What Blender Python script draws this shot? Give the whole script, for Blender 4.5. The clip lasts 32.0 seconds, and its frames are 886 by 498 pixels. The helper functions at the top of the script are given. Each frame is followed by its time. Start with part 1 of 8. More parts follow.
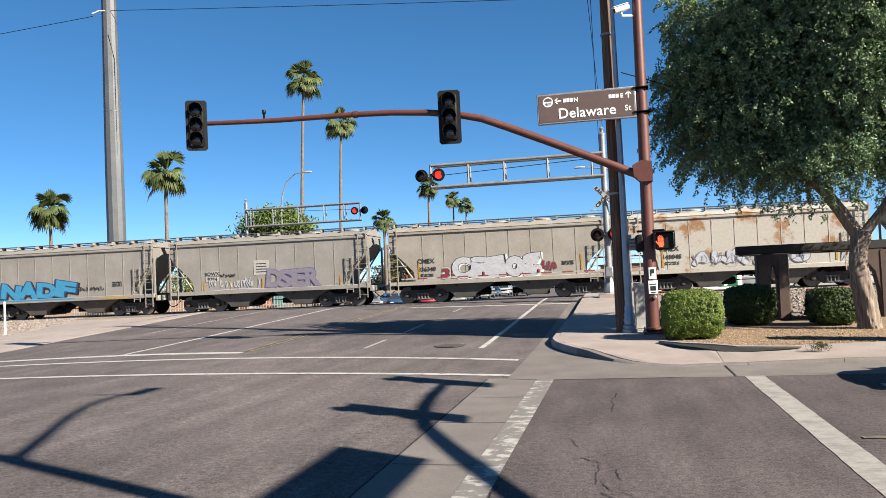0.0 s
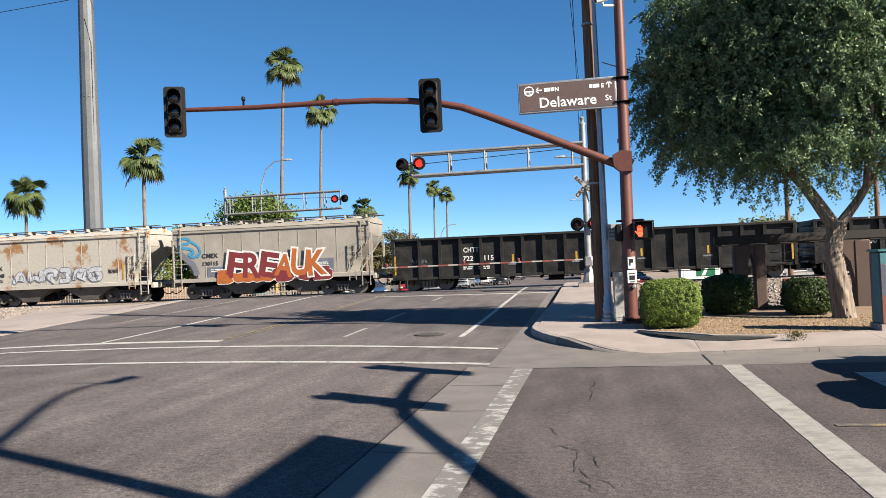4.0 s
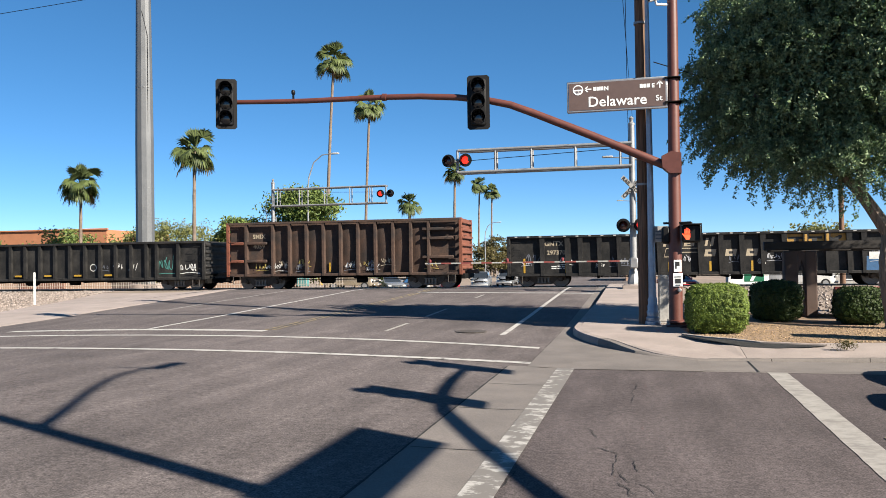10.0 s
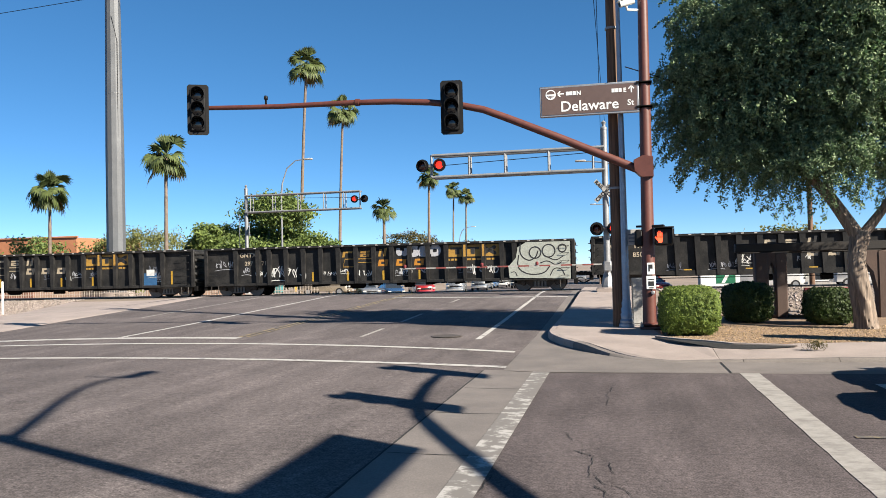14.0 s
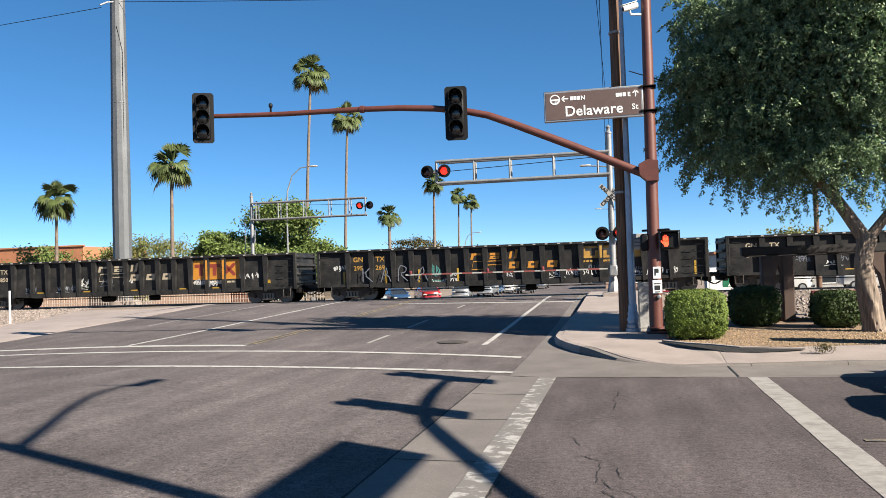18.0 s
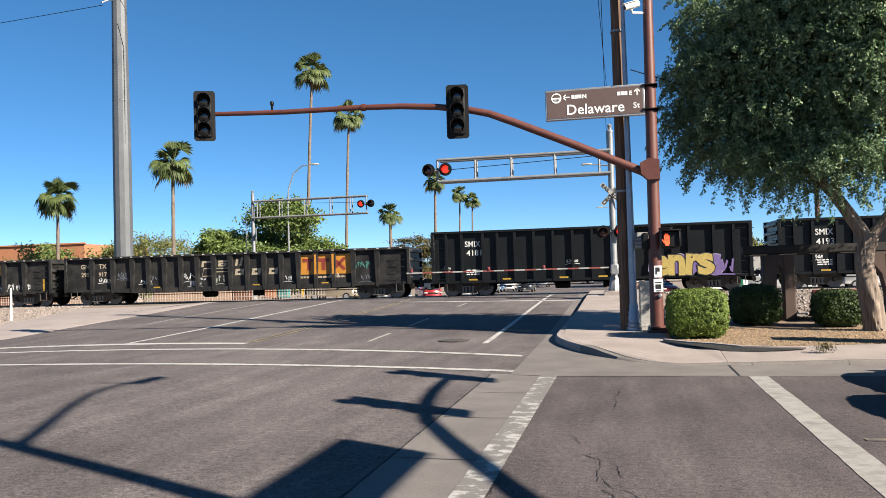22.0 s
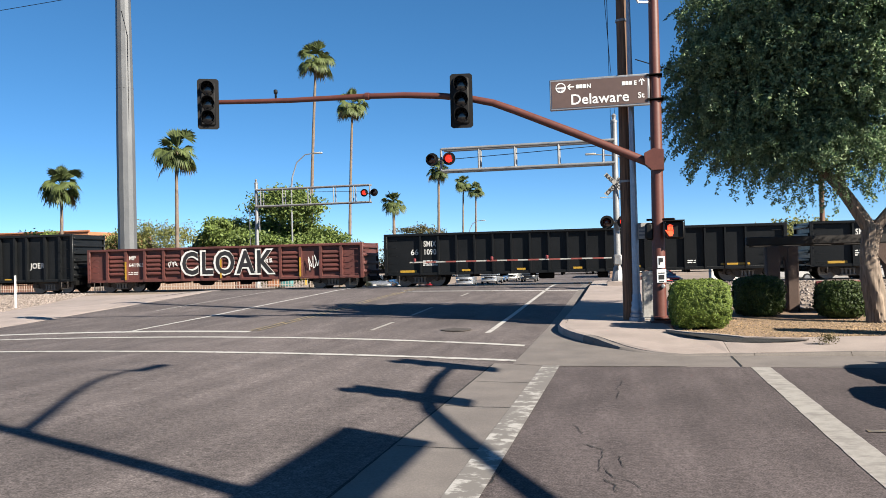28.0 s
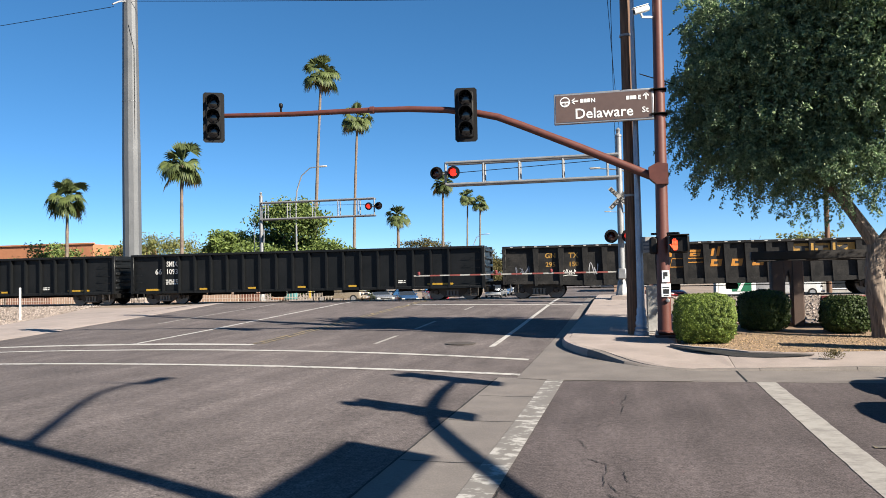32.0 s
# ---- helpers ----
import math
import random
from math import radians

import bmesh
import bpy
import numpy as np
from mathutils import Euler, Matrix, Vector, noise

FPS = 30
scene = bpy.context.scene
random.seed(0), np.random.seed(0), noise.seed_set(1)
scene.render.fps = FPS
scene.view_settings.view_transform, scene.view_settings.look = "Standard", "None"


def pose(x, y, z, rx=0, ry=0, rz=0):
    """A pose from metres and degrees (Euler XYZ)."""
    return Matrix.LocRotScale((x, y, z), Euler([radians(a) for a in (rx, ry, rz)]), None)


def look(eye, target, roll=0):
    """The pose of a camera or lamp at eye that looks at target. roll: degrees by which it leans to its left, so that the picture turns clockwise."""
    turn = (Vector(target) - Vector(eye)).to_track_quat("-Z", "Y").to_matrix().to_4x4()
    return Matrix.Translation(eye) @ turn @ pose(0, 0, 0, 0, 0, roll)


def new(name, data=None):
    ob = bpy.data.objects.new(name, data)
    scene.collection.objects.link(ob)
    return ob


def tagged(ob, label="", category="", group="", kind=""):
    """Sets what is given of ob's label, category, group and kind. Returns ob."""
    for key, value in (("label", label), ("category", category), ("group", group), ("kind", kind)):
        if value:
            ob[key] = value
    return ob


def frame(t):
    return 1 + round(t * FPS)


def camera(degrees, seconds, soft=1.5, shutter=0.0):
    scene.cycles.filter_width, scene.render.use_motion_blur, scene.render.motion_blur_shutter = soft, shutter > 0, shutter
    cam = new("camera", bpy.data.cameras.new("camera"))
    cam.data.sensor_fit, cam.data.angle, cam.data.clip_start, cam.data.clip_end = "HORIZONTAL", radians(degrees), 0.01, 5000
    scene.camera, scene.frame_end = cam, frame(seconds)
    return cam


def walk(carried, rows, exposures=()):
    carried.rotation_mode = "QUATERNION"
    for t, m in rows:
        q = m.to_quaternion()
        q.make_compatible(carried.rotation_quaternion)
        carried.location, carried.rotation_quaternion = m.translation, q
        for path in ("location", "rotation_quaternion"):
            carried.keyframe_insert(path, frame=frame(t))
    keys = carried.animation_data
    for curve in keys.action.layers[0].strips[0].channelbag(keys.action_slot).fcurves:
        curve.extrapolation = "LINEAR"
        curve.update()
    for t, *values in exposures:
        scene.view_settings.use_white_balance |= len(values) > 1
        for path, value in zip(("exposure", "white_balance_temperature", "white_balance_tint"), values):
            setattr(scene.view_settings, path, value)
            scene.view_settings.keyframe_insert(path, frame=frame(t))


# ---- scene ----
# ---- camera and its path ----
cam = camera(57.15, 32.0, soft=0.55)
EYE = (0.0, 0.0, 1.7)
PATH = [
    (0, pose(*EYE, 91.90, 2.72, 12.16)), (0.5, pose(*EYE, 91.86, 2.48, 11.87)), (1, pose(*EYE, 91.66, 2.44, 11.53)),
    (1.5, pose(*EYE, 91.66, 2.46, 11.41)), (2, pose(*EYE, 91.39, 2.53, 11.11)), (2.5, pose(*EYE, 91.21, 2.52, 10.94)),
    (3, pose(*EYE, 91.07, 2.49, 10.88)), (3.5, pose(*EYE, 91.05, 2.53, 10.78)), (5.5, pose(*EYE, 91.00, 2.41, 10.86)),
    (6, pose(*EYE, 90.97, 2.34, 11.02)), (6.5, pose(*EYE, 91.03, 2.30, 11.21)), (7, pose(*EYE, 91.04, 2.28, 11.51)),
    (7.5, pose(*EYE, 91.00, 2.15, 11.91)), (8, pose(*EYE, 91.05, 2.04, 12.26)), (8.5, pose(*EYE, 90.97, 1.78, 12.52)),
    (9, pose(*EYE, 91.07, 1.36, 12.93)), (9.5, pose(*EYE, 91.06, 0.98, 13.36)), (10, pose(*EYE, 90.91, 0.82, 13.82)),
    (10.5, pose(*EYE, 90.98, 0.80, 13.85)), (11, pose(*EYE, 90.95, 0.86, 13.79)), (11.5, pose(*EYE, 90.87, 0.89, 13.70)),
    (12, pose(*EYE, 90.98, 0.94, 13.59)), (12.5, pose(*EYE, 90.95, 1.04, 13.42)), (13, pose(*EYE, 91.08, 1.16, 13.09)),
    (13.5, pose(*EYE, 91.19, 1.28, 12.56)), (14, pose(*EYE, 91.22, 1.36, 12.05)), (14.5, pose(*EYE, 91.19, 1.55, 11.96)),
    (16.5, pose(*EYE, 91.27, 1.76, 12.21)), (17, pose(*EYE, 91.36, 1.75, 12.38)), (17.5, pose(*EYE, 91.50, 1.79, 12.39)),
    (18, pose(*EYE, 91.64, 1.83, 12.45)), (18.5, pose(*EYE, 91.84, 1.77, 12.42)), (19, pose(*EYE, 91.90, 1.81, 12.43)),
    (19.5, pose(*EYE, 91.81, 1.86, 12.38)), (20, pose(*EYE, 91.78, 1.85, 12.36)), (20.5, pose(*EYE, 91.79, 1.79, 12.39)),
    (21, pose(*EYE, 91.73, 1.78, 12.43)), (21.5, pose(*EYE, 91.62, 1.73, 12.45)), (22, pose(*EYE, 91.53, 1.70, 12.52)),
    (22.5, pose(*EYE, 91.53, 1.61, 12.64)), (23, pose(*EYE, 91.49, 1.50, 12.75)), (23.5, pose(*EYE, 91.44, 1.51, 12.82)),
    (24, pose(*EYE, 91.35, 1.57, 12.80)), (24.5, pose(*EYE, 91.28, 1.53, 12.86)), (25, pose(*EYE, 91.23, 1.56, 12.89)),
    (25.5, pose(*EYE, 91.16, 1.54, 12.87)), (27.5, pose(*EYE, 90.88, 1.45, 12.68)), (28, pose(*EYE, 90.79, 1.41, 12.74)),
    (28.5, pose(*EYE, 90.75, 1.43, 12.78)), (29, pose(*EYE, 90.70, 1.43, 12.74)), (29.5, pose(*EYE, 90.67, 1.39, 12.79)),
    (30, pose(*EYE, 90.72, 1.38, 12.84)), (30.5, pose(*EYE, 90.92, 1.34, 12.94)), (31, pose(*EYE, 91.21, 1.37, 12.98)),
    (31.5, pose(*EYE, 91.47, 1.30, 13.01)), (32, pose(*EYE, 91.75, 1.24, 13.03)),
]
walk(cam, PATH)

# ---- light ----
SUN_TO = Vector((0.774, -0.360, 0.521))
world = bpy.data.worlds.new("sky")
scene.world = world
world.use_nodes = True
wn = world.node_tree.nodes
sky = wn.new("ShaderNodeTexSky")
sky.sky_type, sky.sun_disc = "NISHITA", False
sky.sun_elevation, sky.sun_rotation = radians(31.4), radians(114.9)
sky.air_density, sky.dust_density, sky.ozone_density, sky.altitude = 0.5, 0.0, 4.2, 1000
wn["Background"].inputs["Strength"].default_value = 0.0695
rich = wn.new("ShaderNodeHueSaturation")
rich.inputs["Hue"].default_value = 0.4945
rich.inputs["Saturation"].default_value = 1.25
even = wn.new("ShaderNodeGamma")
even.inputs["Gamma"].default_value = 0.82
world.node_tree.links.new(sky.outputs[0], even.inputs["Color"])
world.node_tree.links.new(even.outputs[0], rich.inputs["Color"])
world.node_tree.links.new(rich.outputs[0], wn["Background"].inputs["Color"])
lamp = bpy.data.lights.new("sun", "SUN")
lamp.energy, lamp.angle, lamp.color = 5.0, radians(0.53), (1.0, 0.91, 0.78)
sun = new("sun", lamp)
sun.matrix_world = look(SUN_TO * 100, (0, 0, 0))
scene.view_settings.exposure = 1.66


# ---- materials ----
def nodes_of(name):
    m = bpy.data.materials.new(name)
    m.use_nodes = True
    return m, m.node_tree.nodes, m.node_tree.links, m.node_tree.nodes["Principled BSDF"]


def shade(c, k):
    return (min(c[0] * k, 1), min(c[1] * k, 1), min(c[2] * k, 1), 1)


def mat(name, base, rough=0.6, metal=0.0, var=0.25, scale=3.0, fine=40.0, bump=0.15, second=None, amount=0.5, world_space=False, random_tint=0.0, island=0.0, edge=None):
    """A surface of one base colour with broad stains, fine grain and relief; second: the colour of its stains; edge: where hard-edged stains begin."""
    m, n, l, p = nodes_of(name)
    tc = n.new("ShaderNodeTexCoord")
    if world_space:
        tc = n.new("ShaderNodeNewGeometry")
    out = tc.outputs["Position"] if world_space else tc.outputs["Object"]
    big, small = n.new("ShaderNodeTexNoise"), n.new("ShaderNodeTexNoise")
    big.inputs["Scale"].default_value, big.inputs["Detail"].default_value, big.inputs["Roughness"].default_value = scale, 6, 0.65
    small.inputs["Scale"].default_value, small.inputs["Detail"].default_value = fine, 4
    l.new(out, big.inputs["Vector"])
    l.new(out, small.inputs["Vector"])
    ramp = n.new("ShaderNodeValToRGB")
    ramp.color_ramp.elements[0].position, ramp.color_ramp.elements[1].position = 0.5 - 0.3 * amount, 0.5 + 0.3 * (1 - amount) + 0.05
    if edge is not None:
        ramp.color_ramp.elements[0].position, ramp.color_ramp.elements[1].position = edge, edge + 0.07
    ramp.color_ramp.elements[0].color = shade(base, 1 - var) if second is None else (*second, 1)
    ramp.color_ramp.elements[1].color = shade(base, 1 + var * 0.6) if second is None else (*base, 1)
    l.new(big.outputs["Fac"], ramp.inputs["Fac"])
    mix = n.new("ShaderNodeMix")
    mix.data_type, mix.blend_type = "RGBA", "MULTIPLY"
    mix.inputs["Factor"].default_value = 1.0
    grain = n.new("ShaderNodeMapRange")
    grain.inputs["From Min"].default_value, grain.inputs["From Max"].default_value = 0.25, 0.75
    grain.inputs["To Min"].default_value, grain.inputs["To Max"].default_value = 1 - var, 1 + var * 0.5
    l.new(small.outputs["Fac"], grain.inputs["Value"])
    l.new(ramp.outputs["Color"], mix.inputs["A"])
    l.new(grain.outputs["Result"], mix.inputs["B"])
    colour = mix.outputs["Result"]
    if random_tint or island:
        src = n.new("ShaderNodeObjectInfo") if random_tint else n.new("ShaderNodeNewGeometry")
        rnd = src.outputs["Random"] if random_tint else src.outputs["Random Per Island"]
        r2 = n.new("ShaderNodeMapRange")
        k = random_tint or island
        r2.inputs["To Min"].default_value, r2.inputs["To Max"].default_value = 1 - k, 1 + k
        l.new(rnd, r2.inputs["Value"])
        mix2 = n.new("ShaderNodeMix")
        mix2.data_type, mix2.blend_type = "RGBA", "MULTIPLY"
        mix2.inputs["Factor"].default_value = 1.0
        l.new(colour, mix2.inputs["A"])
        l.new(r2.outputs["Result"], mix2.inputs["B"])
        colour = mix2.outputs["Result"]
    l.new(colour, p.inputs["Base Color"])
    p.inputs["Metallic"].default_value = metal
    rr = n.new("ShaderNodeMapRange")
    rr.inputs["To Min"].default_value, rr.inputs["To Max"].default_value = max(rough - 0.12, 0.03), min(rough + 0.12, 1)
    l.new(big.outputs["Fac"], rr.inputs["Value"])
    l.new(rr.outputs["Result"], p.inputs["Roughness"])
    if bump:
        b = n.new("ShaderNodeBump")
        b.inputs["Strength"].default_value, b.inputs["Distance"].default_value = bump, 0.02
        l.new(small.outputs["Fac"], b.inputs["Height"])
        l.new(b.outputs["Normal"], p.inputs["Normal"])
    return m


def leaf_mat(name, base, spread=0.35, through_light=0.3, lit=None):
    m, n, l, p = nodes_of(name)
    geo = n.new("ShaderNodeNewGeometry")
    ramp = n.new("ShaderNodeValToRGB")
    ramp.color_ramp.elements[0].color, ramp.color_ramp.elements[1].color = shade(base, 1 - spread), shade((base[0] * 1.15, base[1], base[2] * 0.8), 1 + spread)
    l.new(geo.outputs["Random Per Island"], ramp.inputs["Fac"])
    l.new(ramp.outputs["Color"], p.inputs["Base Color"])
    p.inputs["Roughness"].default_value, p.inputs["Specular IOR Level"].default_value = 0.6, 0.3
    tr = n.new("ShaderNodeBsdfTranslucent")
    if lit is None:
        l.new(ramp.outputs["Color"], tr.inputs["Color"])
    else:
        tr.inputs["Color"].default_value = (*lit, 1)
    mx = n.new("ShaderNodeMixShader")
    mx.inputs["Fac"].default_value = through_light
    l.new(p.outputs[0], mx.inputs[1])
    l.new(tr.outputs[0], mx.inputs[2])
    l.new(mx.outputs[0], n["Material Output"].inputs["Surface"])
    return m


def glow(name, colour, power):
    m, n, l, p = nodes_of(name)
    p.inputs["Base Color"].default_value = (*colour, 1)
    p.inputs["Emission Color"].default_value = (*colour, 1)
    p.inputs["Emission Strength"].default_value = power
    p.inputs["Roughness"].default_value = 0.3
    return m


def glass(name, colour, rough=0.05):
    m, n, l, p = nodes_of(name)
    p.inputs["Base Color"].default_value = (*colour, 1)
    p.inputs["Roughness"].default_value = rough
    p.inputs["Coat Weight"].default_value = 0.6
    return m


def asphalt_mat(name, base):
    """Asphalt: stones, broad worn patches, wheel tracks and scuffs."""
    m, n, l, p = nodes_of(name)
    pos = n.new("ShaderNodeNewGeometry").outputs["Position"]
    big, mid, fine = (n.new("ShaderNodeTexNoise") for _ in range(3))
    stretch = n.new("ShaderNodeMapping")
    stretch.inputs["Scale"].default_value = (1.0, 0.35, 1.0)
    l.new(pos, stretch.inputs["Vector"])
    for node, s, d in ((big, 0.22, 5), (mid, 2.2, 6), (fine, 55.0, 4)):
        node.inputs["Scale"].default_value, node.inputs["Detail"].default_value = s, d
        l.new(pos if node is not mid else stretch.outputs["Vector"], node.inputs["Vector"])
    ramp = n.new("ShaderNodeValToRGB")
    e = ramp.color_ramp.elements
    e[0].position, e[0].color, e[1].position, e[1].color = 0.35, shade(base, 0.82), 0.68, shade(base, 1.22)
    l.new(big.outputs["Fac"], ramp.inputs["Fac"])
    def times(a, b, lo, hi, f0=0.25, f1=0.75):
        r = n.new("ShaderNodeMapRange")
        r.inputs["From Min"].default_value, r.inputs["From Max"].default_value = f0, f1
        r.inputs["To Min"].default_value, r.inputs["To Max"].default_value = lo, hi
        l.new(b, r.inputs["Value"])
        x = n.new("ShaderNodeMix")
        x.data_type, x.blend_type = "RGBA", "MULTIPLY"
        x.inputs["Factor"].default_value = 1.0
        l.new(a, x.inputs["A"])
        l.new(r.outputs["Result"], x.inputs["B"])
        return x.outputs["Result"]

    def drawn(a, scale):
        x = n.new("ShaderNodeMapping")
        x.inputs["Scale"].default_value = scale
        l.new(a, x.inputs["Vector"])
        return x.outputs["Vector"]

    c = times(ramp.outputs["Color"], mid.outputs["Fac"], 0.78, 1.22)
    c = times(c, fine.outputs["Fac"], 0.5, 1.55, 0.3, 0.7)
    chips = n.new("ShaderNodeTexNoise")
    chips.inputs["Scale"].default_value, chips.inputs["Detail"].default_value = 16.0, 7
    l.new(pos, chips.inputs["Vector"])
    c = times(c, chips.outputs["Fac"], 0.66, 1.36)
    stones = n.new("ShaderNodeTexNoise")
    stones.inputs["Scale"].default_value, stones.inputs["Detail"].default_value = 70.0, 2
    l.new(pos, stones.inputs["Vector"])
    c = times(c, stones.outputs["Fac"], 1.0, 1.75, 0.6, 0.72)
    pits = n.new("ShaderNodeTexNoise")
    pits.inputs["Scale"].default_value, pits.inputs["Detail"].default_value = 9.0, 5
    l.new(drawn(pos, (1.0, 2.2, 1.0)), pits.inputs["Vector"])
    c = times(c, pits.outputs["Fac"], 0.5, 1.0, 0.28, 0.34)
    wheel = n.new("ShaderNodeTexNoise")
    wheel.inputs["Scale"].default_value, wheel.inputs["Detail"].default_value = 1.0, 5
    lanes = n.new("ShaderNodeMapping")
    lanes.inputs["Scale"].default_value = (2.4, 0.12, 1.0)
    l.new(pos, lanes.inputs["Vector"])
    l.new(lanes.outputs["Vector"], wheel.inputs["Vector"])
    c = times(c, wheel.outputs["Fac"], 0.86, 1.12, 0.3, 0.7)
    scuff = n.new("ShaderNodeTexNoise")
    scuff.inputs["Scale"].default_value, scuff.inputs["Detail"].default_value, scuff.inputs["Roughness"].default_value = 1.6, 6, 0.7
    drag = n.new("ShaderNodeMapping")
    drag.inputs["Scale"].default_value, drag.inputs["Rotation"].default_value = (0.3, 4.0, 1.0), (0, 0, 0.5)
    l.new(pos, drag.inputs["Vector"])
    l.new(drag.outputs["Vector"], scuff.inputs["Vector"])
    c = times(c, scuff.outputs["Fac"], 1.0, 1.16, 0.6, 0.75)
    l.new(c, p.inputs["Base Color"])
    p.inputs["Roughness"].default_value, p.inputs["Specular IOR Level"].default_value = 0.9, 0.2
    b = n.new("ShaderNodeBump")
    b.inputs["Strength"].default_value, b.inputs["Distance"].default_value = 0.35, 0.01
    l.new(fine.outputs["Fac"], b.inputs["Height"])
    l.new(b.outputs["Normal"], p.inputs["Normal"])
    return m


def worn_paint(name, base, under, wear=0.45, soft=0.035):
    """Road paint, rubbed through to the asphalt in flakes."""
    m, n, l, p = nodes_of(name)
    pos = n.new("ShaderNodeNewGeometry").outputs["Position"]
    a = n.new("ShaderNodeTexNoise")
    a.inputs["Scale"].default_value, a.inputs["Detail"].default_value, a.inputs["Roughness"].default_value = 5.0, 8, 0.7
    st = n.new("ShaderNodeMapping")
    st.inputs["Scale"].default_value = (0.8, 1.2, 1.0)
    l.new(pos, st.inputs["Vector"])
    l.new(st.outputs["Vector"], a.inputs["Vector"])
    ramp = n.new("ShaderNodeValToRGB")
    e = ramp.color_ramp.elements
    e[0].position, e[0].color, e[1].position, e[1].color = wear - soft, (*under, 1), wear + soft, (*base, 1)
    l.new(a.outputs["Fac"], ramp.inputs["Fac"])
    l.new(ramp.outputs["Color"], p.inputs["Base Color"])
    p.inputs["Roughness"].default_value = 0.75
    return m


def wood_pole_mat(name, base):
    m, n, l, p = nodes_of(name)
    tc = n.new("ShaderNodeTexCoord")
    mp = n.new("ShaderNodeMapping")
    mp.inputs["Scale"].default_value = (14, 14, 0.7)
    a = n.new("ShaderNodeTexNoise")
    a.inputs["Scale"].default_value, a.inputs["Detail"].default_value = 2.0, 6
    l.new(tc.outputs["Object"], mp.inputs["Vector"])
    l.new(mp.outputs["Vector"], a.inputs["Vector"])
    ramp = n.new("ShaderNodeValToRGB")
    e = ramp.color_ramp.elements
    e[0].position, e[0].color, e[1].position, e[1].color = 0.35, shade(base, 0.5), 0.7, shade(base, 1.4)
    l.new(a.outputs["Fac"], ramp.inputs["Fac"])
    l.new(ramp.outputs["Color"], p.inputs["Base Color"])
    p.inputs["Roughness"].default_value = 0.85
    b = n.new("ShaderNodeBump")
    b.inputs["Strength"].default_value = 0.5
    l.new(a.outputs["Fac"], b.inputs["Height"])
    l.new(b.outputs["Normal"], p.inputs["Normal"])
    return m


ASPHALT = asphalt_mat("asphalt", (0.087, 0.0748, 0.0725))
ASPHALT_SIDE = asphalt_mat("older asphalt", (0.0665, 0.0556, 0.055))
MANHOLE = asphalt_mat("worn cast iron", (0.053, 0.047, 0.043))
TAR = asphalt_mat("dark asphalt", (0.026, 0.026, 0.026))
CONCRETE = mat("concrete", (0.264, 0.222, 0.199), 0.85, var=0.18, scale=1.2, fine=60, world_space=True, random_tint=0.06)
GUTTER = mat("gutter concrete", (0.135, 0.119, 0.108), 0.85, var=0.2, scale=1.5, fine=50, world_space=True, random_tint=0.05)
DIRT = mat("desert dirt", (0.21, 0.165, 0.13), 0.95, var=0.3, scale=0.4, fine=8, bump=0.4, world_space=True)
GRAVEL = mat("decomposed granite", (0.21, 0.142, 0.089), 0.95, var=0.35, scale=2.5, fine=45, bump=0.25, world_space=True)
STONE = mat("ballast stone", (0.225, 0.188, 0.165), 0.9, var=0.3, scale=4, fine=30, island=0.35)
PEBBLE = mat("granite pebble", (0.23, 0.158, 0.089), 0.9, var=0.3, scale=8, fine=30, island=0.55)
WHITE_LINE = worn_paint("white road paint", (0.346, 0.335, 0.314), (0.084, 0.078, 0.074), 0.41)
WORN_LINE = worn_paint("worn white road paint", (0.314, 0.304, 0.283), (0.131, 0.121, 0.11), 0.55)
YELLOW_LINE = worn_paint("yellow road paint", (0.199, 0.152, 0.074), (0.078, 0.07, 0.063), 0.51)
GREY_LINE = worn_paint("greyed road paint", (0.257, 0.244, 0.222), (0.158, 0.146, 0.134), 0.46, 0.1)
RED_STEEL = mat("brown-red painted steel", (0.092, 0.028, 0.0192), 0.5, var=0.16, scale=2, fine=14, bump=0.04)
BLACK_PAINT = mat("black signal enamel", (0.0042, 0.0042, 0.0045), 0.6, var=0.25, scale=5, fine=30, bump=0.02)
BLACK_PAINT.node_tree.nodes["Principled BSDF"].inputs["Specular IOR Level"].default_value = 0.2
BLACK_PAINT.node_tree.nodes["Principled BSDF"].inputs["Specular IOR Level"].default_value = 0.25
GALV = mat("galvanised steel", (0.236, 0.241, 0.246), 0.5, 0.4, var=0.16, scale=3, fine=22, bump=0.04)
ALU = mat("brushed aluminium", (0.325, 0.33, 0.335), 0.42, 0.6, var=0.12, scale=5, fine=40, bump=0.02)
SIGN_BROWN = mat("brown sign sheeting", (0.089, 0.058, 0.05), 0.5, var=0.08, scale=1, fine=8, bump=0.0)
WHITE = mat("white paint", (0.68, 0.68, 0.66), 0.5, var=0.08, scale=2, fine=18, bump=0.02)
OFFWHITE = mat("weathered white paint", (0.325, 0.314, 0.294), 0.6, var=0.2, scale=3, fine=18, bump=0.03)
WOOD = wood_pole_mat("creosoted wood", (0.118, 0.064, 0.037))
POLE_GREY = mat("weathering grey steel", (0.105, 0.11, 0.115), 0.5, 0.35, var=0.12, scale=0.8, fine=9, bump=0.03)
BLUE_STEEL = mat("grey-blue painted steel", (0.27, 0.32, 0.39), 0.4, 0.4, var=0.15, scale=1.5, fine=10, bump=0.03)
RAIL_STEEL = mat("rail steel", (0.105, 0.068, 0.053), 0.6, 0.6, var=0.3, scale=6, fine=30)
BRIGHT = mat("polished rail steel", (0.262, 0.262, 0.262), 0.25, 0.9, var=0.1, scale=6, fine=30)
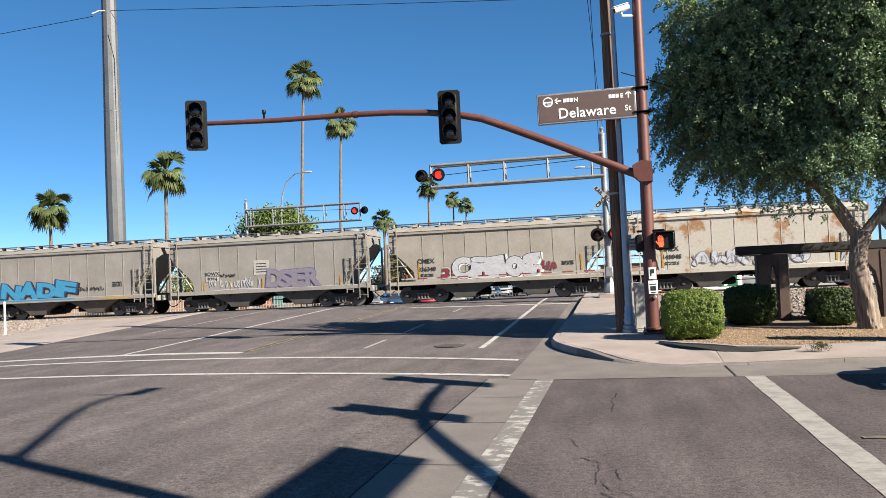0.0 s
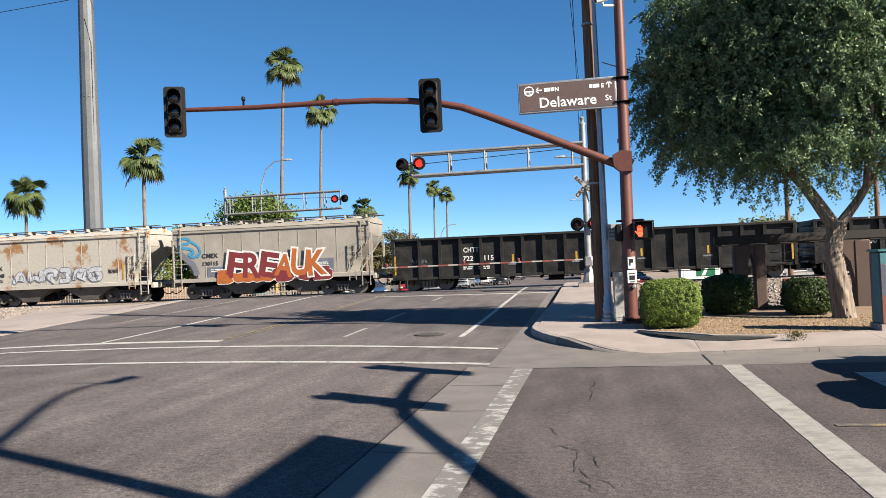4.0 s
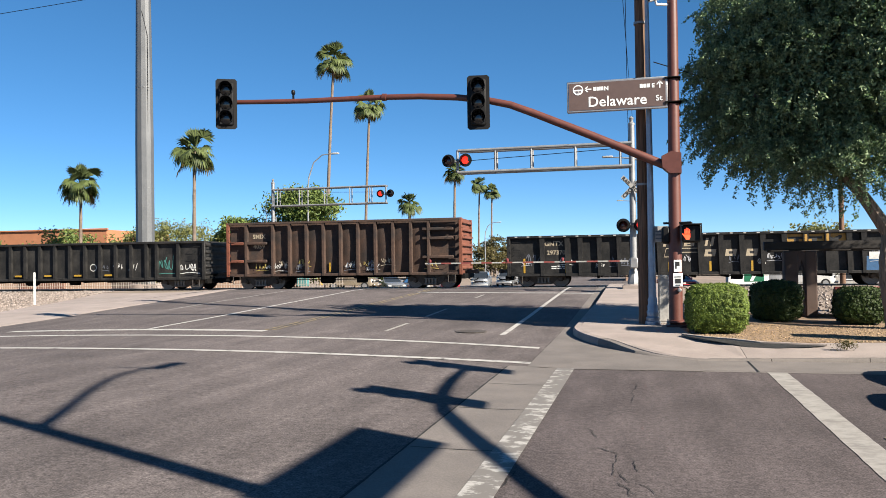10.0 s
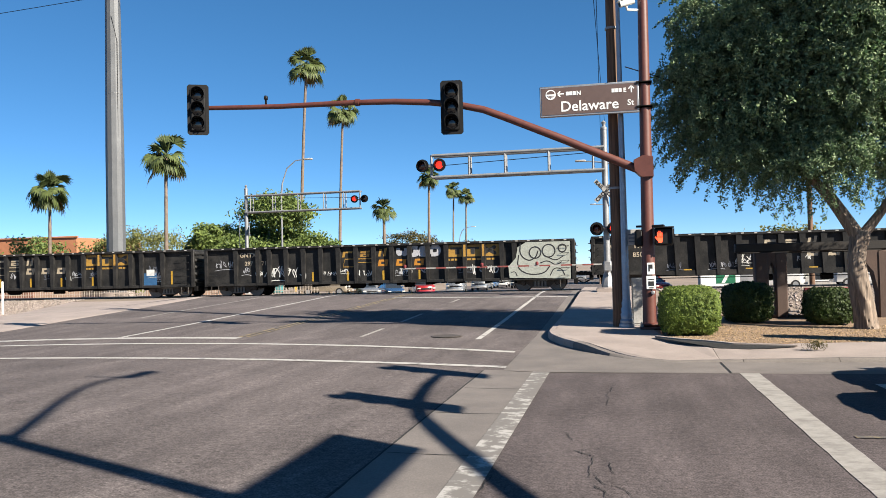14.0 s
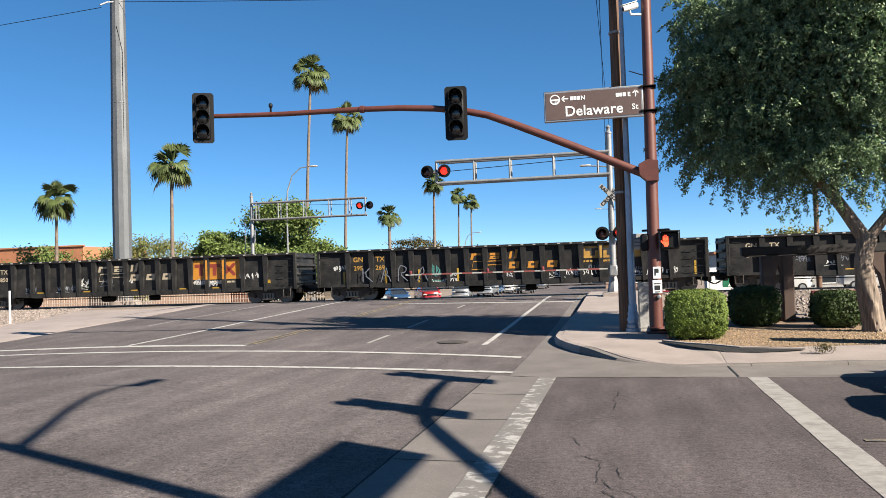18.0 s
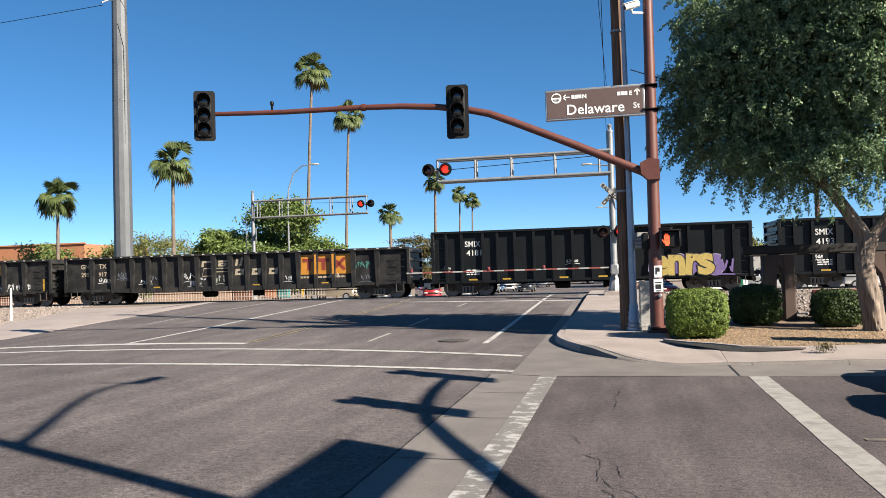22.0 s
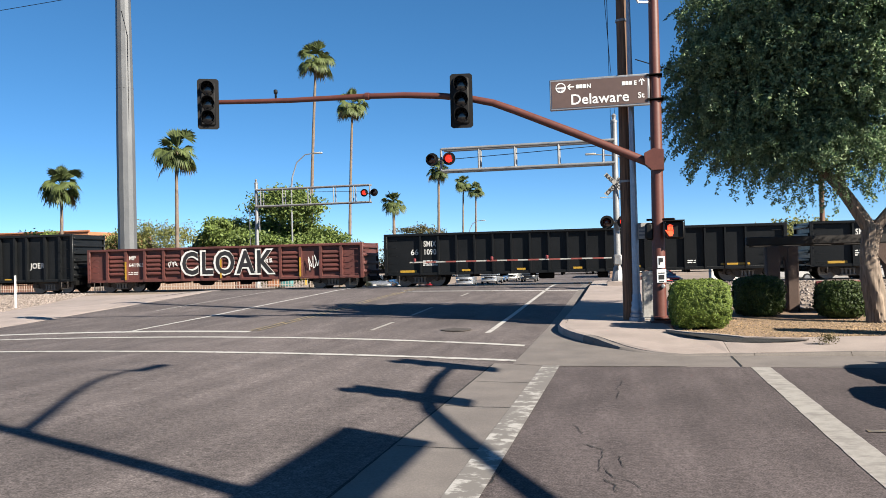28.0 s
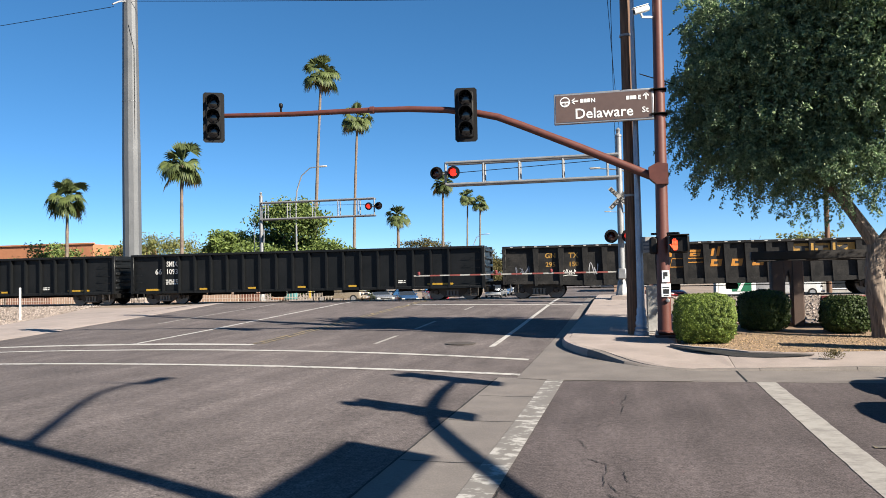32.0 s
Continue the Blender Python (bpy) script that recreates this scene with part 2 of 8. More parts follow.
WHEEL_RIM = mat("worn wheel steel", (0.15, 0.138, 0.125), 0.5, 0.5, var=0.25, scale=6, fine=30)
TRUCK = mat("dusty truck steel", (0.068, 0.058, 0.05), 0.85, 0.0, var=0.35, scale=4, fine=24, second=(0.034, 0.029, 0.025), amount=0.6)
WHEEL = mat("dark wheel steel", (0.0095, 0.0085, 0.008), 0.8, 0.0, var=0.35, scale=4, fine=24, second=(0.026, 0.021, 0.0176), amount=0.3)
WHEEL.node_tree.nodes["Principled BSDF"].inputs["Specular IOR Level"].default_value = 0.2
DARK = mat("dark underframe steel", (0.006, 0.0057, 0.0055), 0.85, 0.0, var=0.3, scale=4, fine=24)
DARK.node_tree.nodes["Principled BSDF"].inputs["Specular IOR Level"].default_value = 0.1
TIE = mat("weathered tie wood", (0.063, 0.05, 0.039), 0.9, var=0.35, scale=3, fine=40)
LENS_OFF = glass("dark lens glass", (0.05, 0.012, 0.01), 0.15)
LENS_GREY = glass("smoked lens glass", (0.008, 0.008, 0.009), 0.2)
RED_ON = glow("lit red lamp", (1.0, 0.035, 0.02), 0.52)
ORANGE_ON = glow("lit orange hand", (1.0, 0.085, 0.03), 0.48)
LEAF = leaf_mat("mesquite leaf", (0.118, 0.182, 0.114), 0.7, 0.22, (0.13, 0.24, 0.095))
HEDGE = leaf_mat("hedge leaf", (0.115, 0.178, 0.04), 0.4, 0.3)
# hedge leaf with the tree's shade put into its green
HEDGE_SHADED = leaf_mat("hedge leaf darkened for shade", (0.036, 0.064, 0.02), 0.4)
TREE_LEAF = leaf_mat("ficus leaf", (0.105, 0.16, 0.05), 0.4)
PALO = leaf_mat("palo verde leaf", (0.126, 0.146, 0.053), 0.3)
OLIVE = leaf_mat("dry olive leaf", (0.078, 0.074, 0.031), 0.35)
FROND = leaf_mat("palm frond", (0.062, 0.092, 0.036), 0.5)
DEAD_FROND = leaf_mat("dead palm frond", (0.13, 0.105, 0.04), 0.35)
BARK = wood_pole_mat("furrowed mesquite bark", (0.17, 0.13, 0.098))
PALM_BARK = mat("palm bark", (0.15, 0.115, 0.088), 0.95, var=0.3, scale=3, fine=25, bump=0.6)
# brown stucco, darkened in its colour for the tree's shade on the piers
STUCCO_SHADED = mat("brown stucco", (0.074, 0.048, 0.038), 0.9, var=0.2, scale=1.5, fine=60, bump=0.4)
BEAM = mat("dark stained timber", (0.0115, 0.0089, 0.0074), 0.75, var=0.3, scale=3, fine=40)
BRICK = mat("red brick", (0.178, 0.074, 0.047), 0.9, var=0.2, scale=4, fine=40, random_tint=0.18)
BUFF = mat("buff block", (0.3, 0.2, 0.145), 0.9, var=0.2, scale=3, fine=40)
TERRA = mat("terracotta wall", (0.3, 0.125, 0.06), 0.85, var=0.12, scale=1, fine=30)
TYRE = mat("tyre rubber", (0.0105, 0.0105, 0.0105), 0.85, var=0.2, scale=8, fine=40)
CAR_GLASS = glass("car glass", (0.02, 0.024, 0.028), 0.04)


# ---- mesh building ----
class Geo:
    """Vertices and faces of one part."""

    def __init__(self):
        self.v, self.f = [], []

    def add(self, verts, faces):
        k = len(self.v)
        self.v += [tuple(p) for p in verts]
        self.f += [tuple(i + k for i in f) for f in faces]
        return self

    def box(self, x0, y0, z0, x1, y1, z1, c=0.0, m=None):
        """A box with chamfered edges of width c."""
        c = min(c, (x1 - x0) * 0.45, (y1 - y0) * 0.45, (z1 - z0) * 0.45)
        if c <= 0:
            vs = [(x, y, z) for z in (z0, z1) for y in (y0, y1) for x in (x0, x1)]
            fs = [(0, 2, 3, 1), (4, 5, 7, 6), (0, 1, 5, 4), (2, 6, 7, 3), (0, 4, 6, 2), (1, 3, 7, 5)]
        else:
            vs, index = [], {}
            for iz in (0, 1):
                for iy in (0, 1):
                    for ix in (0, 1):
                        for ax in range(3):
                            p = [x1 - c if ix else x0 + c, y1 - c if iy else y0 + c, z1 - c if iz else z0 + c]
                            p[ax] = ((x0, x1)[ix], (y0, y1)[iy], (z0, z1)[iz])[ax]
                            index[ix, iy, iz, ax] = len(vs)
                            vs.append(tuple(p))
            g = lambda a, b, d, ax: index[a, b, d, ax]
            fs = [(g(0, 0, 0, 2), g(0, 1, 0, 2), g(1, 1, 0, 2), g(1, 0, 0, 2)), (g(0, 0, 1, 2), g(1, 0, 1, 2), g(1, 1, 1, 2), g(0, 1, 1, 2)),
                  (g(0, 0, 0, 1), g(1, 0, 0, 1), g(1, 0, 1, 1), g(0, 0, 1, 1)), (g(0, 1, 0, 1), g(0, 1, 1, 1), g(1, 1, 1, 1), g(1, 1, 0, 1)),
                  (g(0, 0, 0, 0), g(0, 0, 1, 0), g(0, 1, 1, 0), g(0, 1, 0, 0)), (g(1, 0, 0, 0), g(1, 1, 0, 0), g(1, 1, 1, 0), g(1, 0, 1, 0))]
            for a in (0, 1):
                for b in (0, 1):
                    fs.append((g(0, a, b, 1), g(1, a, b, 1), g(1, a, b, 2), g(0, a, b, 2)))
                    fs.append((g(a, 0, b, 0), g(a, 1, b, 0), g(a, 1, b, 2), g(a, 0, b, 2)))
                    fs.append((g(a, b, 0, 0), g(a, b, 1, 0), g(a, b, 1, 1), g(a, b, 0, 1)))
                    for d in (0, 1):
                        fs.append((g(a, b, d, 0), g(a, b, d, 1), g(a, b, d, 2)))
        if m is not None:
            vs = [m @ Vector(p) for p in vs]
        return self.add(vs, fs)

    def tube(self, pts, radii, seg=10, caps=True):
        """A round bar through pts; one radius, or one for each point."""
        pts = [Vector(p) for p in pts]
        if not hasattr(radii, "__len__"):
            radii = [radii] * len(pts)
        vs, fs, ref = [], [], None
        for i, p in enumerate(pts):
            d = (pts[min(i + 1, len(pts) - 1)] - pts[max(i - 1, 0)]).normalized()
            if ref is None:
                ref = d.orthogonal().normalized()
            ref = (ref - d * ref.dot(d)).normalized()
            s = d.cross(ref)
            for k in range(seg):
                a = 2 * math.pi * k / seg
                vs.append(p + (ref * math.cos(a) + s * math.sin(a)) * radii[i])
        for i in range(len(pts) - 1):
            for k in range(seg):
                k2 = (k + 1) % seg
                fs.append((i * seg + k, i * seg + k2, (i + 1) * seg + k2, (i + 1) * seg + k))
        if caps:
            fs.append(tuple(range(seg))[::-1])
            fs.append(tuple((len(pts) - 1) * seg + k for k in range(seg)))
        return self.add(vs, fs)

    def prism(self, poly, y0, y1, axis="y", m=None):
        """A polygon, drawn in the plane across axis, pushed from y0 to y1."""
        n = len(poly)
        put = {"y": lambda a, b, t: (a, t, b), "z": lambda a, b, t: (a, b, t), "x": lambda a, b, t: (t, a, b)}[axis]
        vs = [put(a, b, t) for t in (y0, y1) for a, b in poly]
        fs = [tuple(range(n)), tuple(range(2 * n - 1, n - 1, -1))] + [(i, i + n, (i + 1) % n + n, (i + 1) % n) for i in range(n)]
        if m is not None:
            vs = [m @ Vector(p) for p in vs]
        return self.add(vs, fs)

    def lathe(self, profile, seg=16, m=None):
        """A profile of (radius, height) turned round z."""
        vs, fs = [], []
        for r, z in profile:
            vs += [(r * math.cos(2 * math.pi * k / seg), r * math.sin(2 * math.pi * k / seg), z) for k in range(seg)]
        for i in range(len(profile) - 1):
            for k in range(seg):
                k2 = (k + 1) % seg
                fs.append((i * seg + k, i * seg + k2, (i + 1) * seg + k2, (i + 1) * seg + k))
        fs.append(tuple(range(seg))[::-1])
        fs.append(tuple((len(profile) - 1) * seg + k for k in range(seg)))
        if m is not None:
            vs = [m @ Vector(p) for p in vs]
        return self.add(vs, fs)

    def mesh(self, name, material, smooth=None):
        me = bpy.data.meshes.new(name)
        me.from_pydata(self.v, [], self.f)
        bm = bmesh.new()
        bm.from_mesh(me)
        bmesh.ops.recalc_face_normals(bm, faces=bm.faces)
        bm.to_mesh(me)
        bm.free()
        me.materials.append(material)
        if smooth is not None:
            me.shade_smooth()
            me.set_sharp_from_angle(angle=radians(smooth))
        return me


def part(name, geo, material, parent=None, label="", smooth=40):
    """Link a Geo as one mesh object under a thing or a part."""
    ob = new(name, geo.mesh(name, material, smooth) if isinstance(geo, Geo) else geo)
    ob.parent = parent
    return tagged(ob, label)


def thing(name, label, category, m=None, group="", kind=""):
    ob = new(name)
    ob.empty_display_size = 0.2
    if m is not None:
        ob.matrix_basis = m
    return tagged(ob, label, category, group, kind)


def solid(name, geo, material, label, category, group="", kind="", smooth=40):
    return tagged(part(name, geo, material, None, "", smooth), label, category, group, kind)


def quads(name, centres, right, up, material):
    """Many small leaf quads as one mesh; arrays of n x 3."""
    n = len(centres)
    vs = np.stack([centres - up, centres + right * 0.9, centres + up, centres - right * 0.9], 1).reshape(-1, 3)
    me = bpy.data.meshes.new(name)
    me.vertices.add(4 * n)
    me.vertices.foreach_set("co", vs.ravel())
    me.loops.add(4 * n)
    me.loops.foreach_set("vertex_index", np.arange(4 * n, dtype=np.int32))
    me.polygons.add(n)
    me.polygons.foreach_set("loop_start", np.arange(0, 4 * n, 4, dtype=np.int32))
    me.polygons.foreach_set("loop_total", np.full(n, 4, dtype=np.int32))
    me.materials.append(material)
    me.update()
    me.validate()
    return me


def random_turns(n, size, rng, droop=0.0, slim=0.5):
    a = rng.normal(size=(n, 3))
    a[:, 2] -= droop
    a /= np.linalg.norm(a, axis=1, keepdims=True)
    b = np.cross(a, rng.normal(size=(n, 3)))
    b /= np.linalg.norm(b, axis=1, keepdims=True)
    s = size * rng.uniform(0.7, 1.3, (n, 1))
    return b * s * slim, a * s


_texts = {}


def letters(text, height, material, spacing=1.0, fat=0.0):
    """A mesh of flat lettering, centred, in the xy plane, with capitals about this high."""
    key = (text, round(height, 3), material.name, spacing, fat)
    if key not in _texts:
        cu = bpy.data.curves.new("lettering", "FONT")
        cu.body, cu.size, cu.align_x, cu.space_character, cu.offset = text, height / 0.72, "CENTER", spacing, fat
        cu.extrude, cu.resolution_u = 0.002, 3
        ob = bpy.data.objects.new("lettering", cu)
        scene.collection.objects.link(ob)
        bpy.context.view_layer.update()
        me = bpy.data.meshes.new_from_object(ob.evaluated_get(bpy.context.evaluated_depsgraph_get()))
        bpy.data.objects.remove(ob)
        me.materials.clear()
        me.materials.append(material)
        _texts[key] = me
    return _texts[key]


def lettering(text, height, material, parent, m, label="", spacing=1.0, fat=0.0, name="lettering"):
    ob = new(name, letters(text, height, material, spacing, fat))
    ob.parent = parent
    ob.matrix_basis = m
    return tagged(ob, label)


def interp(x, xs, ys):
    return float(np.interp(x, xs, ys))


def smooth01(x, a, b):
    t = min(max((x - a) / (b - a), 0.0), 1.0)
    return t * t * (3 - 2 * t)


def ground_z(x, y):
    """Height of the bare ground: the street climbs to the crossing, and has a crown."""
    mid = interp(y, (14, 18, 22, 26, 30, 33, 35, 38, 41, 44, 46, 50, 56, 74, 400), (0, .05, .16, .3, .43, .52, .53, .44, .29, .22, .1, -.14, -.52, -1.3, -2.0))
    side = interp(y, (14, 24, 34, 41, 46, 56, 74, 400), (0, .06, .2, .3, .3, .0, -1.0, -2.0))
    f = smooth01(x, -19, -25) if x < -10 else smooth01(x, 1.5, 4)
    crown = max(0.0, 1 - ((x + 9.5) / 7.8) ** 2) * 0.12 * interp(y, (-40, 0, 6, 13, 18, 30), (0.3, 0.5, 0.85, 1, 0.55, 0))
    return mid * (1 - f) + side * f + crown


def sheet(xs, ys, lift, inside=None):
    """A sheet that follows the ground at a height over it."""
    g, n = Geo(), len(ys)
    vs = [(x, y, ground_z(x, y) + lift) for x in xs for y in ys]
    fs = []
    for i in range(len(xs) - 1):
        for j in range(n - 1):
            if inside is None or inside((xs[i] + xs[i + 1]) / 2, (ys[j] + ys[j + 1]) / 2):
                fs.append((i * n + j, (i + 1) * n + j, (i + 1) * n + j + 1, i * n + j + 1))
    return g.add(vs, fs)


def span(a, b, step):
    n = max(1, round((b - a) / step))
    return [a + (b - a) * i / n for i in range(n + 1)]


# ---- ground, streets, pavements ----
xs = [-1500, -700, -300, -150, -90] + span(-60, 30, 1.5) + [50, 90, 150, 300, 700, 1500]
ys = [-900, -300, -100, -40, -20] + span(-10, 60, 1.25) + [66, 72, 90, 130, 200, 400, 900, 2500]
solid("ground", sheet(xs, ys, -0.03), DIRT, "tan desert dirt reaching to the horizon", "ground", kind="structure")

KERB_L, KERB_R = -17.45, -1.55


def cross_edge(x):
    return 12.8


def left_edge(y):
    """Where the far pavement's kerb runs."""
    return interp(y, (15, 19, 20.6, 23, 26.4, 30.5, 33.5, 38), (-17.4, -17.35, -17.35, -17.65, -17.75, -18.06, -18.4, -20.2))


def on_road(x, y):
    return (left_edge(y) - 1.6 < x < -1.83 and y > 12.5) or (1.0 < y < cross_edge(x) and not -2.13 < x < -1.08) or (y <= 1.0 and KERB_L < x < -2.13)


road_x = [-400, -200, -100, -60, -40, -30, -24, -21.5, -20.5, -19.5, -18.5] + span(KERB_L, -2.4, 0.85) + [-2.13, -1.83, -1.55, -1.08] + span(-0.5, 12, 1.0) + [20, 40, 100, 200, 400]
road_y = [-200, -60, -20, 1.0] + span(2, 12.2, 0.75) + [12.6, 12.8, 13.0] + span(13.5, 48, 0.75) + span(50, 74, 3) + [100, 160, 250, 400]
solid("road", sheet(road_x, road_y, 0.0, lambda x, y: on_road(x, y) and x < -1.3), ASPHALT, "grey sun-bleached asphalt road with fine cracks", "road", kind="structure")
solid("road", sheet(road_x, road_y, 0.0, lambda x, y: on_road(x, y) and x > -1.3), ASPHALT_SIDE, "older brown-grey asphalt of the side street with cracks", "road", kind="structure")


def strip(name, x0, x1, y0, y1, lift, material, label, category="road marking", skew=0.0, step=0.75, kind="structure", bow=(0.0, 0.0)):
    """A flat marking over x0..x1, y0..y1; skew: how far its far end in x lies ahead in y."""
    g = Geo()
    nx, ny = max(1, round((x1 - x0) / step)), max(1, round((y1 - y0) / step))
    vs, fs = [], []
    for i in range(nx + 1):
        for j in range(ny + 1):
            x, y = x0 + (x1 - x0) * i / nx + (0.012 * noise.noise(Vector((i * 7.3, j * step * 5.3, x0))) if nx == 1 and step < 0.3 else 0.0), y0 + (y1 - y0) * j / ny + skew * i / nx - bow[1] * (x0 + (x1 - x0) * i / nx - bow[0]) ** 2
            vs.append((x, y, ground_z(x, y) + lift))
    for i in range(nx):
        for j in range(ny):
            fs.append((i * (ny + 1) + j, (i + 1) * (ny + 1) + j, (i + 1) * (ny + 1) + j + 1, i * (ny + 1) + j + 1))
    return solid(name, g.add(vs, fs), material, label, category, kind=kind)


# concrete valley gutter across the side street, and gutter pans
strip("gutter", -2.13, -1.08, 1.0, 13.0, 0.004, GUTTER, "pale concrete valley gutter across the side street", "gutter", step=0.5)
strip("gutter", -1.83, KERB_R, 13.0, 40.0, 0.004, GUTTER, "concrete gutter pan along the kerb", "gutter", step=0.5)
strip("gutter", -1.06, 14.0, 12.78, 13.0, 0.003, GUTTER, "stained concrete gutter apron along the side street", "gutter", step=0.4)
strip("gutter", 0.8, 14.0, 12.9, 14.16, 0.005, GUTTER, "stained concrete gutter apron along the side street", "gutter", skew=0.2, step=0.5)
strip("gutter_joint", 1.62, 1.645, 12.8, 14.1, 0.012, TAR, "dark open joint in the gutter apron", "joint")
for y in (11.07, 9.2, 7.17, 5.1):
    strip("gutter_joint", -2.1, -1.1, y, y + 0.016, 0.008, TAR, "dark joint across the valley gutter", "joint", step=0.3)
strip("gutter_joint", -2.15, -2.125, 2.0, 12.9, 0.006, TAR, "dark joint beside the valley gutter", "joint", step=0.2)

# markings
strip("crosswalk_line", -1.34, -1.07, 3.0, 13.25, 0.0085, WORN_LINE, "badly worn white crosswalk line on concrete and asphalt", step=0.1)
strip("crosswalk_line", 1.745, 2.025, 3.0, 12.8, 0.0045, GREY_LINE, "worn white crosswalk line on the asphalt", step=0.2)
strip("stop_line", 3.3, 3.9, 7.4, 11.75, 0.008, WHITE_LINE, "worn white stop line on the side street")
strip("centre_line", 2.15, 14.0, 8.26, 8.36, 0.008, YELLOW_LINE, "faded yellow centre line of the side street")
strip("crosswalk_line", -15.75, -1.1, 13.65, 13.87, 0.008, WHITE_LINE, "white crosswalk line across the street", bow=(-10.5, 0.0047))
strip("crosswalk_line", -15.75, -1.95, 16.44, 16.66, 0.008, WHITE_LINE, "white crosswalk line across the street", bow=(-10.5, 0.014))
strip("stop_line", -15.7, -8.75, 17.8, 18.15, 0.008, WHITE_LINE, "white stop line before the crosswalk", bow=(-11.5, 0.0255))
strip("lane_line", -12.2, -12.05, 18.1, 37.0, 0.008, WHITE_LINE, "solid white lane line")
for x in (-8.93, -8.73):
    strip("centre_line", x, x + 0.1, 18.1, 36.0, 0.008, YELLOW_LINE, "faded yellow centre line, one of a pair")
for a, b in ((18.1, 19.95), (21.7, 24.2), (28.6, 30.2)):
    strip("lane_dash", -5.9, -5.8, a, b, 0.008, GREY_LINE, "white lane dash")
strip("edge_line", -3.1, -2.98, 17.7, 36.5, 0.008, WHITE_LINE, "solid white edge line of the cycle lane")
strip("stop_line", -8.9, -1.8, 31.5, 31.85, 0.008, WHITE_LINE, "white stop line before the railway", skew=-1.0)
strip("lane_line", -15.3, -15.2, 24.0, 33.0, 0.008, GREY_LINE, "faint worn lane line")



def crack(x0, y0, x1, y1, width, seed, wander=0.12):
    """A jagged open crack in the asphalt from one place to another, uneven in width."""
    a, b = Vector((x0, y0)), Vector((x1, y1))
    n = max(4, round((b - a).length / 0.045))
    side = Vector((-(b - a).y, (b - a).x)).normalized()
    vs = []
    for i in range(n + 1):
        f = i / n
        off = wander * math.sin(math.pi * f) * noise.noise(Vector((f * 3.1, seed, 0))) * 2 + 0.022 * noise.noise(Vector((f * (b - a).length * 9, seed, 4)))
        p = a.lerp(b, f) + side * off
        w = width * (0.5 + 0.9 * abs(noise.noise(Vector((f * (b - a).length * 6, seed, 9))))) * min(1.0, 6 * f + 0.15, 6 * (1 - f) + 0.15)
        for s in (-1, 1):
            q = p + side * w * s
            vs.append((q.x, q.y, ground_z(q.x, q.y) + 0.006))
    return solid("road_crack", Geo().add(vs, [(2 * i, 2 * i + 1, 2 * i + 3, 2 * i + 2) for i in range(n)]), TAR, "dark open crack in the asphalt", "crack", kind="structure")


CRACKS = [(-0.12, 11.45, -0.16, 9.84, 0.007, 0.05), (-0.12, 9.58, -0.46, 9.01, 0.007, 0.05), (-0.60, 8.41, -0.46, 7.90, 0.007, 0.04), (-0.31, 7.84, 0.05, 7.42, 0.005, 0.06), (0.05, 7.42, 1.07, 7.48, 0.004, 0.02), (-0.44, 7.51, -0.23, 7.29, 0.008, 0.04), (-0.26, 7.32, -0.26, 6.52, 0.006, 0.06), (-0.12, 7.12, -0.07, 6.68, 0.007, 0.03), (-0.22, 6.65, 0.08, 6.01, 0.007, 0.08), (-0.23, 6.36, -0.11, 5.97, 0.005, 0.05), (-1.03, 6.54, -1.06, 6.04, 0.012, 0.03), (-6.28, 9.45, -5.83, 9.23, 0.006, 0.05), (-6.13, 11.27, -5.91, 11.25, 0.01, 0.02), (-6.04, 14.04, -5.93, 15.67, 0.008, 0.08), (-6.08, 11.87, -5.87, 12.79, 0.006, 0.05), (-8.85, 9.97, -8.59, 10.47, 0.005, 0.05), (1.32, 8.36, 1.64, 8.47, 0.003, 0.03), (-1.06, 7.14, -0.19, 7.29, 0.003, 0.03), (-0.6, 7.23, -0.3, 7.54, 0.003, 0.03), (-0.2, 6.31, -0.06, 6.0, 0.005, 0.04), (-0.11, 9.4, -0.5, 8.95, 0.004, 0.03)]
for k, (x0, y0, x1, y1, w, wander) in enumerate(CRACKS):
    crack(x0, y0, x1, y1, w * 0.8, k * 3.7, wander * 0.6)

# manhole covers
for x, y, r in ((-3.86, 18.3, 0.36),):
    g = Geo().lathe([(r, 0), (r, 0.012), (r - 0.05, 0.016), (r - 0.09, 0.012), (0.05, 0.014), (0.02, 0.014)], 28, pose(x, y, ground_z(x, y) + 0.004))
    solid("manhole_cover", g, MANHOLE, "round cast-iron manhole cover set in the asphalt", "manhole", kind="structure")


def kerb_corner(n=14):
    """Points of the kerb's face round the corner, from the main street to the side street."""
    cx, cy, rx, ry = 0.85, 18.4, 2.4, 4.3
    return [(cx - rx * max(0.0, math.cos(a)) ** 1.333, cy - ry * math.sin(a) ** 1.333) for a in (math.pi / 2 * i / n for i in range(n + 1))]


def kerb_drop(x, y):
    """How far the kerb and pavement dip for the ramp at the corner."""
    return (0.125 - 0.05 * smooth01(x, 1.6, 2.6)) * (1 - smooth01(y, 14.5, 16.0))


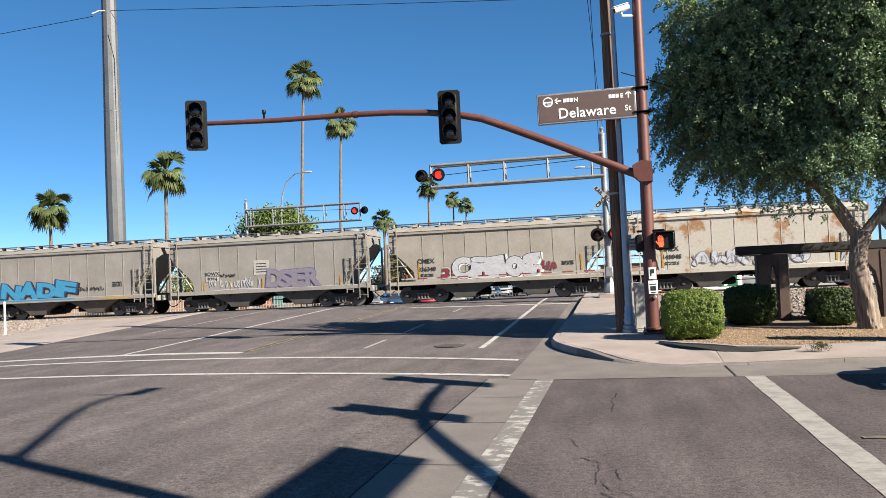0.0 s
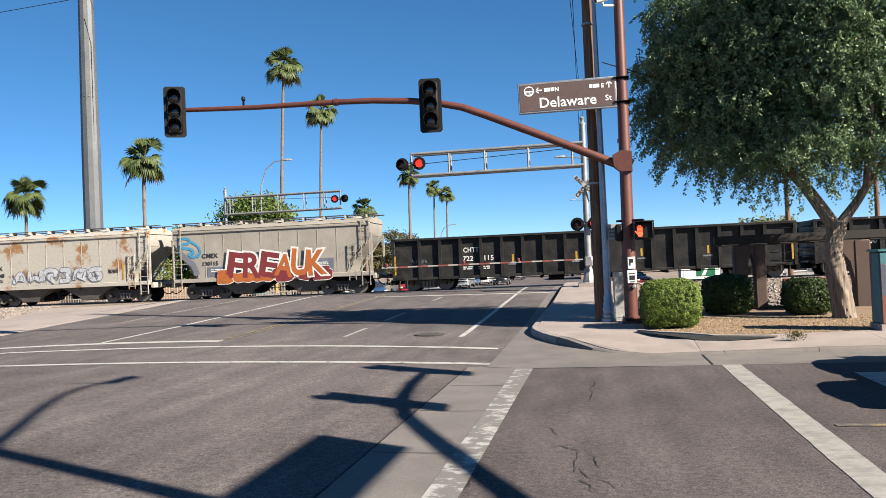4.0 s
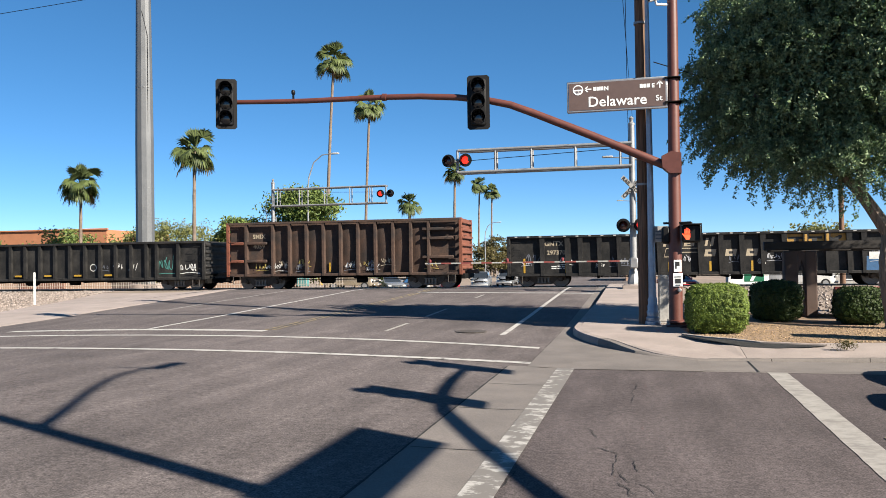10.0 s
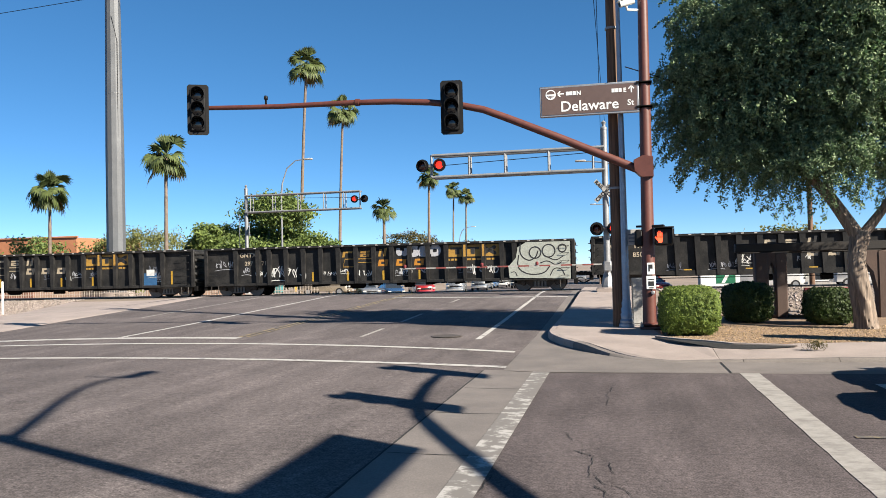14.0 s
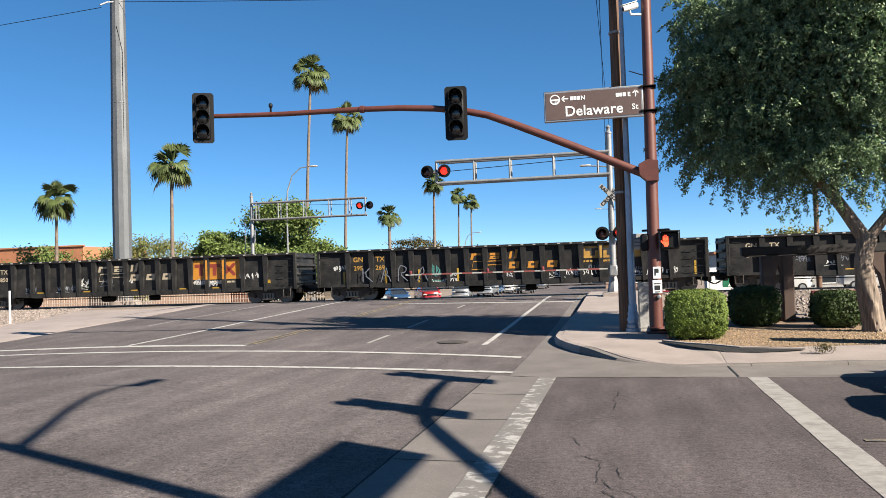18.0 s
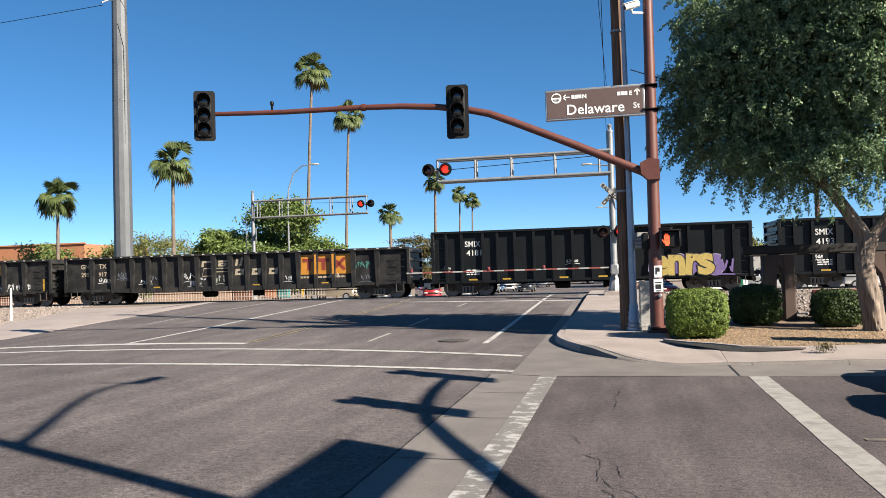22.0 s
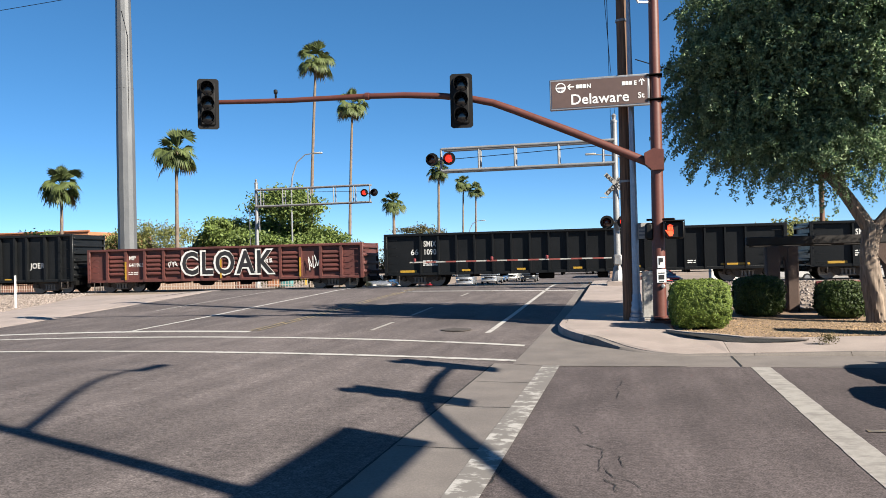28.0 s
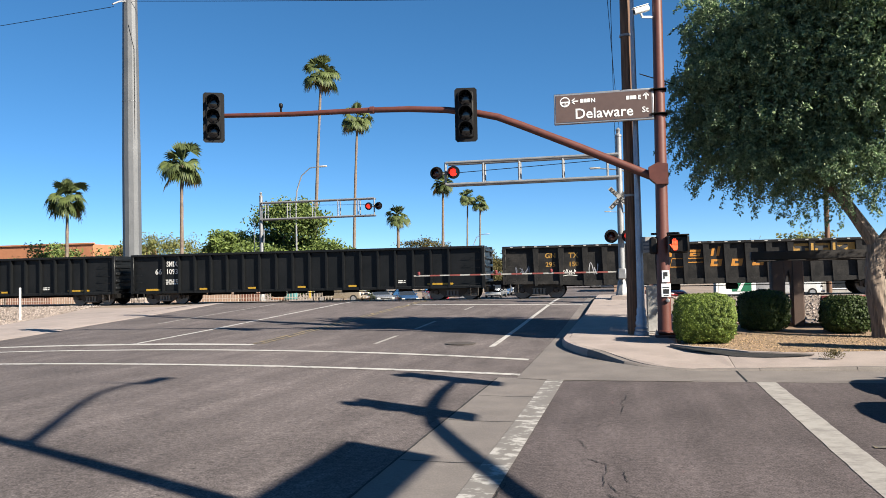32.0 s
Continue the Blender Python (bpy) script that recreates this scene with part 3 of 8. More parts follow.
apron = kerb_corner() + [(0.85, 12.79), (-1.05, 12.79), (-1.83, 12.95), (-1.83, 18.4)]
solid("gutter", Geo().add([(x, y, ground_z(x, y) + 0.008) for x, y in apron], [tuple(range(len(apron)))]), GUTTER, "stained concrete gutter apron round the corner", "gutter", kind="structure")
KERB_LINE = [(KERB_R, y) for y in span(40.0, 18.6, 1.8)] + kerb_corner() + [(x, 14.1 + 0.02 * (x - 0.85)) for x in span(2.0, 30.0, 1.5)]
kerb = thing("kerb", "rounded concrete kerb round the street corner", "kerb", kind="structure")
for (ax, ay), (bx, by) in zip(KERB_LINE[:-1], KERB_LINE[1:]):
    d = Vector((bx - ax, by - ay, 0)).normalized()
    nrm = Vector((-d.y, d.x, 0))
    g, rows = Geo(), []
    for (px, py), e in (((ax, ay), 0.004), ((bx, by), -0.004)):
        z, drop = ground_z(px, py), kerb_drop(px, py)
        for off, h in ((0.0, -0.05), (0.0, max(0.1 - drop * 1.1, 0.006)), (0.035, 0.145 - drop), (0.16, 0.15 - drop), (0.16, -0.05)):
            q = Vector((px, py, 0)) + nrm * off + d * e
            rows.append((q.x, q.y, z + h))
    g.add(rows, [(i, i + 1, i + 6, i + 5) for i in range(4)] + [(0, 5, 9, 4), (0, 4, 3, 2, 1), (5, 6, 7, 8, 9)])
    part("kerb_stone", g, GUTTER if ay < 16.5 else CONCRETE, kerb)
kerb_left = thing("kerb", "rounded concrete kerb of the far pavement", "kerb", kind="structure")
left_line = [(left_edge(y), y) for y in span(14.0, 38.0, 1.6)]
for (ax, ay), (bx, by) in zip(left_line[:-1], left_line[1:]):
    g, rows = Geo(), []
    for px, py in ((ax, ay + 0.004), (bx, by - 0.004)):
        z = ground_z(px, py)
        rows += [(px, py, z - 0.05), (px, py, z + 0.006), (px - 0.08, py, z + 0.016), (px - 0.16, py, z + 0.02), (px - 0.16, py, z - 0.05)]
    g.add(rows, [(i, i + 1, i + 6, i + 5) for i in range(4)] + [(0, 5, 9, 4), (0, 4, 3, 2, 1), (5, 6, 7, 8, 9)])
    part("kerb_stone", g, CONCRETE, kerb_left)


def clip_cell(poly, x0, x1, y0, y1):
    """The part of a polygon inside a cell."""
    for axis, lim, keep in ((0, x0, 1), (0, x1, -1), (1, y0, 1), (1, y1, -1)):
        out = []
        for i, b in enumerate(poly):
            a = poly[i - 1]
            ia, ib = (a[axis] - lim) * keep >= 0, (b[axis] - lim) * keep >= 0
            if ia != ib:
                t = (lim - a[axis]) / (b[axis] - a[axis])
                out.append((a[0] + (b[0] - a[0]) * t, a[1] + (b[1] - a[1]) * t))
            if ib:
                out.append(b)
        poly = out
        if len(poly) < 3:
            return []
    return poly


def slabs(parent, region, cell, lift, material, joint=0.004):
    """Concrete slabs over a region, one object each, with open joints."""
    x_lo, x_hi = min(p[0] for p in region), max(p[0] for p in region)
    y_lo, y_hi = min(p[1] for p in region), max(p[1] for p in region)
    for i in range(math.ceil((x_hi - x_lo) / cell)):
        for j in range(math.ceil((y_hi - y_lo) / cell)):
            p = clip_cell(region, x_lo + i * cell + joint, x_lo + (i + 1) * cell - joint, y_lo + j * cell + joint, y_lo + (j + 1) * cell - joint)
            if len(p) < 3:
                continue
            n = len(p)
            top = [(x, y, ground_z(x, y) + lift - (kerb_drop(x, y) if x > -5 else 0.09)) for x, y in p]
            g = Geo().add(top + [(x, y, z - 0.1) for x, y, z in top], [tuple(range(n)), tuple(range(2 * n - 1, n - 1, -1))] + [(k, k + n, (k + 1) % n + n, (k + 1) % n) for k in range(n)])
            part("slab", g, material, parent, smooth=None)


corner = [(x + 0.17, y) if y > 18.3 else (x + 0.12, y + 0.12) for x, y in KERB_LINE]
inner = [(12.0, 17.0), (6.0, 16.1), (3.2, 15.75), (2.2, 15.45), (1.5, 15.75), (0.95, 16.6), (0.75, 18.2), (0.8, 31.0), (0.8, 40.0)]
walkway = [p for p in corner if p[0] <= 12.0]
pavement = thing("pavement", "pale concrete pavement slabs round the corner", "pavement", kind="structure")
far_walk = [(x - 0.17, y) for x, y in left_line] + [(-28.2, 38.0), (-25.7, 32.4), (-23.5, 27.5), (-21.9, 24.0), (-21.4, 20.0), (-21.4, 14.0)]
pavement_far = thing("pavement", "pale concrete pavement on the far side of the street", "pavement", kind="structure")
CORNER_REGION = walkway + [(12.0, 15.4)] + inner

# planting bed of gravel behind the corner pavement
bed = [(0.95, 19.6), (0.95, 17.2), (1.15, 16.4), (1.7, 15.85), (2.3, 15.65), (3.2, 15.95), (6.0, 16.3), (12.0, 17.2), (12.0, 22.0), (0.95, 22.0)]
g = Geo()
for i in range(24):
    for j in range(14):
        cell = clip_cell(bed, 0.9 + i * 0.5, 1.4 + i * 0.5, 15.4 + j * 0.5, 15.9 + j * 0.5)
        if len(cell) > 2:
            g.add([(x, y, ground_z(x, y) + 0.14 - kerb_drop(x, y)) for x, y in cell], [tuple(range(len(cell)))])
for k in range(len(bed)):
    (ax, ay), (bx, by) = bed[k - 1], bed[k]
    g.add([(ax, ay, ground_z(ax, ay) - 0.1), (bx, by, ground_z(bx, by) - 0.1), (bx, by, ground_z(bx, by) + 0.14 - kerb_drop(bx, by)), (ax, ay, ground_z(ax, ay) + 0.14 - kerb_drop(ax, ay))], [(0, 1, 2, 3)])
solid("planting_bed", g, GRAVEL, "tan decomposed granite bed strewn with fallen leaves", "gravel bed", kind="structure")
rng = np.random.default_rng(5)
g = Geo()
for _ in range(10000):
    x, y = rng.uniform(1.0, 9.0), rng.uniform(15.8, 19.5)
    if y < 15.75 + max(0, x - 3) * 0.16 + max(0, 1.8 - x) * 1.3:
        continue
    s, z = rng.uniform(0.01, 0.028), ground_z(x, y) + 0.14 - kerb_drop(x, y)
    a = rng.uniform(0, 6.3)
    ca, sa = math.cos(a) * s, math.sin(a) * s
    g.add([(x - ca, y - sa, z), (x + sa, y - ca, z), (x + ca, y + sa, z), (x - sa, y + ca, z), (x, y, z + s * rng.uniform(0.4, 0.9))], [(0, 1, 4), (1, 2, 4), (2, 3, 4), (3, 0, 4)])
solid("bed_pebbles", g, PEBBLE, "loose tan pebbles and dry leaves on the bed", "gravel", kind="stuff", smooth=None)
# dark crescent put in as the bed step's shadow, with a thin concrete lip behind it
front = [(0.68, 16.53), (0.96, 15.85), (1.32, 15.36), (1.66, 15.02), (2.11, 14.88), (2.6, 15.0), (3.01, 15.24)]
back = [(0.7, 16.56), (1.12, 16.04), (1.56, 15.79), (2.01, 15.5), (2.47, 15.38), (2.75, 15.33), (3.03, 15.27)]
g = Geo()
front = [(ax + (bx - ax) * 0.35, ay + (by - ay) * 0.35) for (ax, ay), (bx, by) in zip(front, back)]
cut = [(x, y, ground_z(x, y) + 0.178 - kerb_drop(x, y)) for x, y in front + back]
solid("step_shadow", g.add(cut, [(k, k + 1, k + 8, k + 7) for k in range(6)]), TAR, "flat dark crescent put in as the shadow of the bed's step", "patch", kind="structure")
g = Geo()
for (ax, ay), (bx, by) in zip(back[:-1], back[1:]):
    za, zb = ground_z(ax, ay) - kerb_drop(ax, ay), ground_z(bx, by) - kerb_drop(bx, by)
    g.add([(ax, ay, za + 0.1), (bx, by, zb + 0.1), (bx, by, zb + 0.2), (ax, ay, za + 0.2), (ax + 0.05, ay + 0.1, za + 0.1), (bx + 0.05, by + 0.1, zb + 0.1), (bx + 0.05, by + 0.1, zb + 0.2), (ax + 0.05, ay + 0.1, za + 0.2)], [(0, 1, 2, 3), (3, 2, 6, 7), (7, 6, 5, 4)])
solid("bed_edging", g, CONCRETE, "thin curved concrete edging of the gravel bed", "edging", kind="structure")

# ---- railway ----
TH = radians(2.17)
ALONG, ACROSS = Vector((math.cos(TH), math.sin(TH), 0)), Vector((-math.sin(TH), math.cos(TH), 0))
RAIL_Z = 0.30


def track(u, v, z=0.0):
    """A place on the railway: u along it, v across it from its middle, z over the rails."""
    p = Vector((-10, 42, 0)) + ACROSS * 1.6 + ALONG * u + ACROSS * v
    return Vector((p.x, p.y, RAIL_Z + z))


TRACK_M = Matrix.Translation(track(0, 0)) @ Matrix.Rotation(TH, 4, "Z")
g = Geo().prism([(-2.9, -0.5), (-1.75, -0.19), (1.75, -0.19), (2.9, -0.5)], -420, 420, "x")
bal = solid("ballast_bed", g, DIRT, "gravel ballast bed under the railway track", "ballast", kind="structure")
bal.matrix_basis = TRACK_M
railway = thing("railway_track", "rusty steel railway track on ballast", "railway track", TRACK_M, kind="structure")
prof = [(-0.07, -0.17), (0.07, -0.17), (0.07, -0.155), (0.012, -0.14), (0.012, -0.045), (0.037, -0.03), (0.037, -0.004), (0.03, 0.0), (-0.03, 0.0), (-0.037, -0.004), (-0.037, -0.03), (-0.012, -0.045), (-0.012, -0.14), (-0.07, -0.155)]
for s in (-0.755, 0.755):
    part("rail", Geo().prism([(a + s, b) for a, b in prof], -420, 420, "x"), RAIL_STEEL, railway)
    part("rail_head", Geo().box(-420, s - 0.03, -0.002, 420, s + 0.03, 0.002), BRIGHT, railway, "worn bright running band")
tie_mesh = Geo().box(-0.12, -1.3, -0.32, 0.12, 1.3, -0.155, 0.015).mesh("tie", TIE)
for k in range(150):
    x = -52 + k * 0.6
    if -10 < x < 9:
        continue
    t_ = new("tie", tie_mesh)
    t_.parent, t_.location = railway, (x, 0, 0)
# concrete crossing panels between and beside the rails
for k in range(8):
    x0 = -9.5 + k * 2.44
    for a, b in ((-1.55, -0.84), (-0.66, 0.66), (0.84, 1.55)):
        part("crossing_panel", Geo().box(x0, a, -0.2, x0 + 2.42, b, -0.006, 0.01), GUTTER, railway)
# loose ballast stones on the side that faces the street
rng = np.random.default_rng(11)


def stones(name, n, place, size, material, label, category):
    g, base = Geo(), [(1, 0, 0), (-1, 0, 0), (0, 1, 0), (0, -1, 0), (0, 0, 1), (0, 0, -1)]
    tri = [(0, 2, 4), (2, 1, 4), (1, 3, 4), (3, 0, 4), (2, 0, 5), (1, 2, 5), (3, 1, 5), (0, 3, 5)]
    for _ in range(n):
        x, y, z = place()
        s = rng.uniform(size * 0.5, size * 1.4)
        turn = Euler(rng.uniform(0, 6.3, 3)).to_matrix()
        g.add([Vector((x, y, z)) + turn @ Vector(b) * s * rng.uniform(0.6, 1.2) for b in base], tri)
    return solid(name, g, material, label, category, kind="stuff", smooth=None)


def left_stone():
    y = rng.uniform(24.5, 40.9)
    x = interp(y, (24, 27.5, 34.7, 40.9), (-22.0, -23.7, -26.9, -29.5)) - 22 * rng.random() ** 1.3
    return x, y, ground_z(x, y)


def right_stone():
    x, y = rng.uniform(1.5, 16), rng.uniform(24.5, 41.5)
    return x, y, ground_z(x, y)


stones("ballast_stones", 9000, left_stone, 0.045, STONE, "loose pinkish grey ballast stones beside the track", "stones")
stones("ballast_stones", 2600, right_stone, 0.06, STONE, "loose ballast stones behind the planting bed", "stones")


# ---- the train ----
SPEED, START = 9.161, 0.71
CAR_BLACK = mat("dusty black car paint", (0.0145, 0.0147, 0.015), 0.45, var=0.3, scale=1.6, fine=14, bump=0.08, second=(0.038, 0.036, 0.034), amount=0.8)
CAR_BLACK.node_tree.nodes["Principled BSDF"].inputs["Specular IOR Level"].default_value = 0.4
CAR_NEW = mat("fresh black car paint", (0.0062, 0.0072, 0.008), 0.36, var=0.2, scale=0.8, fine=12, bump=0.03, second=(0.0105, 0.011, 0.012), amount=0.7)
CAR_BLACK.node_tree.nodes["Principled BSDF"].inputs["Specular IOR Level"].default_value = 0.1
CAR_NEW.node_tree.nodes["Principled BSDF"].inputs["Specular IOR Level"].default_value = 0.15
CAR_BROWN = mat("rust-brown car steel", (0.066, 0.034, 0.021), 0.85, var=0.45, scale=0.9, fine=16, bump=0.2, second=(0.018, 0.0125, 0.0105), amount=0.5)
CAR_RUST = mat("red rusted car steel", (0.135, 0.04, 0.02), 0.85, var=0.3, scale=1.3, fine=16, bump=0.2)
CAR_RED = mat("oxide red car paint", (0.099, 0.025, 0.02), 0.65, var=0.25, scale=1.1, fine=14, bump=0.08, second=(0.058, 0.0192, 0.0158), amount=0.4)
CAR_GREY = mat("dusty grey hopper paint", (0.212, 0.2, 0.183), 0.6, var=0.12, scale=0.7, fine=10, bump=0.04, second=(0.16, 0.147, 0.13), amount=0.75)
CAR_CREAM = mat("dusty cream hopper paint", (0.248, 0.228, 0.198), 0.6, var=0.12, scale=0.7, fine=10, bump=0.04, second=(0.19, 0.168, 0.14), amount=0.75)
CAR_STAIN = mat("rust-stained hopper paint", (0.3, 0.28, 0.245), 0.65, var=0.12, scale=0.75, fine=8, bump=0.06, second=(0.2, 0.105, 0.045), amount=0.82, edge=0.38)
# dusty grey, darkened further for the shade under the hopper body
DUSTY_SHADED = mat("dusty hopper bottom darkened for shade", (0.08, 0.074, 0.066), 0.75, var=0.25, scale=1.5, fine=14, bump=0.05)
PAINT_YELLOW = mat("yellow reflective tape", (0.325, 0.189, 0.0158), 0.5, var=0.2, scale=6, fine=30, bump=0)
LOGO_YELLOW = mat("faded yellow panel", (0.314, 0.178, 0.031), 0.6, var=0.25, scale=1.6, fine=14, bump=0, second=(0.236, 0.126, 0.026), amount=0.9)
LOGO_ORANGE = mat("orange-yellow panel", (0.378, 0.158, 0.0158), 0.6, var=0.15, scale=1.6, fine=14, bump=0)
LOGO_RED = mat("red panel lettering", (0.173, 0.026, 0.0158), 0.6, var=0.15, scale=3, fine=14, bump=0)
CREAM = mat("cream stencil paint", (0.314, 0.262, 0.189), 0.6, var=0.2, scale=4, fine=20, bump=0)
STENCIL = mat("white stencil paint", (0.5, 0.5, 0.48), 0.6, var=0.2, scale=4, fine=20, bump=0)
STENCIL_DARK = mat("black stencil paint", (0.0158, 0.0158, 0.0158), 0.6, var=0.2, scale=4, fine=20, bump=0)
PANEL_BLUE = mat("blue painted square", (0.021, 0.084, 0.189), 0.6, var=0.2, scale=3, fine=14, bump=0)

BOARD = mat("dusty grating", (0.07, 0.066, 0.06), 0.7, 0.2, var=0.3, scale=4, fine=30)


def spray(name, c):
    return mat(name, c, 0.6, var=0.15, scale=3, fine=12, bump=0)


S_WHITE, S_SILVER, S_BLUE, S_SKY = spray("white spray paint", (0.5, 0.5, 0.48)), spray("silver spray paint", (0.33, 0.335, 0.355)), spray("deep blue spray paint", (0.0158, 0.042, 0.115)), spray("sky blue spray paint", (0.031, 0.189, 0.325))
S_RED, S_ORANGE, S_BLACK, S_PURPLE = spray("dark red spray paint", (0.131, 0.0158, 0.0184)), spray("orange spray paint", (0.288, 0.078, 0.0158)), spray("black spray paint", (0.0105, 0.0105, 0.0115)), spray("purple spray paint", (0.105, 0.068, 0.189))
S_YELLOW, S_TEAL, S_LILAC, S_SLATE = spray("pale yellow spray paint", (0.314, 0.236, 0.063)), spray("teal spray paint", (0.042, 0.158, 0.142)), spray("lilac spray paint", (0.189, 0.158, 0.241)), spray("slate spray paint", (0.105, 0.115, 0.142))
S_MINT = spray("pale mint spray paint", (0.262, 0.278, 0.246))


def capsule(g, a, b, r, y, n=6):
    """A flat fat stroke from a to b in the plane of a car's side."""
    a, b = Vector(a), Vector(b)
    d = (b - a).normalized() if (b - a).length > 1e-6 else Vector((1, 0))
    ang = math.atan2(d.y, d.x)
    pts = [(b.x + r * math.cos(ang - math.pi / 2 + math.pi * k / n), b.y + r * math.sin(ang - math.pi / 2 + math.pi * k / n)) for k in range(n + 1)]
    pts += [(a.x + r * math.cos(ang + math.pi / 2 + math.pi * k / n), a.y + r * math.sin(ang + math.pi / 2 + math.pi * k / n)) for k in range(n + 1)]
    g.add([(x, y, z) for x, z in pts], [tuple(range(len(pts)))])


def ribbon(g, pts, r, y, rounds=2):
    """One smooth flat stroke along pts in the plane of a car's side, rising a hair towards its end."""
    pts = [Vector(p) for p in pts]
    for _ in range(rounds):
        q = [pts[0]]
        for a, b in zip(pts[:-1], pts[1:]):
            q += [a.lerp(b, 0.25), a.lerp(b, 0.75)]
        pts = q + [pts[-1]]
    vs, n = [], len(pts)
    for i, p in enumerate(pts):
        d = pts[min(i + 1, n - 1)] - pts[max(i - 1, 0)]
        d = d.normalized() if d.length > 1e-6 else Vector((1, 0))
        k = r * (0.75 if i in (0, n - 1) else 1.0)
        vs += [(p.x - d.y * k, y - 0.003 * i / n, p.y + d.x * k), (p.x + d.y * k, y - 0.003 * i / n, p.y - d.x * k)]
    g.add(vs, [(2 * i, 2 * i + 1, 2 * i + 3, 2 * i + 2) for i in range(n - 1)])


def sign_path(rng, w, h):
    """The path of one bold sprayed sign in a cell w x h."""
    l, r, b, t, m = w * 0.16, w * 0.84, h * 0.14, h * 0.86, h * 0.5
    path = [[(l, b), (l, t), (r, t * 0.9), (r, m), (l * 1.6, m), (r, b)], [(r, t), (l, t * 0.95), (l, m), (r, m * 0.95), (r, b), (l, b)], [(l, b), (w / 2, t), (r, b), (r * 0.8, m * 0.8), (l * 1.5, m * 0.8)],
            [(r, t * 0.9), (l, t), (l, b), (r, b), (r, m), (w / 2, m)], [(l, t), (l, b), (w / 2, m), (r, b), (r, t)], [(l, b), (l, t), (r, t), (r, b), (l, b * 1.2)], [(l, t), (r, t), (w / 2, m), (r, b), (l, b)]][int(rng.integers(0, 7))]
    return [(a + rng.uniform(-0.05, 0.05) * w, c + rng.uniform(-0.05, 0.05) * h) for a, c in path]


def mural(parent, x, z, w, h, n, fill, edge, seed, y, fat=0.17, lip=0.045, label="", second=None, slant=0.12, shadow=None):
    """A row of fat sprayed signs with an outline, one mesh for each sign's layer."""
    rng = np.random.default_rng(seed)
    cw = w / n
    for i in range(n):
        hh = h * rng.uniform(0.85, 1.0)
        path = [(x + i * cw + a + b * slant, z + b + (h - hh) * 0.5) for a, b in sign_path(rng, cw * 1.1, hh)]
        r = cw * fat
        if shadow is not None:
            g = Geo()
            ribbon(g, [(a + 0.07, b - 0.06) for a, b in path], r + lip * 1.1, y - 0.002)
            part("graffiti", g, shadow, parent, label, None)
        for k, m_, d in ((r + lip, edge, 0.007), (r, fill if second is None or i * 2 < n else second, 0.013)):
            g = Geo()
            ribbon(g, path, k, y - d)
            part("graffiti", g, m_, parent, label or "sprayed graffiti lettering", None)


def bubble(parent, text, x, z, w, h, fill, edge, y, label, fat=0.07, lip=0.05, second=None, shadow=None, lean=0.0, seed=1):
    """Fat sprayed letters side by side, each with an outline and, where it has one, a shadow."""
    rng = np.random.default_rng(seed)
    cw = w / len(text)
    for i, ch in enumerate(text):
        me = letters(ch, h, fill, 1.0, fat)
        xs_ = [v.co.x for v in me.vertices]
        zs_ = [v.co.y for v in me.vertices]
        k = cw * 1.12 / (max(xs_) - min(xs_))
        kz = h * rng.uniform(0.9, 1.08) / (max(zs_) - min(zs_))
        turn = Matrix.Rotation(radians(rng.uniform(-7, 7) + lean), 4, "Z")
        colour = fill if second is None or i * 2 < len(text) else second
        for grow, material, d, dx, dz in ((lip * 1.6, shadow, 0.004, 0.06, -0.05), (lip, edge, 0.008, 0, 0), (0.0, colour, 0.013, 0, 0)):
            if material is None:
                continue
            m = Matrix.Translation((x + (i + 0.5) * cw + dx, y - d - 0.0012 * i, z + dz - kz * min(zs_))) @ Matrix.Rotation(math.pi / 2, 4, "X") @ turn @ Matrix.Diagonal((k, kz, 1, 1))
            lettering(ch, h, material, parent, m, label, 1.0, fat + grow, "graffiti")


def scrawl(parent, x, z, w, h, n, material, seed, y, r=0.016, label="thin sprayed tag"):
    """A thin sprayed tag: one running stroke with loops."""
    rng = np.random.default_rng(seed)
    m = max(3, round(w / max(0.13, h * 0.42)))
    cw, g = w / m, Geo()
    for i in range(m):
        hh = h * rng.uniform(0.55, 1.0)
        z0 = z + (h - hh) * rng.uniform(0, 0.6)
        path = [(x + i * cw + rng.uniform(-0.15, 1.1) * cw, z0 + hh * (rng.uniform(0, 0.2), rng.uniform(0.8, 1.0), rng.uniform(0.35, 0.65))[(k + i) % 3]) for k in range(int(rng.integers(4, 7)))]
        ribbon(g, path, r * 0.8, y - 0.006 - 0.0006 * i)
    if rng.random() < 0.5:
        ribbon(g, [(x - 0.05, z - 0.06), (x + w * 0.5, z - 0.02 + 0.05 * rng.random()), (x + w * 1.1, z - 0.05)], r * 0.7, y - 0.011)
    part("graffiti", g, material, parent, label, None)


def chalk(parent, text, x, z, w, h, material, y, r=0.03):
    """Large chalky capitals, each a stroke path of its own."""
    forms = {"K": [(0, 0), (0, 1), (0, 0.45), (0.8, 1), (0.1, 0.5), (0.9, 0)], "A": [(0, 0), (0.45, 1), (0.65, 0.45), (0.2, 0.4), (0.65, 0.42), (0.9, 0)], "R": [(0, 0), (0.05, 1), (0.75, 0.9), (0.7, 0.55), (0.1, 0.5), (0.85, 0)]}
    for ch, cx in zip(text, x):
        g = Geo()
        ribbon(g, [(cx + a * w, z + b * h) for a, b in forms[ch]], r, y, 1)
        part("graffiti", g, material, parent, "large chalky grey letter", None)


def plate(parent, name, x0, z0, x1, z1, y, material, label=""):
    part(name, Geo().box(x0, y - 0.006, z0, x1, y + 0.004, z1), material, parent, label, None)


stake_grid = []


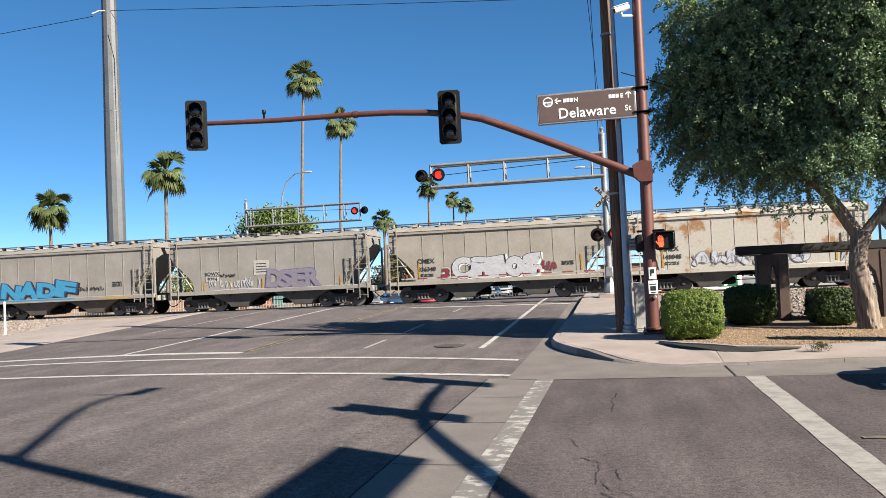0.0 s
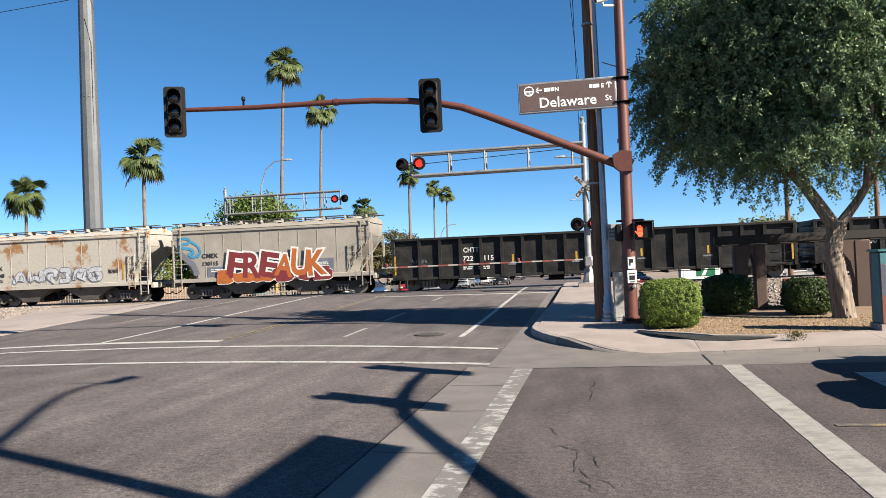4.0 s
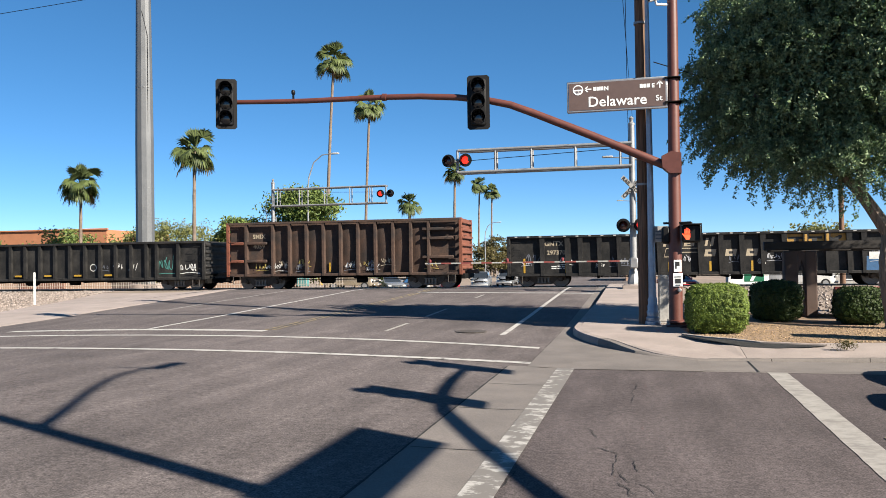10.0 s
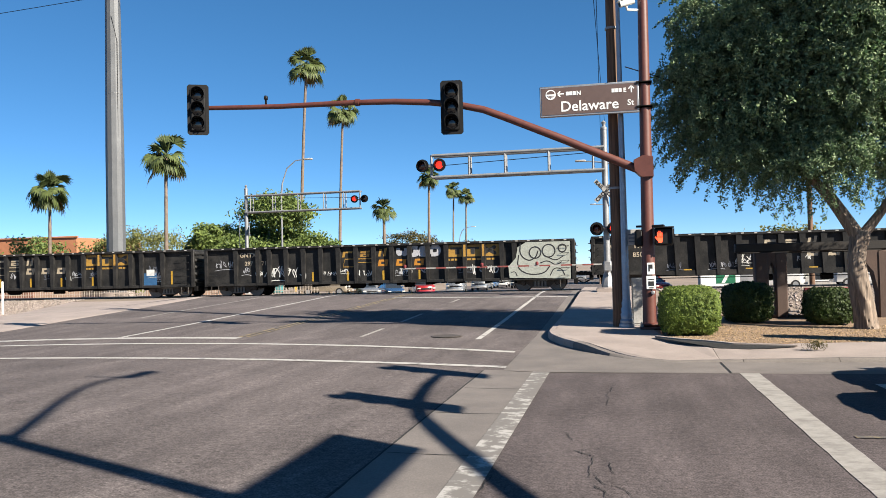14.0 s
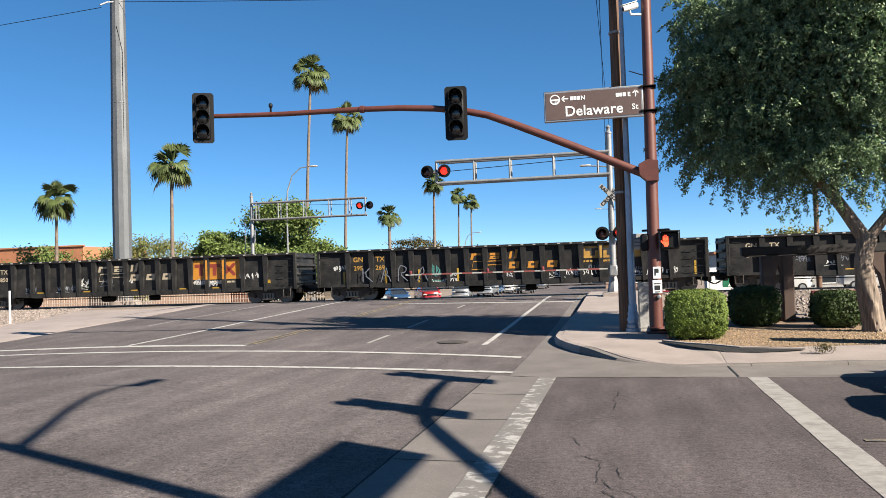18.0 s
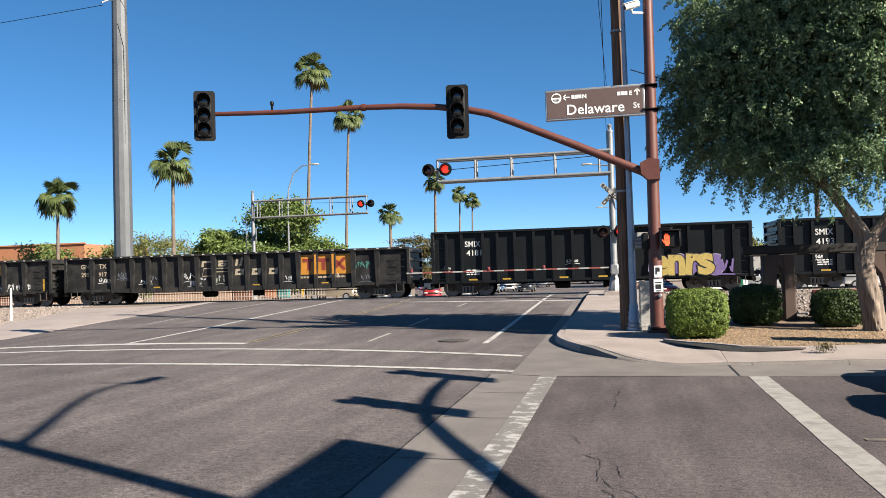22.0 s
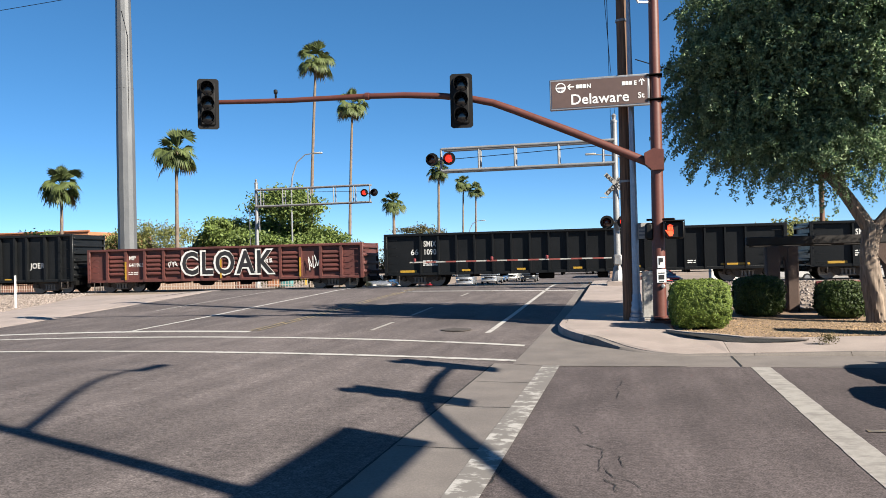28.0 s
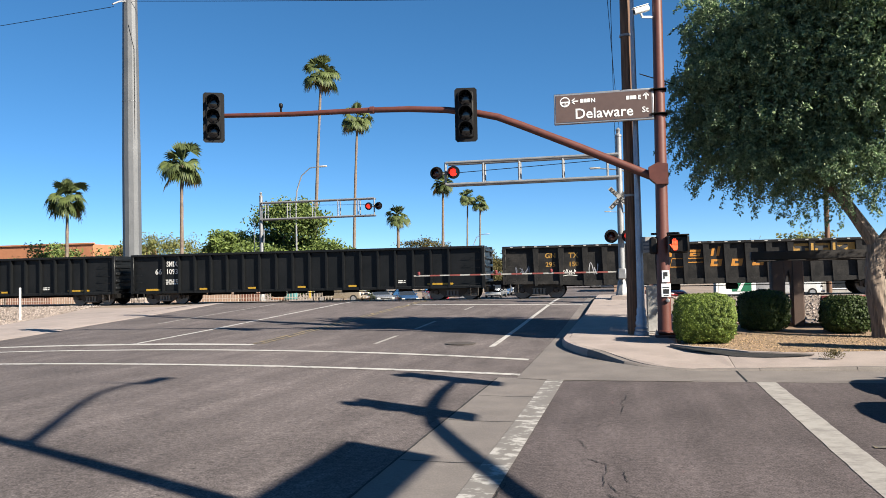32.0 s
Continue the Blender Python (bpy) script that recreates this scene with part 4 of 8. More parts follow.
def side_text(parent, text, x, z, height, material, y, label="stencilled car lettering", spacing=1.05):
    """Lettering on a car's side, kept clear of the stakes."""
    me = letters(text, height, material, spacing, 0.007)
    half, squeeze = max(v.co.x for v in me.vertices) + 0.1, 1.0
    for a, b in zip(stake_grid[:-1], stake_grid[1:]):
        if a <= x < b:
            if b - a > 2 * half:
                x = min(max(x, a + half), b - half)
            else:
                x, squeeze = (a + b) / 2, max(0.4, (b - a - 0.27) / (2 * half - 0.2))
    lettering(text, height, material, parent, pose(x, y - 0.004, z, 90) @ Matrix.Diagonal((squeeze, 1, 1, 1)), label, spacing, 0.007)


def bars(parent, x, z, w, rows, material, y, seed=0, h=0.055):
    """Small stencilled lines too small to read."""
    rng = np.random.default_rng(seed)
    g = Geo()
    for k in range(rows):
        a = 0.0
        while a < w:
            b = min(w, a + rng.uniform(0.1, 0.3))
            g.box(x + a, y - 0.005, z - k * h * 1.8, x + b, y + 0.002, z - k * h * 1.8 + h)
            a = b + 0.05
    part("stencil", g, material, parent, "small unreadable stencil lines", None)


WHEEL_R = 0.457
wheel_geo = Geo()
for s in (-1, 1):
    wheel_geo.lathe([(0.09, -0.09), (0.16, -0.09), (0.19, -0.03), (0.36, -0.02), (0.385, -0.07), (WHEEL_R, -0.07), (WHEEL_R + 0.002, 0.04), (WHEEL_R + 0.026, 0.055), (WHEEL_R + 0.02, 0.075), (0.385, 0.075), (0.36, 0.03), (0.19, 0.02), (0.16, 0.07), (0.09, 0.07)], 28,
                    Matrix.Translation((0, s * 0.76, 0)) @ Matrix.Rotation(math.pi / 2 * s, 4, "X"))
wheel_geo.tube([(0, -1.05, 0), (0, 1.05, 0)], 0.085, 12)
for k in range(6):
    a = k * math.pi / 3
    for s in (-1, 1):
        wheel_geo.box(-0.025, -0.018, -0.025, 0.025, 0.018, 0.025, 0.0, Matrix.Translation((0.27 * math.cos(a), s * 0.79, 0.27 * math.sin(a))))
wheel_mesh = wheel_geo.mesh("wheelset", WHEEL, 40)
rim_meshes = [Geo().lathe([(0.40, 0.0), (WHEEL_R - 0.012, 0.0), (WHEEL_R - 0.012, 0.004), (0.40, 0.004)], 28, Matrix.Translation((0, s * 0.8365, 0)) @ Matrix.Rotation(math.pi / 2, 4, "X")).mesh("wheel_rim", WHEEL_RIM, 40) for s in (-1, 1)]
frame_poly = [(-1.2, 0.36), (-1.2, 0.62), (-1.0, 0.68), (-0.62, 0.7), (-0.45, 0.78), (0.45, 0.78), (0.62, 0.7), (1.0, 0.68), (1.2, 0.62), (1.2, 0.36), (1.08, 0.36), (1.02, 0.5), (0.76, 0.5), (0.72, 0.4), (0.42, 0.16), (-0.42, 0.16), (-0.72, 0.4), (-0.76, 0.5), (-1.02, 0.5), (-1.08, 0.36)]
side_geo = Geo()
for s in (-1, 1):
    side_geo.prism(frame_poly, s * 1.0 - 0.07, s * 1.0 + 0.07)
    for dx in (-0.89, 0.89):
        side_geo.lathe([(0.12, 0), (0.13, 0.05), (0.11, 0.15), (0.05, 0.17)], 12, Matrix.Translation((dx, s * 1.04, WHEEL_R)) @ Matrix.Rotation(-s * math.pi / 2, 4, "X"))
side_geo.box(-0.2, -1.1, 0.42, 0.2, 1.1, 0.72, 0.03)
side_mesh = side_geo.mesh("side_frame", TRUCK, 40)
spring_meshes = []
for s in (-1, 1):
    spring_geo = Geo()
    for dx in (-0.26, -0.09, 0.09, 0.26):
        spring_geo.tube([(dx, s * 1.09, 0.24), (dx, s * 1.09, 0.5)], 0.065, 8)
    spring_geo.box(-0.36, s * 1.09 - 0.09, 0.5, 0.36, s * 1.09 + 0.09, 0.55, 0.01)
    spring_geo.box(-0.36, s * 1.09 - 0.09, 0.2, 0.36, s * 1.09 + 0.09, 0.25, 0.01)
    spring_meshes.append(spring_geo.mesh("spring_nest", WHEEL_RIM, 40))
spun = []


def bogie(car, x):
    """A freight truck: side frames with bearings and springs, and two turning wheelsets."""
    t_ = new("truck", side_mesh)
    t_.parent, t_.location = car, (x, 0, 0)
    tagged(t_, "cast steel truck frame dusted brown")
    for me in spring_meshes:
        sp = new("spring_nest", me)
        sp.parent = t_
    for dx in (-0.89, 0.89):
        w = new("wheelset", wheel_mesh)
        w.parent = t_
        w.matrix_parent_inverse = Matrix.Translation((dx, 0, WHEEL_R))
        spun.append(w)
    for dx in (-0.89, 0.89):
        for me in rim_meshes:
            r_ = new("wheel_rim", me)
            r_.parent, r_.location = t_, (dx, 0, WHEEL_R)


def coupler(car, x, s):
    g = Geo().box(min(x, x + s * 0.62), -0.09, 0.76, max(x, x + s * 0.62), 0.09, 0.94, 0.02)
    g.box(min(x + s * 0.5, x + s * 0.72), -0.16, 0.74, max(x + s * 0.5, x + s * 0.72), 0.13, 0.98, 0.04)
    part("coupler", g, TRUCK, car, "rusty knuckle coupler")
    pts = [(x + s * 0.75 * t, -0.35, 0.7 - 0.32 * math.sin(math.pi * t * 0.8)) for t in (i / 7 for i in range(8))]
    part("air_hose", Geo().tube(pts, 0.028, 6), DARK, car)


def ladder(car, x, z0, z1, n, y, material, w=0.42, off=0.12, rails=True):
    rung = Geo().tube([(x - w / 2, y, 0), (x - w / 2, y - off, 0), (x + w / 2, y - off, 0), (x + w / 2, y, 0)], 0.014, 5).mesh("rung", material, 40)
    for k in range(n):
        o = new("rung", rung)
        o.parent, o.location = car, (0, 0, z0 + (z1 - z0) * k / (n - 1))
    if rails:
        for s in (-1, 1):
            part("ladder_rail", Geo().box(x + s * w / 2 - 0.02, y - off - 0.01, z0 - 0.15, x + s * w / 2 + 0.02, y - off + 0.03, z1 + 0.1), material, car)


def end_ladder(car, x, s, z0, z1, n, y, material, w=0.42, off=0.1):
    rung = Geo().tube([(x, y, 0), (x + s * off, y, 0), (x + s * off, y + w, 0), (x, y + w, 0)], 0.014, 5).mesh("rung", material, 40)
    for k in range(n):
        o = new("rung", rung)
        o.parent, o.location = car, (0, 0, z0 + (z1 - z0) * k / (n - 1))


def brake_gear(car, length, material):
    g = Geo().lathe([(0.16, -0.4), (0.2, -0.3), (0.2, 0.3), (0.16, 0.4)], 14, Matrix.Translation((length * 0.42, -0.7, 0.5)) @ Matrix.Rotation(math.pi / 2, 4, "Y"))
    part("air_tank", g, DARK, car)
    g = Geo().box(length * 0.55, -0.9, 0.32, length * 0.55 + 0.55, -0.5, 0.62, 0.04).tube([(2.4, -0.95, 0.52), (length - 2.4, -0.95, 0.52)], 0.022, 6)
    part("brake_rigging", g, DARK, car)


cars = []


def car_base(name, label, category, u0, length):
    car = thing(name, label, category, group="cars of the passing freight train")
    cars.append((car, u0))
    bogie(car, 1.75)
    bogie(car, length - 1.75)
    coupler(car, 0.0, -1)
    coupler(car, length, 1)
    brake_gear(car, length, DARK)
    return car


def gondola(label, u0, length, top, bottom, paint, n, taper=0.0, belly=0.0, stake_w=0.16, end_paint=None, ladder_gap=True, stakes=None, sheet_y=1.42):
    """An open gondola: floor, sides in sheets, stakes, top chord, sill, ribbed ends, ladders. Stakes at even steps, the outer panels wider."""
    car = car_base("gondola_car", label, "gondola car", u0, length)
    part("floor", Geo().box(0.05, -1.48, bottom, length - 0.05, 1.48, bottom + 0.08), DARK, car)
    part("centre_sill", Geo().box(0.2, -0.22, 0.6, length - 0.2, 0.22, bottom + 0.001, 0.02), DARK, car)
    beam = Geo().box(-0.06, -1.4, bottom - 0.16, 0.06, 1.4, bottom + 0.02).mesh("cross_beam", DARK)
    for x in span(3.0, length - 3.0, 1.6):
        o = new("cross_beam", beam)
        o.parent, o.location = car, (x, 0, 0)
    for s in (-1, 1):
        part("side_sheet", Geo().box(0.02, min(s * (sheet_y - 0.03), s * sheet_y), bottom, length - 0.02, max(s * (sheet_y - 0.03), s * sheet_y), top - 0.05), paint, car)
        part("top_chord", Geo().box(0.0, min(s * (sheet_y - 0.02), s * 1.63), top - 0.13, length, max(s * 1.44, s * 1.63), top, 0.02), paint, car)
        if belly:
            poly = [(0.0, bottom + 0.13), (0.0, bottom), (2.6, bottom - 0.04), (4.4, bottom - belly), (length - 4.4, bottom - belly), (length - 2.6, bottom - 0.04), (length, bottom), (length, bottom + 0.13)]
            part("side_sill", Geo().prism(poly, min(s * (sheet_y - 0.04), s * 1.56), max(s * (sheet_y - 0.04), s * 1.56)), paint, car)
        else:
            part("side_sill", Geo().box(0.0, min(s * (sheet_y - 0.04), s * 1.57), bottom - 0.03, length, max(s * (sheet_y - 0.04), s * 1.57), bottom + 0.12, 0.015), paint, car)
    if taper:
        # pale plates stand in for sky showing through the chord's tie-down holes
        hole_mark = Geo().box(-0.07, -1.64, -0.025, 0.07, -1.62, 0.025).mesh("chord_hole_mark", OFFWHITE)
        for x in span(0.4, length - 0.4, 0.62):
            o = new("chord_hole_mark", hole_mark)
            o.parent, o.location = car, (x, 0, top - 0.05)
    first = length * 0.062 + 0.15
    xs_ = stakes or [first + (length - 2 * first) * k / (n - 1) for k in range(n)]
    stake_grid[:] = [0.05] + xs_ + [length - 0.05]
    hw = stake_w / 2
    z0, z1 = bottom - (belly * 0.8 if belly else 0), top - 0.12
    poly = [(-hw * (1 - taper), z0), (hw * (1 - taper), z0), (hw * (1 + taper), z1), (-hw * (1 + taper), z1)]
    g = Geo().prism(poly, -1.6, -sheet_y)
    near = g.mesh("stake", paint)
    far = Geo().prism(poly, sheet_y, 1.6).mesh("stake", paint)
    for x in xs_:
        for me in (near, far):
            o = new("stake", me)
            o.parent, o.location = car, (x, 0, 0)
    for x, s in ((0.0, -1), (length, 1)):
        ep = end_paint or paint
        x0, x1 = (x, x + 0.05) if s < 0 else (x - 0.05, x)
        part("end_wall", Geo().box(x0, -sheet_y + 0.03, bottom, x1, sheet_y - 0.03, top - 0.02), ep, car)
        for z in span(bottom + 0.25, top - 0.3, 0.42):
            part("end_rib", Geo().box(x - 0.13 if s < 0 else x, -1.5, z, x if s < 0 else x + 0.13, 1.5, z + 0.16, 0.03), ep, car)
        for yy in (-1.5, 1.5):
            part("corner_post", Geo().box(x - 0.09, min(yy, yy * 1.08), bottom - 0.03, x + 0.09, max(yy, yy * 1.08), top, 0.02), ep, car)
        part("end_sill", Geo().box(min(x, x + s * 0.2), -1.5, bottom - 0.25, max(x, x + s * 0.2), 1.5, bottom + 0.02, 0.02), DARK, car)
        if ladder_gap:
            ladder(car, x - s * 0.42, bottom + 0.2, top - 0.35, 5, -1.6, paint, rails=False)
            end_ladder(car, x + s * 0.12, s, bottom + 0.2, top - 0.35, 5, -1.35, paint)
        step_g = Geo().tube([(x - s * 0.3, -1.55, bottom), (x - s * 0.3, -1.55, bottom - 0.42), (x - s * 0.7, -1.55, bottom - 0.42), (x - s * 0.7, -1.55, bottom)], 0.02, 6)
        part("step", step_g, TRUCK, car)
    return car, xs_


def sum_boxes(rows):
    g = Geo()
    for r in rows:
        g.box(*r)
    return g


def tapes(car, xs_, z, w, h, picks, y=-1.5):
    for k in picks:
        x = (xs_[k] + xs_[k + 1]) / 2
        plate(car, "reflector", x - w / 2, z, x + w / 2, z + h, y, PAINT_YELLOW, "yellow reflective tape")


def hopper(label, u0, length, paint, style=0):
    """A two-bay covered hopper: rounded body with sloping ends, roof with running boards, end platforms and ladders, two outlet bays."""
    car = car_base("hopper_car", label, "hopper car", u0, length)
    stake_grid.clear()
    top, eave, sill = 4.16, 3.8, 1.18
    side = [(0.05, eave), (0.05, 3.2), (0.3, 2.75), (0.95, 2.15), (1.35, 1.7), (1.45, sill), (length - 1.45, sill), (length - 1.35, 1.7), (length - 0.95, 2.15), (length - 0.3, 2.75), (length - 0.05, 3.2), (length - 0.05, eave)]
    part("body", Geo().prism(side, -1.5, 1.5), paint, car)
    for s in (-1, 1):
        seam = Geo().box(-0.02, min(s * 1.49, s * 1.515), sill, 0.02, max(s * 1.49, s * 1.515), eave).mesh("side_seam", paint)
        for x in span(1.9, length - 1.9, (length - 3.8) / 7):
            o = new("side_seam", seam)
            o.parent, o.location = car, (x, 0, 0)
    roof = [(-1.53, eave), (-1.56, eave + 0.04), (-1.52, eave + 0.1), (-0.9, top - 0.06), (0, top), (0.9, top - 0.06), (1.52, eave + 0.1), (1.56, eave + 0.04), (1.53, eave)]
    part("roof", Geo().prism(roof, 0.0, length, "x"), paint, car)
    for s in (-1, 1):
        part("eave_rail", Geo().box(0.02, min(s * 1.5, s * 1.58), eave - 0.12, length - 0.02, max(s * 1.5, s * 1.58), eave, 0.015), paint, car)
        part("side_sill", Geo().box(0.0, min(s * 1.44, s * 1.6), sill - 0.22, length, max(s * 1.44, s * 1.6), sill, 0.015), paint, car)
        part("running_board", Geo().box(-0.25, min(s * 0.55, s * 0.95), top + 0.1, length + 0.25, max(s * 0.55, s * 0.95), top + 0.14), BOARD, car)
        bracket = Geo().box(-0.02, min(s * 0.55, s * 1.2), top - 0.04, 0.02, max(s * 0.55, s * 1.2), top + 0.1).mesh("board_bracket", paint)
        for x in span(0.3, length - 0.3, 1.25):
            o = new("board_bracket", bracket)
            o.parent, o.location = car, (x, 0, 0)
    hatch = Geo().lathe([(0.4, 0), (0.4, 0.05), (0.34, 0.09), (0.05, 0.11)], 16).mesh("roof_hatch", paint)
    for x in span(1.2, length - 1.2, 2.2):
        o = new("roof_hatch", hatch)
        o.parent, o.location = car, (x, 0, top - 0.02)
    for k, x in ((0, length * 0.34), (1, length * 0.66)):
        hw = length * 0.17
        g = Geo()
        ring = [(hw, 1.44, sill), (0.6, 1.22, 0.42), (0.5, 1.15, 0.24)]
        vs = []
        for a, b, z in ring:
            vs += [(x - a, -b, z), (x + a, -b, z), (x + a, b, z), (x - a, b, z)]
        fs = [(4 * i + j, 4 * i + (j + 1) % 4, 4 * i + 4 + (j + 1) % 4, 4 * i + 4 + j) for i in range(2) for j in range(4)] + [(0, 3, 2, 1), (8, 9, 10, 11)]
        part("hopper_bay", g.add(vs, fs), DUSTY_SHADED, car)
        part("outlet_gate", Geo().box(x - 0.6, -0.7, 0.2, x + 0.6, 0.7, 0.36, 0.03).tube([(x + 0.2, -0.8, 0.28), (x + 0.2, 0.8, 0.28)], 0.04, 8), TRUCK, car)
        part("bay_mark", Geo().lathe([(0.09, 0), (0.09, 0.02), (0.03, 0.02)], 12, Matrix.Translation((x - hw * 0.2, -1.39, 0.9)) @ Matrix.Rotation(radians(106), 4, "X")), STENCIL_DARK, car)
    for x, s in ((0.0, -1), (length, 1)):
        part("slope_sheet", Geo().add([(x - s * 0.1, -1.3, 3.1), (x - s * 0.1, 1.3, 3.1), (x - s * 1.9, 1.3, sill), (x - s * 1.9, -1.3, sill)], [(0, 1, 2, 3)]), DUSTY_SHADED, car)
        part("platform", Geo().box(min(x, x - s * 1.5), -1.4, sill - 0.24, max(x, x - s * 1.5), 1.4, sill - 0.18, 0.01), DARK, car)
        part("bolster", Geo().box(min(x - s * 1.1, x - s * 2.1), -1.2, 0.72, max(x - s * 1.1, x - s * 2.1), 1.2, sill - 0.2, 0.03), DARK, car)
        part("end_sill", Geo().box(min(x, x + s * 0.18), -1.45, sill - 0.4, max(x, x + s * 0.18), 1.45, sill - 0.1, 0.02), paint, car)
        for yy in (-1.48, 1.48):
            part("end_post", Geo().box(x - 0.05, yy - 0.05, sill - 0.1, x + 0.05, yy + 0.05, 3.2), paint, car)
            part("grab_rail", Geo().tube([(x, yy, 2.0), (x - s * 1.0, yy, 2.0)], 0.025, 6), paint, car)
            part("corner_beam", Geo().tube([(x - s * 0.05, yy * 0.96, 3.1), (x - s * 1.4, yy * 0.96, sill)], 0.05, 6), paint, car)
        ladder(car, x - s * 0.3, 0.6, eave + 0.1, 9, -1.5, paint, 0.44, 0.12)
        if s > 0:
            ladder(car, x - s * 1.05, 0.9, 2.6, 6, -1.5, paint, 0.36, 0.1)
    part("centre_sill", Geo().box(0.0, -0.25, 0.72, length, 0.25, 1.0, 0.02), DARK, car)
    return car


# the five hoppers
S_FADED = spray("faded grey violet spray paint", (0.15, 0.14, 0.165))
Y_SHEET = -1.426
h = hopper("grey covered hopper car with bright blue graffiti", -26.5, 11.6, CAR_GREY)
bubble(h, "NADF", 1.9, 1.2, 4.6, 0.95, S_SKY, S_BLUE, -1.52, "bright blue graffiti lettering", 0.08, 0.05, shadow=S_BLACK, lean=-5, seed=3)
plate(h, "patch", 1.7, 1.08, 6.7, 1.16, -1.6, S_SKY, "blue overspray along the sill")
scrawl(h, 6.8, 1.45, 1.7, 0.35, 5, S_BLACK, 4, -1.52, 0.02, "black sprayed tag")
plate(h, "reflector", 8.2, 1.0, 10.2, 1.08, -1.6, PAINT_YELLOW, "yellow reflective tape")
bars(h, 9.0, 1.9, 0.6, 3, STENCIL_DARK, -1.52, 1)
h = hopper("dusty grey covered hopper car with faded purple graffiti", -13.95, 11.55, CAR_GREY)
side_text(h, "SDWX", 2.55, 2.02, 0.2, STENCIL_DARK, -1.52)
side_text(h, "9794", 2.55, 1.72, 0.2, STENCIL_DARK, -1.52)
plate(h, "patch", 2.15, 1.99, 2.95, 2.25, -1.51, OFFWHITE, "white painted patch")
plate(h, "patch", 2.15, 1.68, 2.95, 1.94, -1.51, OFFWHITE, "white painted patch")
scrawl(h, 3.0, 1.86, 0.95, 0.3, 5, S_BLACK, 6, -1.52, 0.02, "black sprayed tag")
scrawl(h, 2.3, 1.22, 3.1, 0.72, 9, S_SILVER, 8, -1.52, 0.03, "faded silver graffiti strokes")
bubble(h, "DSER", 5.7, 1.2, 3.0, 0.95, S_FADED, S_PURPLE, -1.52, "faded purple graffiti lettering with pale outline", 0.06, 0.035, lean=-4, seed=9)
plate(h, "patch", 5.0, 1.95, 5.9, 2.75, -1.512, OFFWHITE, "white painted panel")
for k in range(4):
    plate(h, "stencil", 5.15, 2.08 + k * 0.15, 5.75, 2.13 + k * 0.15, -1.517, STENCIL_DARK)
for x in (2.0, 3.6, 5.45, 9.9):
    plate(h, "reflector", x, 1.2, x + 0.08, 1.75, -1.518, PAINT_YELLOW, "yellow reflective tape")
h = hopper("cream covered hopper car with silver bubble graffiti", -1.3, 11.85, CAR_CREAM)
side_text(h, "CMEX", 2.05, 2.12, 0.24, STENCIL_DARK, -1.52)
side_text(h, "336340", 2.1, 1.7, 0.22, STENCIL_DARK, -1.52)
bars(h, 1.75, 1.5, 0.7, 2, STENCIL_DARK, -1.52, 2, 0.05)
mural(h, 2.8, 1.3, 1.0, 0.5, 2, S_RED, S_SILVER, 12, -1.516, 0.2, 0.05, "dark red spray shading")
bubble(h, "Cilog", 3.5, 1.2, 4.6, 1.1, S_SILVER, S_BLACK, -1.52, "silver bubble graffiti with dark outline", 0.1, 0.03, shadow=S_WHITE, seed=21)
mural(h, 8.1, 1.35, 0.8, 0.7, 2, S_RED, S_SLATE, 14, -1.52, 0.14, 0.03, "dark red graffiti")
bars(h, 9.2, 1.85, 0.6, 3, STENCIL_DARK, -1.52, 3, 0.04)
for x in (1.62, 10.15):
    plate(h, "reflector", x, 1.3, x + 0.09, 2.2, -1.518, PAINT_YELLOW, "yellow reflective tape")
h = hopper("cream covered hopper car streaked with orange rust", 11.3, 11.5, CAR_STAIN)
side_text(h, "CMEX", 2.0, 2.12, 0.24, STENCIL_DARK, -1.52)
side_text(h, "140048", 2.1, 1.72, 0.22, STENCIL_DARK, -1.52)
bars(h, 1.75, 1.52, 0.7, 2, STENCIL_DARK, -1.52, 5, 0.05)
mural(h, 3.0, 1.22, 5.6, 0.95, 6, S_SILVER, S_SLATE, 23, -1.52, 0.12, 0.045, "grey sketched graffiti outline")
scrawl(h, 3.1, 1.22, 5.4, 0.95, 9, S_SLATE, 24, -1.53, 0.018, "fine dark graffiti strokes")
bars(h, 9.0, 1.85, 0.6, 3, STENCIL_DARK, -1.52, 6, 0.04)
for x in (1.6, 9.85):
    plate(h, "reflector", x, 1.3, x + 0.09, 2.2, -1.518, PAINT_YELLOW, "yellow reflective tape")
h = hopper("cream covered hopper car with large red and orange graffiti", 24.2, 11.3, CAR_CREAM)
side_text(h, "CMEX", 2.17, 2.3, 0.24, STENCIL_DARK, -1.52)
side_text(h, "130115", 2.17, 1.88, 0.22, STENCIL_DARK, -1.52)
bubble(h, "FREAUK", 3.1, 1.1, 5.6, 1.35, S_RED, S_WHITE, -1.61, "dark red and orange graffiti lettering with white outline", 0.06, 0.1, second=S_ORANGE, lean=-4, seed=31)
mural(h, 2.4, 1.0, 6.6, 0.42, 6, S_ORANGE, S_WHITE, 32, -1.61, 0.22, 0.04, "orange graffiti along the sill", second=S_RED)
plate(h, "patch", 2.0, 1.24, 3.2, 1.78, -1.512, S_SLATE, "dark painted patch")
plate(h, "patch", 7.9, 1.24, 9.2, 2.0, -1.512, S_SLATE, "dark painted patch")
bars(h, 8.3, 1.75, 0.6, 3, STENCIL, -1.517, 7, 0.05)
bars(h, 2.2, 1.6, 0.8, 2, STENCIL, -1.517, 8, 0.05)
